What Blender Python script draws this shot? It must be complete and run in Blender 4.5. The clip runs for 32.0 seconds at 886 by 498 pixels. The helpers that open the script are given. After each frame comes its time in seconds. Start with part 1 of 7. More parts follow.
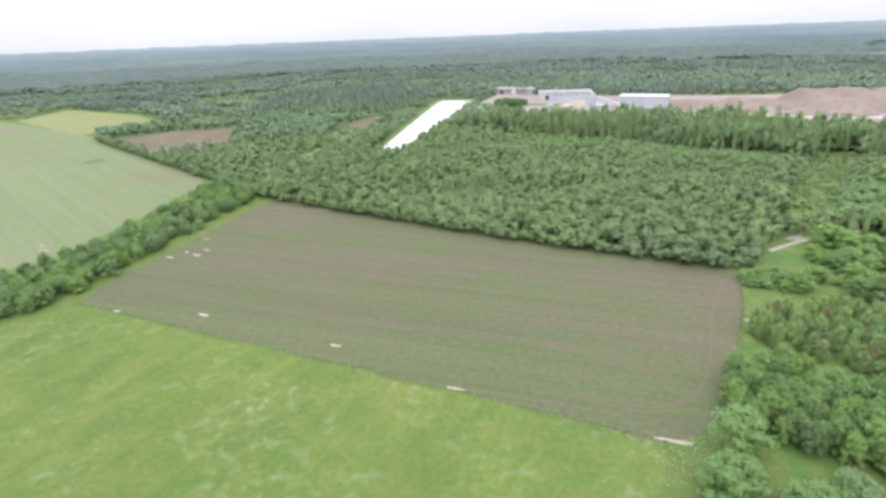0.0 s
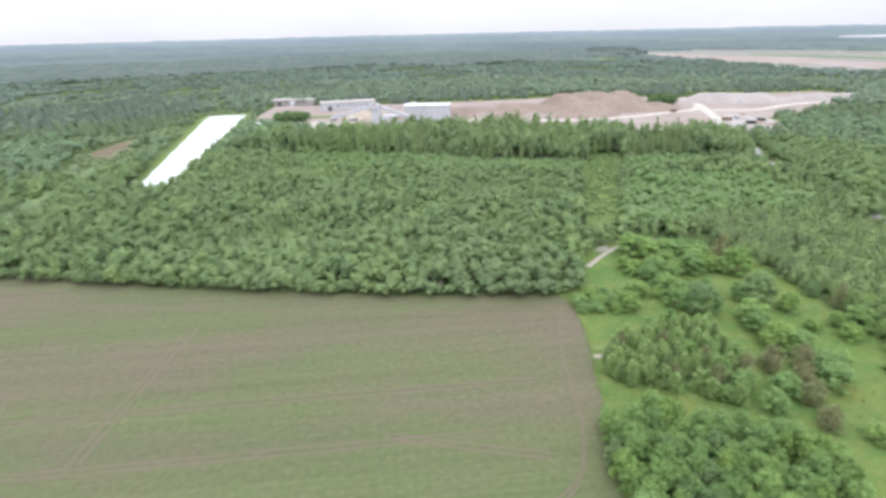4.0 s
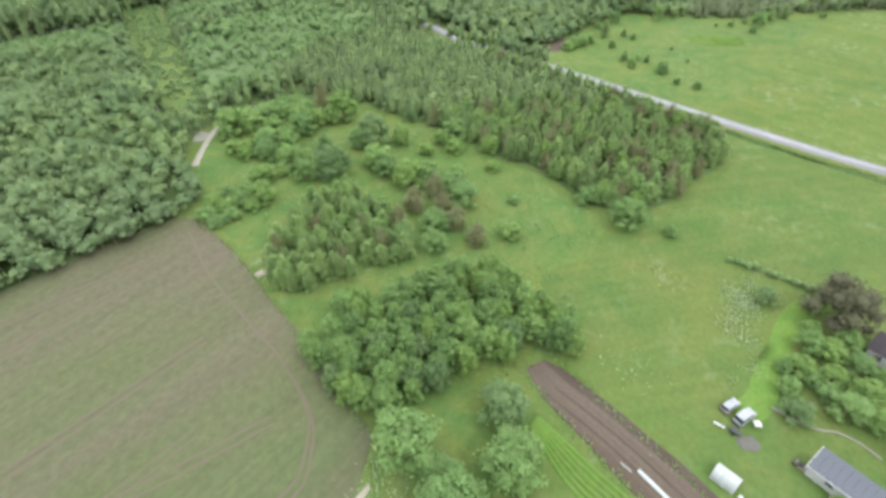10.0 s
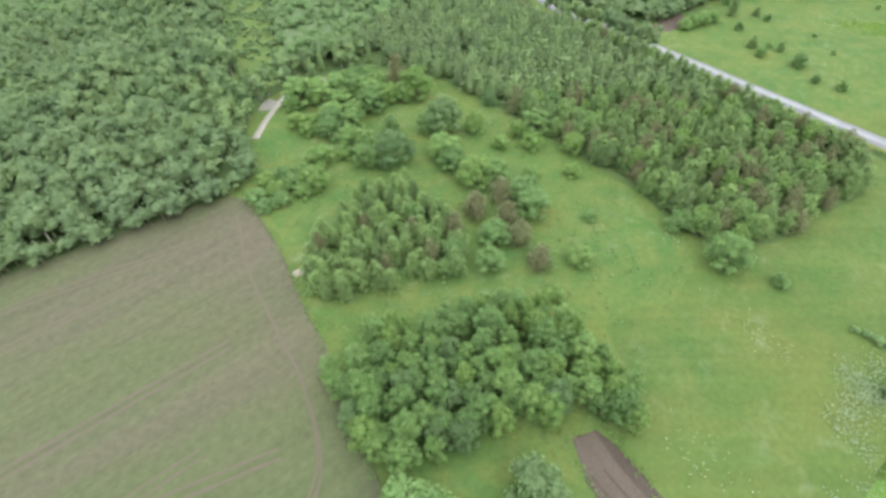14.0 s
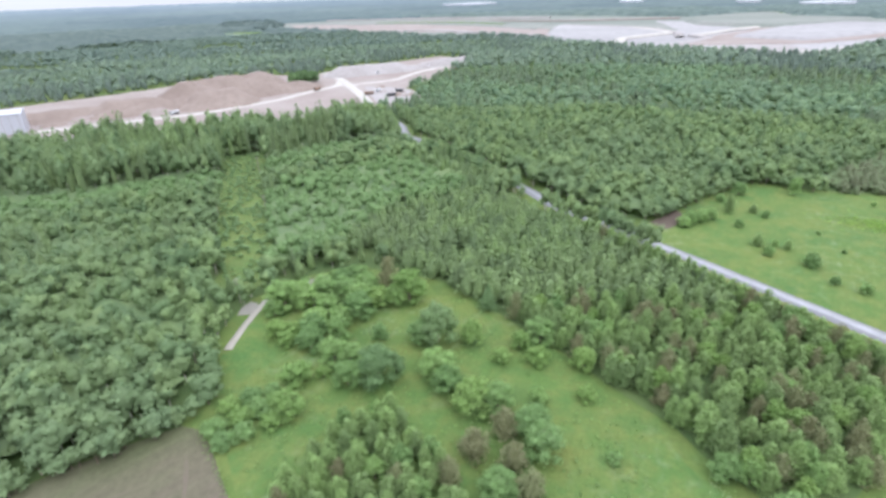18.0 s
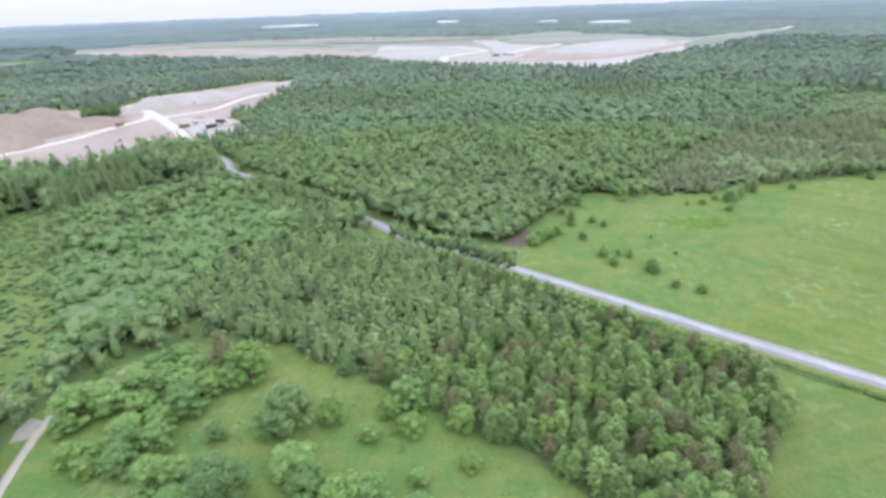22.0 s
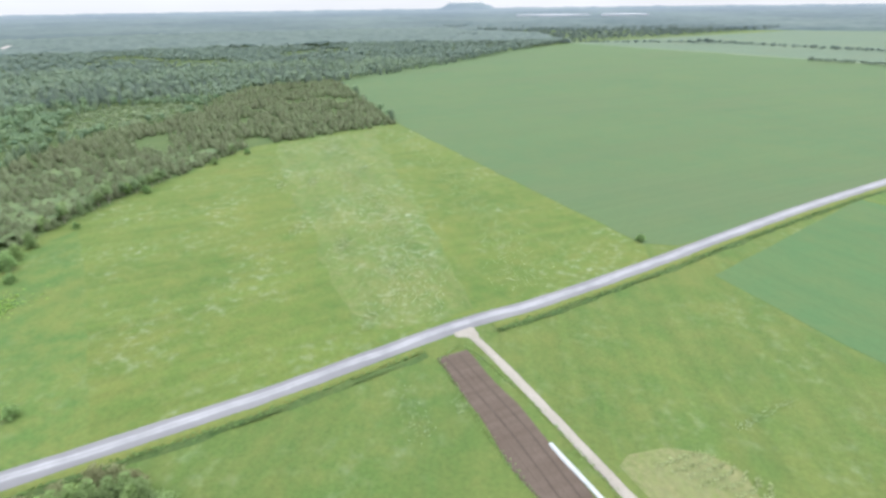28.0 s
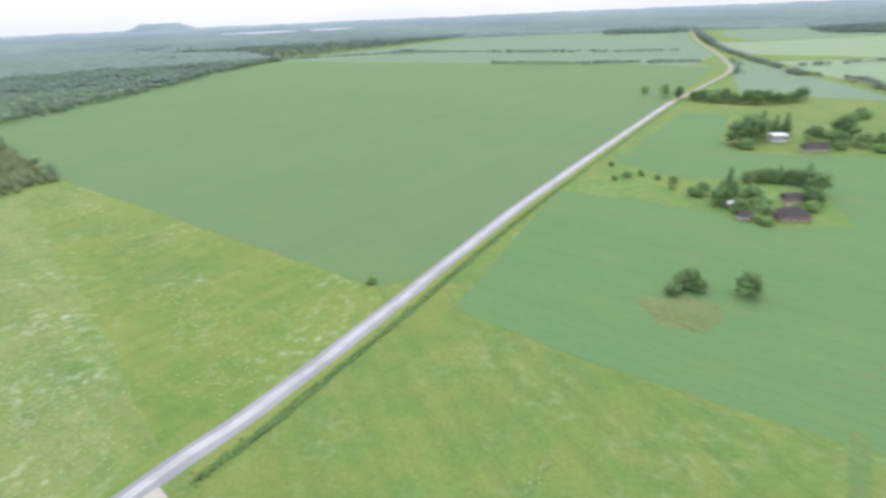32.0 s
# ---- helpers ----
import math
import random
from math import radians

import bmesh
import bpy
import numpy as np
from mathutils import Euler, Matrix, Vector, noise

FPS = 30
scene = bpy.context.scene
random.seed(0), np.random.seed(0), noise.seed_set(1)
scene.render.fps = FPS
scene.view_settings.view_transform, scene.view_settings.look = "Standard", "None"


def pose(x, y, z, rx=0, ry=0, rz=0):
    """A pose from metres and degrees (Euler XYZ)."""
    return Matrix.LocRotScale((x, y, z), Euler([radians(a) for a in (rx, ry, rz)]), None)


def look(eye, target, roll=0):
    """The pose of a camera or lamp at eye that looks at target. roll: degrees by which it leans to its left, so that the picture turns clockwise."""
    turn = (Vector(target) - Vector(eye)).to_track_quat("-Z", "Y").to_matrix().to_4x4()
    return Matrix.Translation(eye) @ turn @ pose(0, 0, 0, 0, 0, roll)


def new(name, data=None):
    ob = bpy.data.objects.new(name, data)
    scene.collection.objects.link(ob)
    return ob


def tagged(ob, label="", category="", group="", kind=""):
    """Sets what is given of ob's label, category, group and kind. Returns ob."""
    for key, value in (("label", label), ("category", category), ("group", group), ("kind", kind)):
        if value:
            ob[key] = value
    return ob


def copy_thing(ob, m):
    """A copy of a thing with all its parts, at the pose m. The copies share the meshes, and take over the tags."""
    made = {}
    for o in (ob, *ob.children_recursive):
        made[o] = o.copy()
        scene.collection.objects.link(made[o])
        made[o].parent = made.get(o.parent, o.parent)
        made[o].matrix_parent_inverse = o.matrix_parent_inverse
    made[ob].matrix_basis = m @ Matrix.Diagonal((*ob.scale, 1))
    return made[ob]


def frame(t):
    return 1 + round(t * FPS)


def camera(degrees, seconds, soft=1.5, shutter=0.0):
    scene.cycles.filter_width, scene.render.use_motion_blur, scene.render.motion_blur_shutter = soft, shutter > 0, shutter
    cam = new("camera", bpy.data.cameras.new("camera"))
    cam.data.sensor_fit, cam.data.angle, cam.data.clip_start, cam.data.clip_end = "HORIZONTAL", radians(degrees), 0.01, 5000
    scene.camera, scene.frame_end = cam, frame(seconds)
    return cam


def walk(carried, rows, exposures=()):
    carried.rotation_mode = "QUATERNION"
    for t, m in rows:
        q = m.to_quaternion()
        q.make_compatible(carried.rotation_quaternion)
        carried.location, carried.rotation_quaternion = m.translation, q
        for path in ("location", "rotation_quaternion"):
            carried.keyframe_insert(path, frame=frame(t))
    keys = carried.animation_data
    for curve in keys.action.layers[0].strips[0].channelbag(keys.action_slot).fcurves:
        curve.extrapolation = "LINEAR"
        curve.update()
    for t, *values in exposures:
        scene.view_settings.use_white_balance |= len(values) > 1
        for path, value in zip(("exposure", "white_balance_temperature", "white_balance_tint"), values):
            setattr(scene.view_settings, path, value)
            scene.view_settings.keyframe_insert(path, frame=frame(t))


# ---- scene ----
cam = camera(79.56, 32.0, soft=3.1, shutter=0.5)
# seconds, eye in metres, heading (to the left of north), pitch and lean in degrees
PATH = (
    (0, 0.00, 0.00, 80.00, 0.000, -21.990, -2.228),
    (0.5, -0.27, 4.91, 81.33, -0.327, -22.007, -2.063),
    (1, -0.56, 9.94, 82.64, 0.306, -21.911, -2.328),
    (1.5, -0.62, 14.53, 83.60, 0.828, -21.886, -2.633),
    (2, -0.69, 19.20, 84.03, -3.939, -22.041, -1.729),
    (2.5, -0.88, 23.45, 84.12, -10.039, -22.107, -1.931),
    (4.5, -0.72, 39.35, 84.63, -31.110, -22.177, -1.128),
    (5, -0.57, 42.63, 84.73, -40.200, -21.806, -1.453),
    (5.5, 0.02, 45.71, 84.80, -43.083, -21.504, -2.141),
    (6, 1.10, 47.86, 84.54, -49.993, -21.888, -1.177),
    (6.5, 2.73, 50.20, 84.26, -58.167, -22.085, -0.800),
    (7, 4.35, 52.34, 84.02, -60.781, -21.810, -1.350),
    (7.5, 6.11, 53.99, 83.82, -63.877, -22.056, -0.914),
    (8, 7.68, 55.60, 83.78, -66.707, -22.067, -0.826),
    (8.5, 9.38, 56.72, 83.88, -66.827, -25.139, -1.053),
    (9, 11.43, 57.41, 83.98, -67.361, -29.830, -1.434),
    (9.5, 13.20, 57.84, 84.11, -68.686, -34.347, -1.018),
    (10, 15.12, 58.14, 84.16, -68.461, -39.383, -1.340),
    (10.5, 17.77, 58.66, 84.15, -68.539, -44.109, -1.600),
    (11, 20.54, 59.17, 84.25, -68.614, -44.119, -1.734),
    (11.5, 23.24, 59.97, 84.02, -66.191, -43.971, -2.336),
    (12, 25.63, 59.85, 84.09, -64.276, -43.881, -2.725),
    (12.5, 27.96, 61.10, 83.71, -59.681, -43.501, -3.285),
    (13, 30.88, 61.18, 83.60, -55.110, -43.440, -3.489),
    (13.5, 33.44, 61.21, 83.66, -56.914, -43.509, -2.405),
    (15.5, 42.54, 64.45, 84.30, -56.370, -43.429, -3.014),
    (16, 44.77, 65.70, 84.50, -57.037, -41.865, -2.760),
    (16.5, 47.21, 67.14, 84.44, -57.088, -39.661, -2.594),
    (17, 49.75, 68.65, 84.36, -56.287, -35.011, -2.960),
    (17.5, 52.35, 69.96, 84.28, -55.924, -30.401, -3.019),
    (18, 55.03, 71.38, 84.34, -57.687, -25.853, -2.095),
    (18.5, 57.34, 72.26, 84.08, -57.493, -24.468, -2.072),
    (19, 59.76, 72.94, 83.92, -58.425, -24.393, -2.065),
    (19.5, 62.05, 74.12, 83.86, -62.033, -24.483, -1.986),
    (20, 64.44, 75.33, 83.94, -67.191, -24.585, -1.755),
    (20.5, 66.52, 76.72, 84.12, -67.885, -24.524, -2.142),
    (21, 68.97, 77.58, 83.95, -70.241, -24.589, -1.500),
    (21.5, 71.16, 78.31, 83.89, -72.585, -24.565, -1.669),
    (22, 73.37, 78.50, 84.02, -75.105, -24.457, -2.094),
    (22.5, 75.45, 78.59, 84.09, -79.656, -24.647, -1.358),
    (23, 77.72, 78.40, 84.18, -80.874, -24.653, -1.479),
    (23.5, 80.12, 77.64, 84.19, -82.847, -24.511, -2.328),
    (24, 82.61, 76.15, 84.06, -91.048, -24.599, -1.694),
    (24.5, 85.60, 74.94, 83.95, -98.871, -24.698, -1.607),
    (25, 87.95, 73.38, 83.90, -106.697, -24.670, -1.549),
    (25.5, 89.94, 71.51, 84.18, -114.738, -24.679, -1.265),
    (26, 91.84, 69.00, 84.25, -123.909, -24.683, -0.824),
    (26.5, 94.03, 66.16, 84.12, -132.580, -24.743, -0.694),
    (28.5, 101.05, 51.67, 83.23, -146.504, -24.468, -0.749),
    (29, 101.85, 47.35, 82.90, -151.024, -24.319, -0.688),
    (29.5, 102.08, 42.55, 82.42, -157.154, -24.159, -0.778),
    (30, 101.91, 37.44, 82.36, -165.245, -24.082, -0.730),
    (30.5, 102.03, 32.45, 82.36, -173.130, -24.057, -0.723),
    (31, 101.14, 27.02, 82.70, -176.740, -24.014, -0.833),
    (31.5, 100.37, 21.26, 82.86, -178.843, -24.021, -0.943),
    (32, 100.11, 15.12, 82.77, -171.050, -23.829, -2.517),
)


def aim(x, y, z, heading, pitch, lean):
    h, p = radians(heading), radians(pitch)
    ahead = Vector((-math.sin(h) * math.cos(p), math.cos(h) * math.cos(p), math.sin(p)))
    return look((x, y, z), Vector((x, y, z)) + ahead * 50, lean)


EXPOSURES = ((0.0, 0.2, 6250, 13.5), (5.0, 0.2, 6270, 13), (7.0, 0.2, 6330, 11.5), (9.0, 0.2, 6350, 8), (10.5, 0.2, 6450, 6), (12.5, 0.2, 6400, 6), (15.0, 0.2, 6200, 7), (17.0, 0.2, 5990, 12), (19.0, 0.2, 5870, 14), (22.0, 0.2, 5890, 13), (25.0, 0.2, 6070, 12), (29.0, 0.2, 6190, 11), (32.0, 0.2, 6190, 11))
walk(cam, [(t, aim(*row)) for t, *row in PATH], EXPOSURES)

# ---- light ----
SUN_ELEVATION, SUN_ROTATION = radians(52), radians(200)
world = bpy.data.worlds.new("overcast_sky")
scene.world = world
world.use_nodes = True
wn, wl = world.node_tree.nodes, world.node_tree.links
wn.clear()
w_out, w_bg = wn.new("ShaderNodeOutputWorld"), wn.new("ShaderNodeBackground")
w_sky = wn.new("ShaderNodeTexSky")
w_sky.sky_type, w_sky.sun_disc = "NISHITA", False
w_sky.sun_elevation, w_sky.sun_rotation = SUN_ELEVATION, SUN_ROTATION
w_blue = wn.new("ShaderNodeVectorMath")
w_blue.operation = "SCALE"
w_blue.inputs["Scale"].default_value = 0.09
w_co, w_sep = wn.new("ShaderNodeTexCoord"), wn.new("ShaderNodeSeparateXYZ")
w_ramp = wn.new("ShaderNodeValToRGB")
w_ramp.color_ramp.elements[0].position, w_ramp.color_ramp.elements[0].color = 0.0, (0.85, 0.865, 0.895, 1)
w_ramp.color_ramp.elements[1].position, w_ramp.color_ramp.elements[1].color = 0.8, (2.75, 2.78, 2.85, 1)
w_noise = wn.new("ShaderNodeTexNoise")
w_noise.inputs["Scale"].default_value, w_noise.inputs["Detail"].default_value = 3.0, 6.0
w_map = wn.new("ShaderNodeMapping")
w_map.inputs["Scale"].default_value = (1, 1, 5)
w_shade = wn.new("ShaderNodeMapRange")
w_shade.inputs["From Min"].default_value, w_shade.inputs["From Max"].default_value = 0.3, 0.7
w_shade.inputs["To Min"].default_value, w_shade.inputs["To Max"].default_value = 0.95, 1.07
w_mul, w_mix = wn.new("ShaderNodeVectorMath"), wn.new("ShaderNodeMix")
w_mul.operation, w_mix.data_type = "SCALE", "RGBA"
w_mix.inputs[0].default_value = 0.88
wl.new(w_sky.outputs[0], w_blue.inputs[0])
wl.new(w_co.outputs["Generated"], w_sep.inputs[0])
wl.new(w_sep.outputs["Z"], w_ramp.inputs[0])
wl.new(w_co.outputs["Generated"], w_map.inputs[0])
wl.new(w_map.outputs[0], w_noise.inputs["Vector"])
wl.new(w_noise.outputs[0], w_shade.inputs[0])
wl.new(w_ramp.outputs[0], w_mul.inputs[0])
wl.new(w_shade.outputs[0], w_mul.inputs["Scale"])
wl.new(w_blue.outputs[0], w_mix.inputs[6])
wl.new(w_mul.outputs[0], w_mix.inputs[7])
wl.new(w_mix.outputs[2], w_bg.inputs["Color"])
wl.new(w_bg.outputs[0], w_out.inputs[0])
w_bg.inputs["Strength"].default_value = 1.0

sun_data = bpy.data.lights.new("sun", "SUN")
sun_data.energy, sun_data.angle, sun_data.color = 1.1, radians(14), (1.0, 0.96, 0.9)
sun = new("sun", sun_data)
sun.rotation_euler = (math.pi / 2 - SUN_ELEVATION, 0, math.pi - SUN_ROTATION)
sun.location = (0, 0, 300)


# ---- materials ----
def nodes_of(name):
    m = bpy.data.materials.new(name)
    m.use_nodes = True
    t = m.node_tree
    return m, t.nodes, t.links, t.nodes["Principled BSDF"]


def noise_node(n, l, scale, detail=3.0, rough=0.55, vec=None, stretch=None, turn=0.0):
    """A noise in metres of the world."""
    tex = n.new("ShaderNodeTexNoise")
    tex.inputs["Scale"].default_value, tex.inputs["Detail"].default_value, tex.inputs["Roughness"].default_value = scale, detail, rough
    if vec is None:
        vec = n.new("ShaderNodeNewGeometry").outputs["Position"]
    if stretch:
        mp = n.new("ShaderNodeMapping")
        mp.vector_type = "TEXTURE"
        mp.inputs["Scale"].default_value = stretch
        mp.inputs["Rotation"].default_value = (0, 0, turn)
        l.new(vec, mp.inputs[0])
        vec = mp.outputs[0]
    l.new(vec, tex.inputs["Vector"])
    return tex.outputs[0]


def span(n, l, value, lo, hi, a=0.0, b=1.0):
    mr = n.new("ShaderNodeMapRange")
    for key, v in (("From Min", lo), ("From Max", hi), ("To Min", a), ("To Max", b)):
        mr.inputs[key].default_value = v
    l.new(value, mr.inputs[0])
    return mr.outputs[0]


def blend(n, l, fac, a, b, mode="MIX"):
    mx = n.new("ShaderNodeMix")
    mx.data_type, mx.blend_type = "RGBA", mode
    for sock, v in ((mx.inputs[0], fac), (mx.inputs[6], a), (mx.inputs[7], b)):
        if isinstance(v, (int, float)):
            sock.default_value = v
        elif isinstance(v, tuple):
            sock.default_value = (*v, 1)
        else:
            l.new(v, sock)
    return mx.outputs[2]


def math_node(n, l, op, a, b):
    mt = n.new("ShaderNodeMath")
    mt.operation = op
    for sock, v in zip(mt.inputs, (a, b)):
        if isinstance(v, (int, float)):
            sock.default_value = v
        else:
            l.new(v, sock)
    return mt.outputs[0]


def bumped(n, l, bsdf, height, strength, distance):
    bp = n.new("ShaderNodeBump")
    bp.inputs["Strength"].default_value, bp.inputs["Distance"].default_value = strength, distance
    l.new(height, bp.inputs["Height"])
    l.new(bp.outputs[0], bsdf.inputs["Normal"])


def meadow(name, a, b, c, patch=0.02, fine=0.7, rows=None, flowers=0.0, soil=None, soil_cut=0.62, bump=0.35, tram=None, stripe=0.07, mottle=1.0, drill=None):
    """Grass or crop: broad patches a to b, tufts towards c, drill rows along a heading, white flower specks, bare soil showing."""
    m, n, l, bsdf = nodes_of(name)
    broad = span(n, l, noise_node(n, l, patch, 5.0, 0.6), 0.36, 0.64)
    tuft = noise_node(n, l, fine, 5.0, 0.7)
    col = blend(n, l, broad, a, b)
    mid = span(n, l, noise_node(n, l, patch * 7, 4.0, 0.65), 0.4, 0.66)
    col = blend(n, l, math_node(n, l, "MULTIPLY", mid, 0.7 * mottle), col, c)
    herbs = span(n, l, noise_node(n, l, patch * 3.3, 5.0, 0.7, stretch=(1, 2.2, 1), turn=rows[0] if rows else 0.4), 0.52, 0.7, 0.0, 0.5 * mottle * min(1.0, stripe / 0.06))
    col = blend(n, l, herbs, col, (a[0] * 0.78, a[1] * 0.88, a[2] * 0.95))
    dry = span(n, l, noise_node(n, l, patch * 1.9, 6.0, 0.66, stretch=(1, 1.8, 1), turn=(rows[0] if rows else 0.4)), 0.5, 0.68, 0.0, 0.45 * mottle * min(1.0, stripe / 0.06))
    col = blend(n, l, dry, col, (c[0] * 1.12, c[1] * 1.02, c[2] * 0.95))
    if soil:
        patchy = span(n, l, noise_node(n, l, patch * 1.7, 6.0, 0.62, stretch=(1, 4, 1), turn=rows[0] if rows else 0), soil_cut - 0.12, soil_cut + 0.1)
        col = blend(n, l, patchy, col, soil)
    if rows:
        strip = span(n, l, noise_node(n, l, rows[1], 3.0, 0.6, stretch=(1, 60, 1), turn=rows[0]), 0.3, 0.7, 1 - stripe, 1 + stripe)
        col = blend(n, l, 1.0, col, strip, "MULTIPLY")
    if drill:
        fine_row = span(n, l, noise_node(n, l, drill, 2.0, 0.5, stretch=(1, 90, 1), turn=rows[0]), 0.32, 0.68, 0.95, 1.05)
        col = blend(n, l, 1.0, col, fine_row, "MULTIPLY")
    if tram:
        wv = n.new("ShaderNodeTexWave")
        wv.wave_type, wv.bands_direction = "BANDS", "X"
        wv.inputs["Scale"].default_value, wv.inputs["Distortion"].default_value = tram[1], 0.0
        mp = n.new("ShaderNodeMapping")
        mp.vector_type = "TEXTURE"
        mp.inputs["Rotation"].default_value = (0, 0, tram[0])
        l.new(n.new("ShaderNodeNewGeometry").outputs["Position"], mp.inputs[0])
        l.new(mp.outputs[0], wv.inputs["Vector"])
        line = span(n, l, wv.outputs["Fac"], 0.985, 1.0, 0.0, 0.35)
        col = blend(n, l, line, col, tuple(v * 0.7 for v in a))
    grain = 0.16 * (1.0 if stripe > 0.035 else 0.4)
    speck = span(n, l, tuft, 0.3, 0.72, 1 - grain, 1 + grain)
    col = blend(n, l, 1.0, col, speck, "MULTIPLY")
    if flowers:
        where = span(n, l, noise_node(n, l, 0.035, 4.0, 0.6), 0.47, 0.7)
        dots = span(n, l, noise_node(n, l, 0.28, 4.0, 0.62), 0.5, 0.78)
        bloom = math_node(n, l, "MULTIPLY", math_node(n, l, "MULTIPLY", where, dots), flowers)
        col = blend(n, l, span(n, l, bloom, 0.0, 1.0, 0.0, 0.85), col, (0.31, 0.36, 0.25))
    l.new(col, bsdf.inputs["Base Color"])
    bsdf.inputs["Roughness"].default_value = 0.9
    bsdf.inputs["Specular IOR Level"].default_value = 0.15
    bumped(n, l, bsdf, tuft, bump, 0.6)
    return m


def earth(name, a, b, c, patch=0.05, fine=1.5, rough=0.95, bump=0.4, stretch=None, turn=0.0):
    m, n, l, bsdf = nodes_of(name)
    broad = span(n, l, noise_node(n, l, patch, 5.0, 0.6, stretch=stretch, turn=turn), 0.36, 0.64)
    grain = noise_node(n, l, fine, 6.0, 0.7)
    col = blend(n, l, broad, a, b)
    col = blend(n, l, span(n, l, grain, 0.45, 0.75, 0, 0.7), col, c)
    l.new(col, bsdf.inputs["Base Color"])
    bsdf.inputs["Roughness"].default_value = rough
    bsdf.inputs["Specular IOR Level"].default_value = 0.2
    bumped(n, l, bsdf, grain, bump, 0.3)
    return m


def foliage(name, a, b, c, cell=0.22, per_thing=True):
    """Leaves: one tint for each tree, a lighter or darker one for each clump."""
    m, n, l, bsdf = nodes_of(name)
    geo = n.new("ShaderNodeNewGeometry")
    if per_thing:
        pick = n.new("ShaderNodeObjectInfo").outputs["Random"]
    else:
        vor = n.new("ShaderNodeTexVoronoi")
        vor.voronoi_dimensions = "2D"
        vor.inputs["Scale"].default_value = cell
        l.new(geo.outputs["Position"], vor.inputs["Vector"])
        sep = n.new("ShaderNodeSeparateColor")
        l.new(vor.outputs["Color"], sep.inputs[0])
        pick = sep.outputs[0]
    col = blend(n, l, span(n, l, pick, 0.0, 1.0), a, b)
    stand = span(n, l, noise_node(n, l, 0.018, 4.0, 0.6), 0.38, 0.66)
    col = blend(n, l, math_node(n, l, "MULTIPLY", stand, 0.6), col, c)
    clump = span(n, l, geo.outputs["Random Per Island"], 0.0, 1.0, *((0.82, 1.20) if per_thing else (0.88, 1.14)))
    col = blend(n, l, 1.0, col, clump, "MULTIPLY")
    l.new(col, bsdf.inputs["Base Color"])
    bsdf.inputs["Roughness"].default_value = 0.75
    bsdf.inputs["Specular IOR Level"].default_value = 0.2
    glow = n.new("ShaderNodeBsdfTranslucent")
    l.new(col, glow.inputs["Color"])
    mixer = n.new("ShaderNodeMixShader")
    mixer.inputs[0].default_value = 0.42
    l.new(bsdf.outputs[0], mixer.inputs[1])
    l.new(glow.outputs[0], mixer.inputs[2])
    l.new(mixer.outputs[0], n["Material Output"].inputs["Surface"])
    return m


def plain(name, a, b, rough=0.6, scale=0.8, metal=0.0, bump=0.15, stretch=None):
    """Paint, sheet metal, wood or film: two tones of weathering and a fine relief."""
    m, n, l, bsdf = nodes_of(name)
    co = n.new("ShaderNodeTexCoord").outputs["Object"]
    wear = span(n, l, noise_node(n, l, scale, 6.0, 0.65, co, stretch), 0.38, 0.66)
    fine = noise_node(n, l, scale * 12, 3.0, 0.6, co)
    col = blend(n, l, wear, a, b)
    col = blend(n, l, 1.0, col, span(n, l, fine, 0.2, 0.8, 0.88, 1.12), "MULTIPLY")
    l.new(col, bsdf.inputs["Base Color"])
    bsdf.inputs["Roughness"].default_value, bsdf.inputs["Metallic"].default_value = rough, metal
    bumped(n, l, bsdf, fine, bump, 0.03)
    return m


M_GROUND = meadow("meadow_grass", (0.070, 0.122, 0.032), (0.092, 0.137, 0.036), (0.122, 0.146, 0.044), 0.014, 0.9, rows=(0.53, 0.3), flowers=0.4)
M_MEADOW = meadow("hay_meadow", (0.077, 0.128, 0.031), (0.102, 0.146, 0.035), (0.134, 0.155, 0.045), 0.018, 0.8, rows=(-0.5, 0.25), flowers=0.8, mottle=0.85)
M_STRIPE = meadow("flowering_meadow", (0.082, 0.135, 0.037), (0.110, 0.153, 0.042), (0.146, 0.166, 0.064), 0.03, 0.7, rows=(1.02, 0.12), flowers=1.1)
M_VERGE = meadow("verge_grass", (0.125, 0.150, 0.040), (0.140, 0.160, 0.045), (0.100, 0.140, 0.040), 0.05, 0.9)
M_MOWN = meadow("drying_hay", (0.150, 0.170, 0.070), (0.120, 0.155, 0.050), (0.190, 0.190, 0.095), 0.08, 0.7, rows=(1.0, 0.9))
M_DITCH = meadow("ditch_grass", (0.050, 0.092, 0.030), (0.066, 0.108, 0.034), (0.085, 0.115, 0.040), 0.06, 0.9)
M_CROSS = meadow("rank_strip_grass", (0.074, 0.122, 0.042), (0.080, 0.125, 0.042), (0.095, 0.130, 0.046), 0.06, 0.9, mottle=1.4)
M_MOUND = meadow("mound_weeds", (0.090, 0.122, 0.048), (0.120, 0.138, 0.060), (0.080, 0.115, 0.042), 0.12, 0.9)
M_BRIGHT = meadow("fresh_grass", (0.092, 0.180, 0.034), (0.112, 0.195, 0.038), (0.125, 0.185, 0.045), 0.08, 0.9)
M_LAWN = meadow("lush_grass", (0.066, 0.127, 0.035), (0.090, 0.146, 0.038), (0.126, 0.156, 0.045), 0.022, 0.9, flowers=0.4, mottle=1.15)
M_TILL = meadow("sprouting_field", (0.096, 0.110, 0.055), (0.086, 0.107, 0.048), (0.108, 0.101, 0.064), 0.012, 0.6, rows=(1.25, 0.16), soil=(0.118, 0.094, 0.075), soil_cut=0.58, bump=0.12, stripe=0.06, mottle=0.45, drill=0.9)
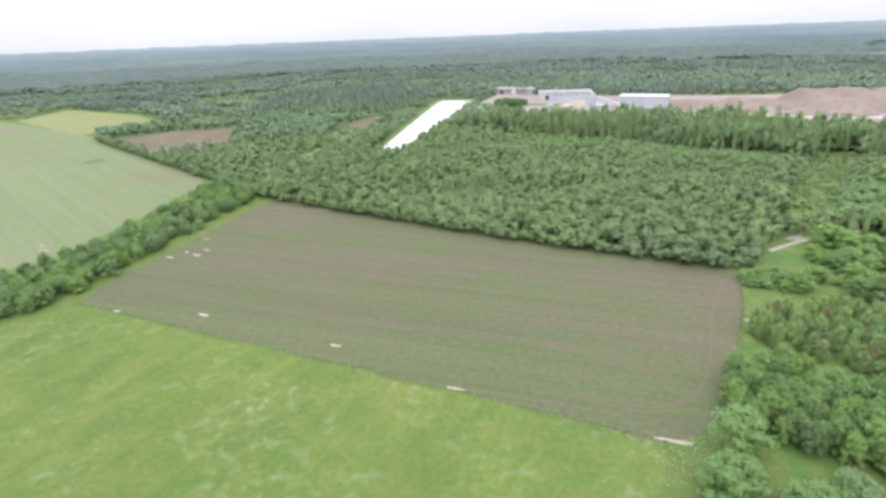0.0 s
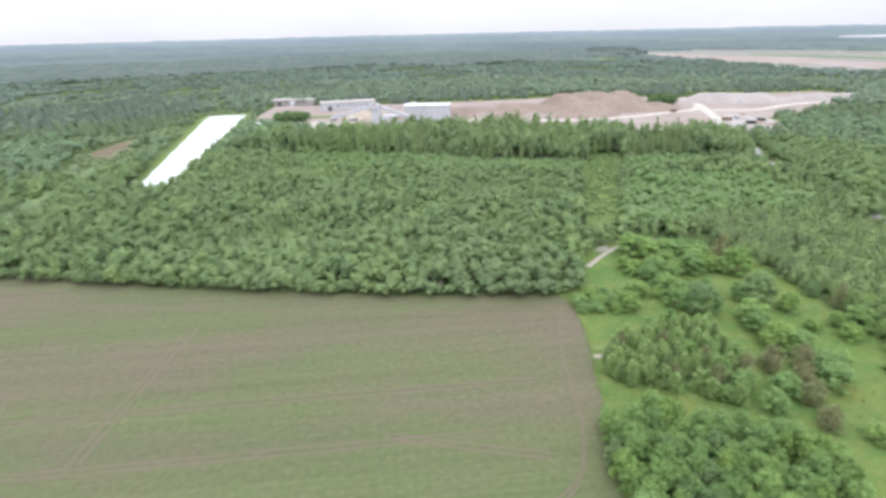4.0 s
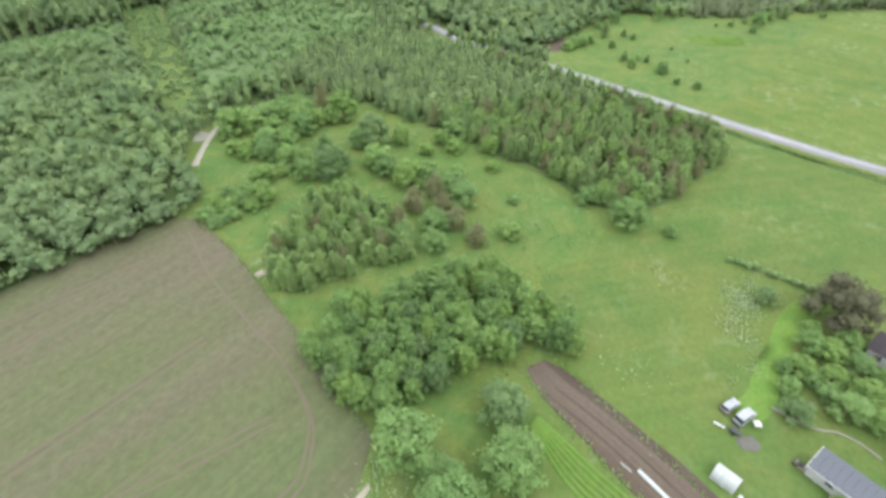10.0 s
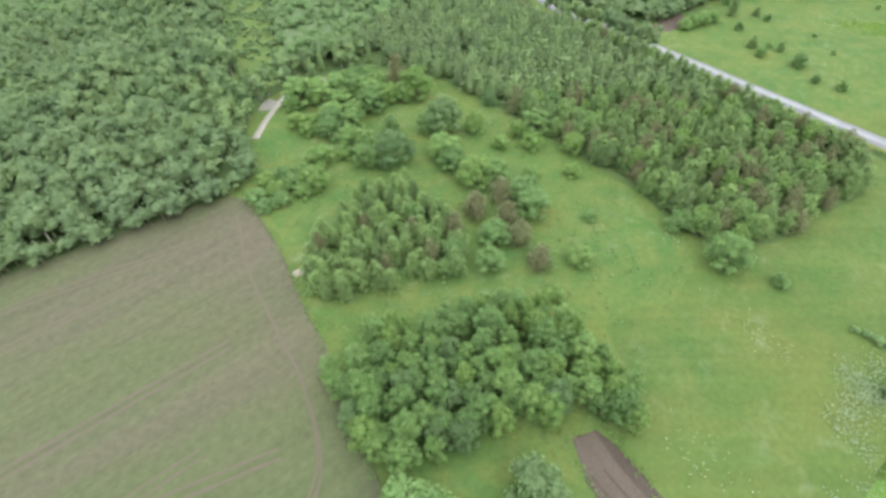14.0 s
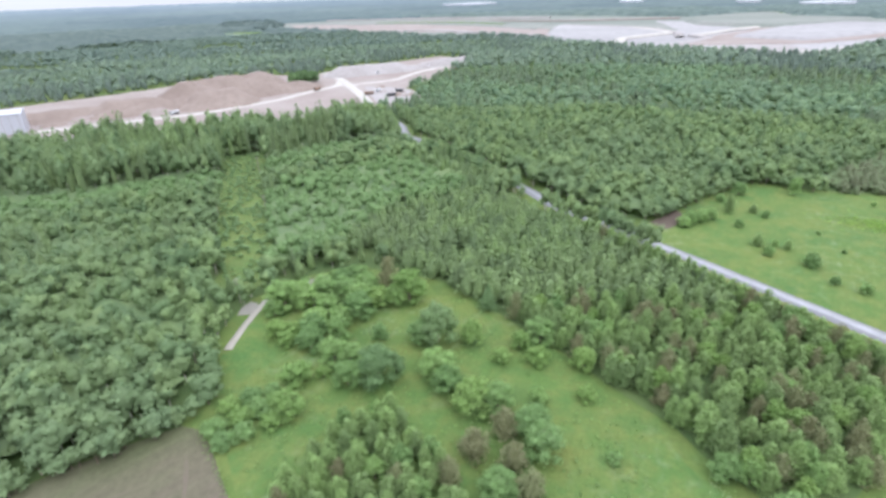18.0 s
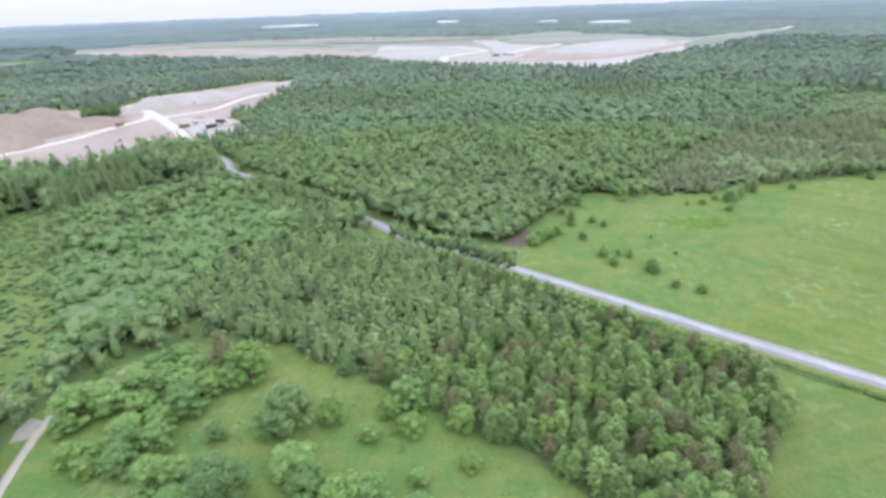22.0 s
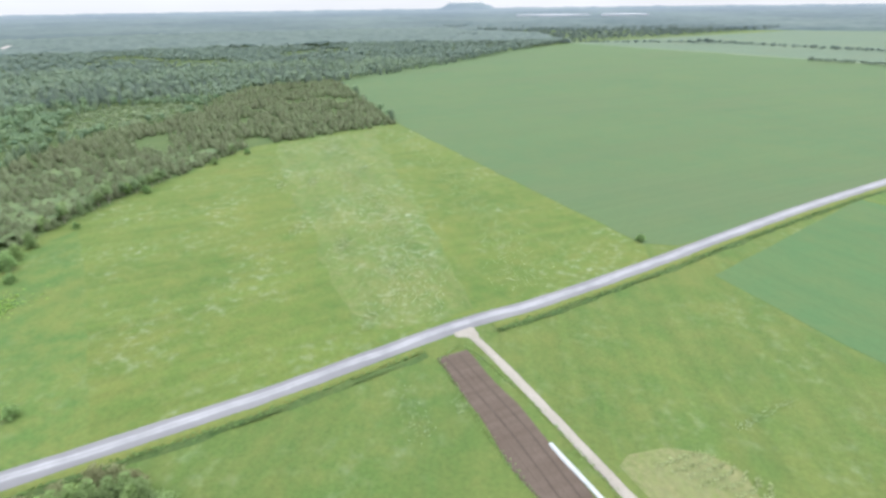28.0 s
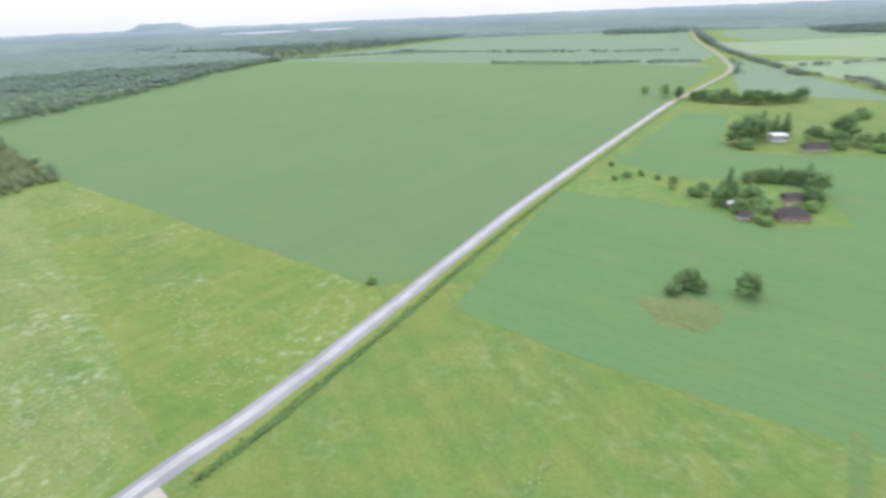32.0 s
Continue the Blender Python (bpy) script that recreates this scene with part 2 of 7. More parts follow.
M_CROPW = meadow("pale_crop", (0.142, 0.177, 0.088), (0.129, 0.167, 0.076), (0.149, 0.167, 0.092), 0.01, 0.5, rows=(0.79, 0.2), soil=(0.150, 0.135, 0.094), soil_cut=0.64, bump=0.2, tram=(0.79, 0.06))
M_CROPE = meadow("cereal_crop", (0.073, 0.125, 0.056), (0.081, 0.131, 0.057), (0.090, 0.128, 0.055), 0.008, 0.5, rows=(-0.51, 0.12), soil=(0.088, 0.124, 0.058), soil_cut=0.62, bump=0.07, tram=(-0.51, 0.05), stripe=0.025)
M_CROPS = meadow("green_crop", (0.067, 0.130, 0.052), (0.077, 0.134, 0.053), (0.089, 0.132, 0.051), 0.009, 0.5, rows=(1.05, 0.12), soil=(0.090, 0.126, 0.054), soil_cut=0.64, bump=0.07, tram=(1.05, 0.05), stripe=0.03)
M_YELLOW = meadow("dry_meadow", (0.165, 0.182, 0.076), (0.150, 0.187, 0.079), (0.210, 0.187, 0.079), 0.02, 0.5, flowers=0.6)
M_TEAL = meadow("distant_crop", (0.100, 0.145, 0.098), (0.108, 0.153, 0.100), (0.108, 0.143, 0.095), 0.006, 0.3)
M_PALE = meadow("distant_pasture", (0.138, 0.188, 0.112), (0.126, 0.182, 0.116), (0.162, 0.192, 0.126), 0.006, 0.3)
M_FLOOR = earth("forest_floor", (0.060, 0.102, 0.034), (0.082, 0.120, 0.040), (0.070, 0.080, 0.038), 0.06, 0.8)
M_SCRUB = meadow("scrub_grass", (0.080, 0.135, 0.038), (0.105, 0.155, 0.042), (0.125, 0.150, 0.052), 0.04, 0.8)
M_CUT = earth("felled_ground", (0.115, 0.092, 0.062), (0.145, 0.115, 0.082), (0.088, 0.105, 0.045), 0.04, 0.5)
M_PLOUGH = earth("ploughed_soil", (0.088, 0.067, 0.052), (0.118, 0.094, 0.076), (0.066, 0.052, 0.040), 0.25, 1.8, stretch=(1, 14, 1), turn=-0.56)
M_RIDGE = earth("turned_soil", (0.070, 0.054, 0.043), (0.088, 0.069, 0.056), (0.056, 0.045, 0.036), 0.2, 1.8)
M_SAND = earth("quarry_sand", (0.225, 0.186, 0.168), (0.278, 0.244, 0.226), (0.190, 0.152, 0.134), 0.015, 0.25)
M_SPOIL = earth("spoil_heap", (0.189, 0.149, 0.127), (0.235, 0.191, 0.164), (0.152, 0.118, 0.101), 0.02, 0.2, bump=0.8)
M_LIME = earth("limestone_gravel", (0.262, 0.240, 0.230), (0.318, 0.300, 0.292), (0.205, 0.182, 0.174), 0.02, 0.3)
M_PIT = earth("quarry_bench", (0.250, 0.240, 0.240), (0.335, 0.322, 0.320), (0.165, 0.165, 0.160), 0.006, 0.08, stretch=(1, 5, 1), turn=0.3)
M_PITG = earth("quarry_regrowth", (0.142, 0.164, 0.138), (0.220, 0.218, 0.202), (0.124, 0.154, 0.122), 0.004, 0.06, stretch=(1, 5, 1), turn=0.3)
M_DUST = earth("dusty_road", (0.200, 0.190, 0.165), (0.235, 0.222, 0.195), (0.170, 0.165, 0.130), 0.1, 1.5)
M_HAUL = earth("crushed_stone", (0.360, 0.340, 0.310), (0.420, 0.400, 0.370), (0.290, 0.265, 0.235), 0.1, 1.5)
M_DRIVE = earth("driveway_gravel", (0.270, 0.250, 0.215), (0.310, 0.290, 0.255), (0.215, 0.195, 0.160), 0.1, 1.5)
M_TRACK = earth("gravel_track", (0.310, 0.267, 0.211), (0.360, 0.322, 0.267), (0.236, 0.205, 0.149), 0.2, 2.5)
M_WHITE_SOIL = earth("chalky_soil", (0.298, 0.260, 0.211), (0.347, 0.310, 0.267), (0.223, 0.186, 0.136), 0.2, 1.2)
M_LEAF = foliage("broad_leaves", (0.170, 0.278, 0.102), (0.262, 0.392, 0.132), (0.215, 0.330, 0.138))
M_LEAF_Y = foliage("young_leaves", (0.205, 0.322, 0.100), (0.248, 0.362, 0.112), (0.208, 0.318, 0.108))
M_LEAF_B = foliage("bronze_leaves", (0.145, 0.142, 0.090), (0.160, 0.160, 0.100), (0.140, 0.150, 0.090))
M_NEEDLE_R = foliage("russet_needles", (0.220, 0.230, 0.115), (0.232, 0.240, 0.120), (0.210, 0.225, 0.112))
M_LEAF_W = foliage("willow_leaves", (0.172, 0.264, 0.118), (0.212, 0.308, 0.136), (0.190, 0.280, 0.124))
M_LEAF_D = foliage("dark_leaves", (0.136, 0.222, 0.098), (0.172, 0.266, 0.112), (0.168, 0.256, 0.116))
M_NEEDLE = foliage("pine_needles", (0.184, 0.266, 0.110), (0.264, 0.384, 0.136), (0.228, 0.308, 0.126))
M_NEEDLE_B = foliage("rusty_needles", (0.212, 0.208, 0.112), (0.226, 0.252, 0.124), (0.206, 0.224, 0.112))
M_WOOD = foliage("forest_leaves", (0.150, 0.230, 0.108), (0.246, 0.334, 0.140), (0.192, 0.264, 0.140), 0.2, False)
M_WOOD_Y = foliage("scrub_leaves", (0.180, 0.284, 0.116), (0.225, 0.335, 0.138), (0.195, 0.290, 0.132), 0.25, False)
M_WOOD_N = foliage("forest_needles", (0.162, 0.228, 0.114), (0.250, 0.350, 0.142), (0.214, 0.276, 0.138), 0.25, False)
M_WOOD_P = foliage("pinewood_needles", (0.182, 0.204, 0.120), (0.214, 0.274, 0.142), (0.206, 0.236, 0.134), 0.25, False)
# leaf colours of the farther belts, made bluer to imitate haze
M_WOOD_F = foliage("hazed_distant_leaves", (0.176, 0.246, 0.180), (0.258, 0.334, 0.220), (0.214, 0.278, 0.216), 0.12, False)
# also darkened, for the shade between crowns that the canopy sheet lacks
M_WOOD_R = foliage("hazed_shaded_leaves", (0.112, 0.156, 0.146), (0.180, 0.230, 0.202), (0.156, 0.204, 0.192), 0.05, False)
M_WOOD_G = foliage("hazed_distant_needles", (0.152, 0.206, 0.170), (0.208, 0.270, 0.200), (0.194, 0.240, 0.200), 0.12, False)
M_WOOD_M = foliage("hazed_middle_leaves", (0.158, 0.246, 0.146), (0.246, 0.344, 0.182), (0.200, 0.282, 0.180), 0.16, False)
M_WOOD_K = foliage("hazed_middle_needles", (0.154, 0.216, 0.140), (0.224, 0.304, 0.168), (0.204, 0.256, 0.166), 0.16, False)
M_WOOD_T = foliage("hazed_remote_leaves", (0.142, 0.198, 0.166), (0.214, 0.278, 0.216), (0.184, 0.244, 0.206), 0.06, False)
M_WOOD_S = foliage("distant_scrub_leaves", (0.225, 0.300, 0.165), (0.285, 0.350, 0.200), (0.250, 0.310, 0.190), 0.1, False)
M_BARK = plain("grey_bark", (0.20, 0.16, 0.12), (0.12, 0.095, 0.07), 0.9, 1.5, bump=0.5)
M_BIRCH = plain("pale_bark", (0.45, 0.42, 0.37), (0.25, 0.22, 0.18), 0.9, 1.0, bump=0.4)
M_ROOF = plain("grey_sheet_roof", (0.078, 0.086, 0.108), (0.098, 0.106, 0.128), 0.7, 0.25)
M_ROOF_B = plain("brown_tiled_roof", (0.036, 0.029, 0.034), (0.048, 0.038, 0.043), 0.95, 0.5)
M_ROOF_R = plain("red_sheet_roof", (0.36, 0.10, 0.085), (0.40, 0.14, 0.12), 0.6, 0.4)
M_WALL = plain("light_render", (0.36, 0.34, 0.30), (0.30, 0.27, 0.25), 0.85, 0.4)
M_WALL_P = plain("pinkish_boards", (0.32, 0.22, 0.20), (0.28, 0.20, 0.18), 0.8, 0.6)
M_SHED = plain("pale_cladding", (0.44, 0.45, 0.485), (0.38, 0.39, 0.425), 0.5, 0.08, stretch=(1, 1, 4))
M_SHED_D = plain("dusty_cladding", (0.30, 0.285, 0.27), (0.25, 0.24, 0.23), 0.6, 0.1)
M_WHITE = plain("white_paint", (0.50, 0.50, 0.51), (0.40, 0.41, 0.42), 0.35, 0.6, bump=0.05)
M_SILVER = plain("silver_paint", (0.33, 0.34, 0.37), (0.27, 0.28, 0.31), 0.35, 0.6, bump=0.05)
M_FILM = plain("polythene", (0.40, 0.42, 0.42), (0.33, 0.36, 0.36), 0.5, 0.5, bump=0.3)
M_DARK = plain("dark_plastic", (0.03, 0.03, 0.035), (0.05, 0.05, 0.055), 0.4, 1.0)
M_GLASS = plain("dark_glazing", (0.03, 0.04, 0.05), (0.05, 0.06, 0.07), 0.12, 1.0, bump=0.0)
M_PLANK = plain("weathered_wood", (0.36, 0.32, 0.27), (0.25, 0.22, 0.19), 0.85, 1.2, stretch=(1, 6, 1))
M_WATER = plain("milky_water", (0.52, 0.58, 0.55), (0.56, 0.61, 0.58), 0.08, 0.02, bump=0.02)


def road_surface():
    m, n, l, bsdf = nodes_of("gravel_road")
    uv = n.new("ShaderNodeUVMap")
    uv.uv_map = "across"
    sep = n.new("ShaderNodeSeparateXYZ")
    l.new(uv.outputs[0], sep.inputs[0])
    wob = span(n, l, noise_node(n, l, 0.05, 3.0), 0.3, 0.7, -0.35, 0.35)
    across = math_node(n, l, "ADD", sep.outputs["X"], wob)
    crown = math_node(n, l, "ABSOLUTE", math_node(n, l, "ABSOLUTE", across, 0.0), 0.0)
    worn = span(n, l, math_node(n, l, "ABSOLUTE", math_node(n, l, "SUBTRACT", crown, 0.55), 0.0), 0.15, 0.8, 1.0, 0.0)
    grain = noise_node(n, l, 1.2, 6.0, 0.7)
    col = blend(n, l, span(n, l, noise_node(n, l, 0.06, 4.0), 0.35, 0.65), (0.146, 0.147, 0.158), (0.182, 0.183, 0.193))
    patchy = span(n, l, noise_node(n, l, 0.12, 4.0, 0.6), 0.35, 0.65, 0.45, 0.95)
    col = blend(n, l, math_node(n, l, "MULTIPLY", worn, patchy), col, (0.320, 0.323, 0.340))
    col = blend(n, l, span(n, l, grain, 0.5, 0.8, 0, 0.5), col, (0.17, 0.16, 0.15))
    l.new(col, bsdf.inputs["Base Color"])
    bsdf.inputs["Roughness"].default_value = 0.85
    bumped(n, l, bsdf, grain, 0.3, 0.1)
    return m


M_ROAD = road_surface()


# ---- helpers for shapes ----
def mesh_object(name, verts, faces, mats, parent=None, index=None, smooth=False):
    me = bpy.data.meshes.new(name)
    me.from_pydata([tuple(v) for v in verts], [], [tuple(f) for f in faces])
    for m in mats if isinstance(mats, (list, tuple)) else (mats,):
        me.materials.append(m)
    if index is not None:
        me.polygons.foreach_set("material_index", np.asarray(index, np.int32))
    if smooth:
        me.polygons.foreach_set("use_smooth", np.ones(len(me.polygons), bool))
    me.update()
    ob = new(name, me)
    if parent:
        ob.parent = parent
    return ob


def quads_object(name, verts, quads, tris, mats, quad_mat=0, tri_mat=0, smooth=False):
    """A large mesh straight from arrays."""
    me = bpy.data.meshes.new(name)
    nq, nt = len(quads), len(tris)
    me.vertices.add(len(verts))
    me.vertices.foreach_set("co", np.asarray(verts, np.float32).ravel())
    me.loops.add(4 * nq + 3 * nt)
    me.loops.foreach_set("vertex_index", np.concatenate([np.asarray(quads, np.int32).ravel(), np.asarray(tris, np.int32).ravel()]).astype(np.int32))
    me.polygons.add(nq + nt)
    starts = np.concatenate([np.arange(nq) * 4, 4 * nq + np.arange(nt) * 3]).astype(np.int32)
    me.polygons.foreach_set("loop_start", starts)
    for m in mats:
        me.materials.append(m)
    idx = np.concatenate([np.broadcast_to(quad_mat, nq), np.broadcast_to(tri_mat, nt)]).astype(np.int32)
    me.polygons.foreach_set("material_index", idx)
    if smooth:
        me.polygons.foreach_set("use_smooth", np.ones(nq + nt, bool))
    me.update(calc_edges=True)
    me.validate()
    return new(name, me)


def part(name, bm, material, parent, label=""):
    me = bpy.data.meshes.new(name)
    bm.to_mesh(me)
    bm.free()
    me.materials.append(material)
    ob = new(name, me)
    ob.parent = parent
    return tagged(ob, label)


def box(bm, x0, y0, z0, x1, y1, z1, bevel=0.0):
    made = bmesh.ops.create_cube(bm, size=1.0, matrix=Matrix.Translation(((x0 + x1) / 2, (y0 + y1) / 2, (z0 + z1) / 2)) @ Matrix.Diagonal((x1 - x0, y1 - y0, z1 - z0, 1)))
    if bevel:
        edges = list({e for v in made["verts"] for e in v.link_edges})
        bmesh.ops.bevel(bm, geom=edges, offset=bevel, segments=2, affect="EDGES")
    return bm


def boxed(*dims, bevel=0.0):
    return box(bmesh.new(), *dims, bevel=bevel)


def prism(outline, depth):
    """An outline in x and z, pulled along y."""
    bm = bmesh.new()
    a = [bm.verts.new((x, 0, z)) for x, z in outline]
    b = [bm.verts.new((x, depth, z)) for x, z in outline]
    bm.faces.new(a)
    bm.faces.new(b[::-1])
    for i in range(len(a)):
        j = (i + 1) % len(a)
        bm.faces.new((a[j], a[i], b[i], b[j]))
    bmesh.ops.recalc_face_normals(bm, faces=bm.faces)
    return bm


def thing(name, m, label, category, group="", kind=""):
    ob = new(name)
    ob.empty_display_size = 0.5
    ob.matrix_world = m
    return tagged(ob, label, category, group, kind)


def jitter(x, y, s):
    return Vector((noise.noise((x * 0.09, y * 0.09, 1.3)), noise.noise((x * 0.09, y * 0.09, 7.7)))) * s


def outline(pts, step=5.0, rough=1.0):
    out = []
    for (x0, y0), (x1, y1) in zip(pts, pts[1:] + pts[:1]):
        k = max(1, int(math.hypot(x1 - x0, y1 - y0) / step))
        for i in range(k):
            x, y = x0 + (x1 - x0) * i / k, y0 + (y1 - y0) * i / k
            j = jitter(x, y, rough)
            out.append((x + j.x, y + j.y))
    return out


def zone(name, pts, top, material, label, category="field", step=5.0, rough=1.0, kind="structure"):
    """A stretch of ground with its own cover, standing a little above the ground sheet, with sloped edges."""
    ring = outline(list(pts), step, rough)
    if sum(x0 * y1 - x1 * y0 for (x0, y0), (x1, y1) in zip(ring, ring[1:] + ring[:1])) < 0:
        ring.reverse()
    bm = bmesh.new()
    up = [bm.verts.new((x, y, top)) for x, y in ring]
    face = bm.faces.new(up)
    wide = [(ring[(i + 1) % len(ring)], ring[i - 1]) for i in range(len(ring))]
    low = []
    for (x, y), (nx, pv) in zip(ring, wide):
        d = Vector((nx[1] - pv[1], pv[0] - nx[0]))
        d = d.normalized() * (0.25 + 2.2 * top) if d.length else d
        low.append(bm.verts.new((x + d.x, y + d.y, -0.06)))
    for i in range(len(up)):
        j = (i + 1) % len(up)
        bm.faces.new((up[i], low[i], low[j], up[j]))
    bm.normal_update()
    bmesh.ops.triangulate(bm, faces=[face])
    me = bpy.data.meshes.new(name)
    bm.to_mesh(me)
    bm.free()
    me.materials.append(material)
    return tagged(new(name, me), label, category, kind=kind)


def smooth_line(pts, step):
    """A rounded line through the points."""
    p = [Vector(q) for q in pts]
    p = [p[0] * 2 - p[1]] + p + [p[-1] * 2 - p[-2]]
    out = []
    for i in range(1, len(p) - 2):
        a, b, c, d = p[i - 1 : i + 3]
        k = max(1, int((c - b).length / step))
        for s in range(k):
            t = s / k
            out.append(0.5 * (2 * b + (c - a) * t + (2 * a - 5 * b + 4 * c - d) * t * t + (3 * b - a - 3 * c + d) * t**3))
    return out + [p[-2]]


def ribbon(name, pts, section, material, label, category, step=5.0, rough=0.0, kind="structure"):
    """A line swept with a cross-section of (offset to the right, height)."""
    line = smooth_line(pts, step)
    verts, faces, across = [], [], []
    for i, q in enumerate(line):
        d = (line[min(i + 1, len(line) - 1)] - line[max(i - 1, 0)]).normalized()
        side = Vector((d.y, -d.x))
        for o, z in section:
            w = o + rough * noise.noise((q.x * 0.15, q.y * 0.15, o * 3.1))
            verts.append((q.x + side.x * w, q.y + side.y * w, z))
            across.append(o)
    k = len(section)
    for i in range(len(line) - 1):
        for j in range(k - 1):
            faces.append((i * k + j, i * k + j + 1, (i + 1) * k + j + 1, (i + 1) * k + j))
    ob = mesh_object(name, verts, faces, material, smooth=True)
    uv = ob.data.uv_layers.new(name="across")
    for lp in ob.data.loops:
        uv.data[lp.index].uv = (across[lp.vertex_index], 0)
    return tagged(ob, label, category, kind=kind)


def inside(x, y, pts):
    """Which of the points lie in the outline."""
    x, y = np.asarray(x, float), np.asarray(y, float)
    hit = np.zeros(x.shape, bool)
    for (x0, y0), (x1, y1) in zip(pts, list(pts[1:]) + [pts[0]]):
        if y0 != y1:
            hit ^= ((y0 > y) != (y1 > y)) & (x < (x1 - x0) * (y - y0) / (y1 - y0) + x0)
    return hit


def off_line(x, y, pts):
    """The distance of the points from a line."""
    best = np.full(np.shape(x), 1e9)
    for (x0, y0), (x1, y1) in zip(pts, pts[1:]):
        dx, dy = x1 - x0, y1 - y0
        t = np.clip(((x - x0) * dx + (y - y0) * dy) / (dx * dx + dy * dy), 0, 1)
        best = np.minimum(best, np.hypot(x - x0 - t * dx, y - y0 - t * dy))
    return best


# ---- plan ----
FIELD_A = [(-124, 162), (-121, 185), (-115, 200), (-108, 222), (-100, 255), (-90, 285), (-56, 262), (-22, 235), (48, 194), (99, 169), (100, 164), (92, 145), (81, 126), (71, 110), (62, 96), (58, 90), (52, 87.5), (45, 86.7), (1, 107), (-58, 133)]
FIELD_W = [(-540, 675), (-358, 543), (-309, 491), (-158, 345), (-146, 322), (-151, 256), (-160, 206), (-174, 193), (-300, 90), (-700, 260)]
FIELD_Y = [(-513, 668), (-519, 774), (-374, 678), (-317, 617), (-355, 535)]
FIELD_E = [(600, -412), (368, -258), (148.5, -138.5), (136, -144), (126, -168), (89, -254), (-28, -508), (-100, -660), (-165, -810), (-60, -890), (101, -962), (635, -1194), (666, -976), (648, -581)]
FIELD_S = [(120, -126), (82, -244), (20, -216), (3, -197), (-30, -198), (-38, -245), (-12, -262), (20, -262), (47, -298), (-31, -455), (-65, -443), (-28, -355), (-28, -320), (-60, -310), (-118, -300), (-200, -400), (-400, -380), (-400, 0), (-60, -40), (16.5, -70), (33, -77), (83, -102.5)]
CUT_1 = [(-310, 492), (-298, 512), (-250, 540), (-206, 544), (-172, 448), (-212, 408)]
CUT_2 = [(-96, 525), (-69, 582), (-53, 599), (-71, 502)]
POND = [(-47, 394), (-30, 391), (44, 701), (4.6, 715)]
POND_BANK = [(-53, 386), (-28, 378), (54, 700), (40, 716), (-3, 716)]
YARD = [(60, 572), (105, 532), (180, 482), (236, 428), (262, 392), (285, 368), (326, 350), (352, 344), (378, 346), (400, 350), (436, 338), (466, 348), (495, 385), (620, 410), (715, 430), (745, 500), (650, 530), (600, 555), (530, 545), (515, 600), (430, 640), (360, 650), (230, 690), (85, 760), (40, 640)]
PIT = [(1240, 1335), (1122, 992), (1072, 864), (1090, 600), (933, 342), (894, 210), (852, 100), (866, 35), (1030, -58), (1117, -97), (1243, -172), (1400, -255), (1800, -470), (1850, -440), (1500, -160), (1590, -120), (1690, 60), (1960, 130), (1990, 165), (1730, 330), (1800, 560), (1870, 780), (1810, 1180), (1760, 1700), (1580, 1880)]
POWER_CUT = [(141, 203), (153, 204), (166, 214), (205, 260), (235, 293), (265, 330), (246, 342), (216, 305), (194, 279), (172, 252), (156, 228), (145, 217)]
ROAD = [(-600, -2600), (-454, -2011), (-313, -1430), (-240, -1050), (-207, -903), (-160, -741), (-34, -508), (84, -254), (122, -165.5), (137.6, -126), (158, -78), (172.5, -50), (192, -1), (203, 23), (217, 52.5), (231, 81), (239, 98), (250, 120), (260, 145), (276, 167.5), (323, 248), (336, 275), (363, 300), (398, 358), (450, 420), (506, 486)]
ROAD = [(x + 0.9, y - 0.4) if -500 < y < 300 else (x, y) for x, y in ROAD]
TRACK = [(122.6, 183.2), (125, 184.8), (134, 189), (144, 193.5), (152, 194), (160, 191), (167, 186.5), (176, 179)]
MEADOW_E = [(176, -35), (192, 8), (222, 60), (243, 104), (262, 103), (279, 97), (305, 86), (327, 72), (325, 50), (331, 20), (357, -24), (379, -80), (405, -150), (374, -260), (149, -138), (140, -125)]
PLANTATION = [(184, 174), (181, 152), (174, 127), (162, 100), (151, 76), (140, 58), (149, 44), (163, 39), (177, 31), (185, 33), (191.5, 39), (204.5, 61), (216.5, 85), (225, 102), (238, 125), (248, 149), (259, 168), (230, 200), (190, 200)]
PLANTATION_EDGE = [(185, 33), (191.5, 39), (204.5, 61), (216.5, 85), (225, 102), (236, 122)]
GROVE = [(70, 109), (66, 103), (60, 95), (62, 89), (69, 82), (80, 75), (86, 64), (88, 59), (94, 62), (100, 72), (103, 80), (101, 90), (92, 99), (82, 106)]
PINE_GROVE = [(82, 124), (87, 117), (92, 113.5), (99, 108), (103, 103.5), (108, 102), (113, 107), (118, 112), (123, 122), (126, 130), (118, 136), (110, 138), (102, 137), (95, 135.5), (86, 131)]
HEDGE_W = [(-143, 150), (-127, 165), (-121.5, 203), (-114.5, 226), (-108, 255), (-101, 284), (-116, 310), (-135, 318), (-140, 268), (-150, 215), (-158, 190), (-190, 140), (-178, 120)]
TALL_WOOD = [(0, 470), (100, 412), (160, 362), (196, 336), (225, 314), (244, 310), (282, 305), (328, 274), (345, 296), (378, 346), (352, 344), (326, 350), (285, 368), (262, 392), (236, 428), (180, 482), (105, 532), (60, 572), (30, 560)]
YOUNG_WOOD = [(206, 266), (250, 258), (289, 240), (260, 185), (224, 176), (202, 191), (179, 195), (164, 204), (158, 210)]
SCRUB_WOOD = [(60, 380), (150, 330), (190, 300), (220, 282), (262, 278), (300, 272), (328, 268), (282, 304), (244, 309), (225, 313), (196, 335), (160, 361), (100, 411), (40, 440)]
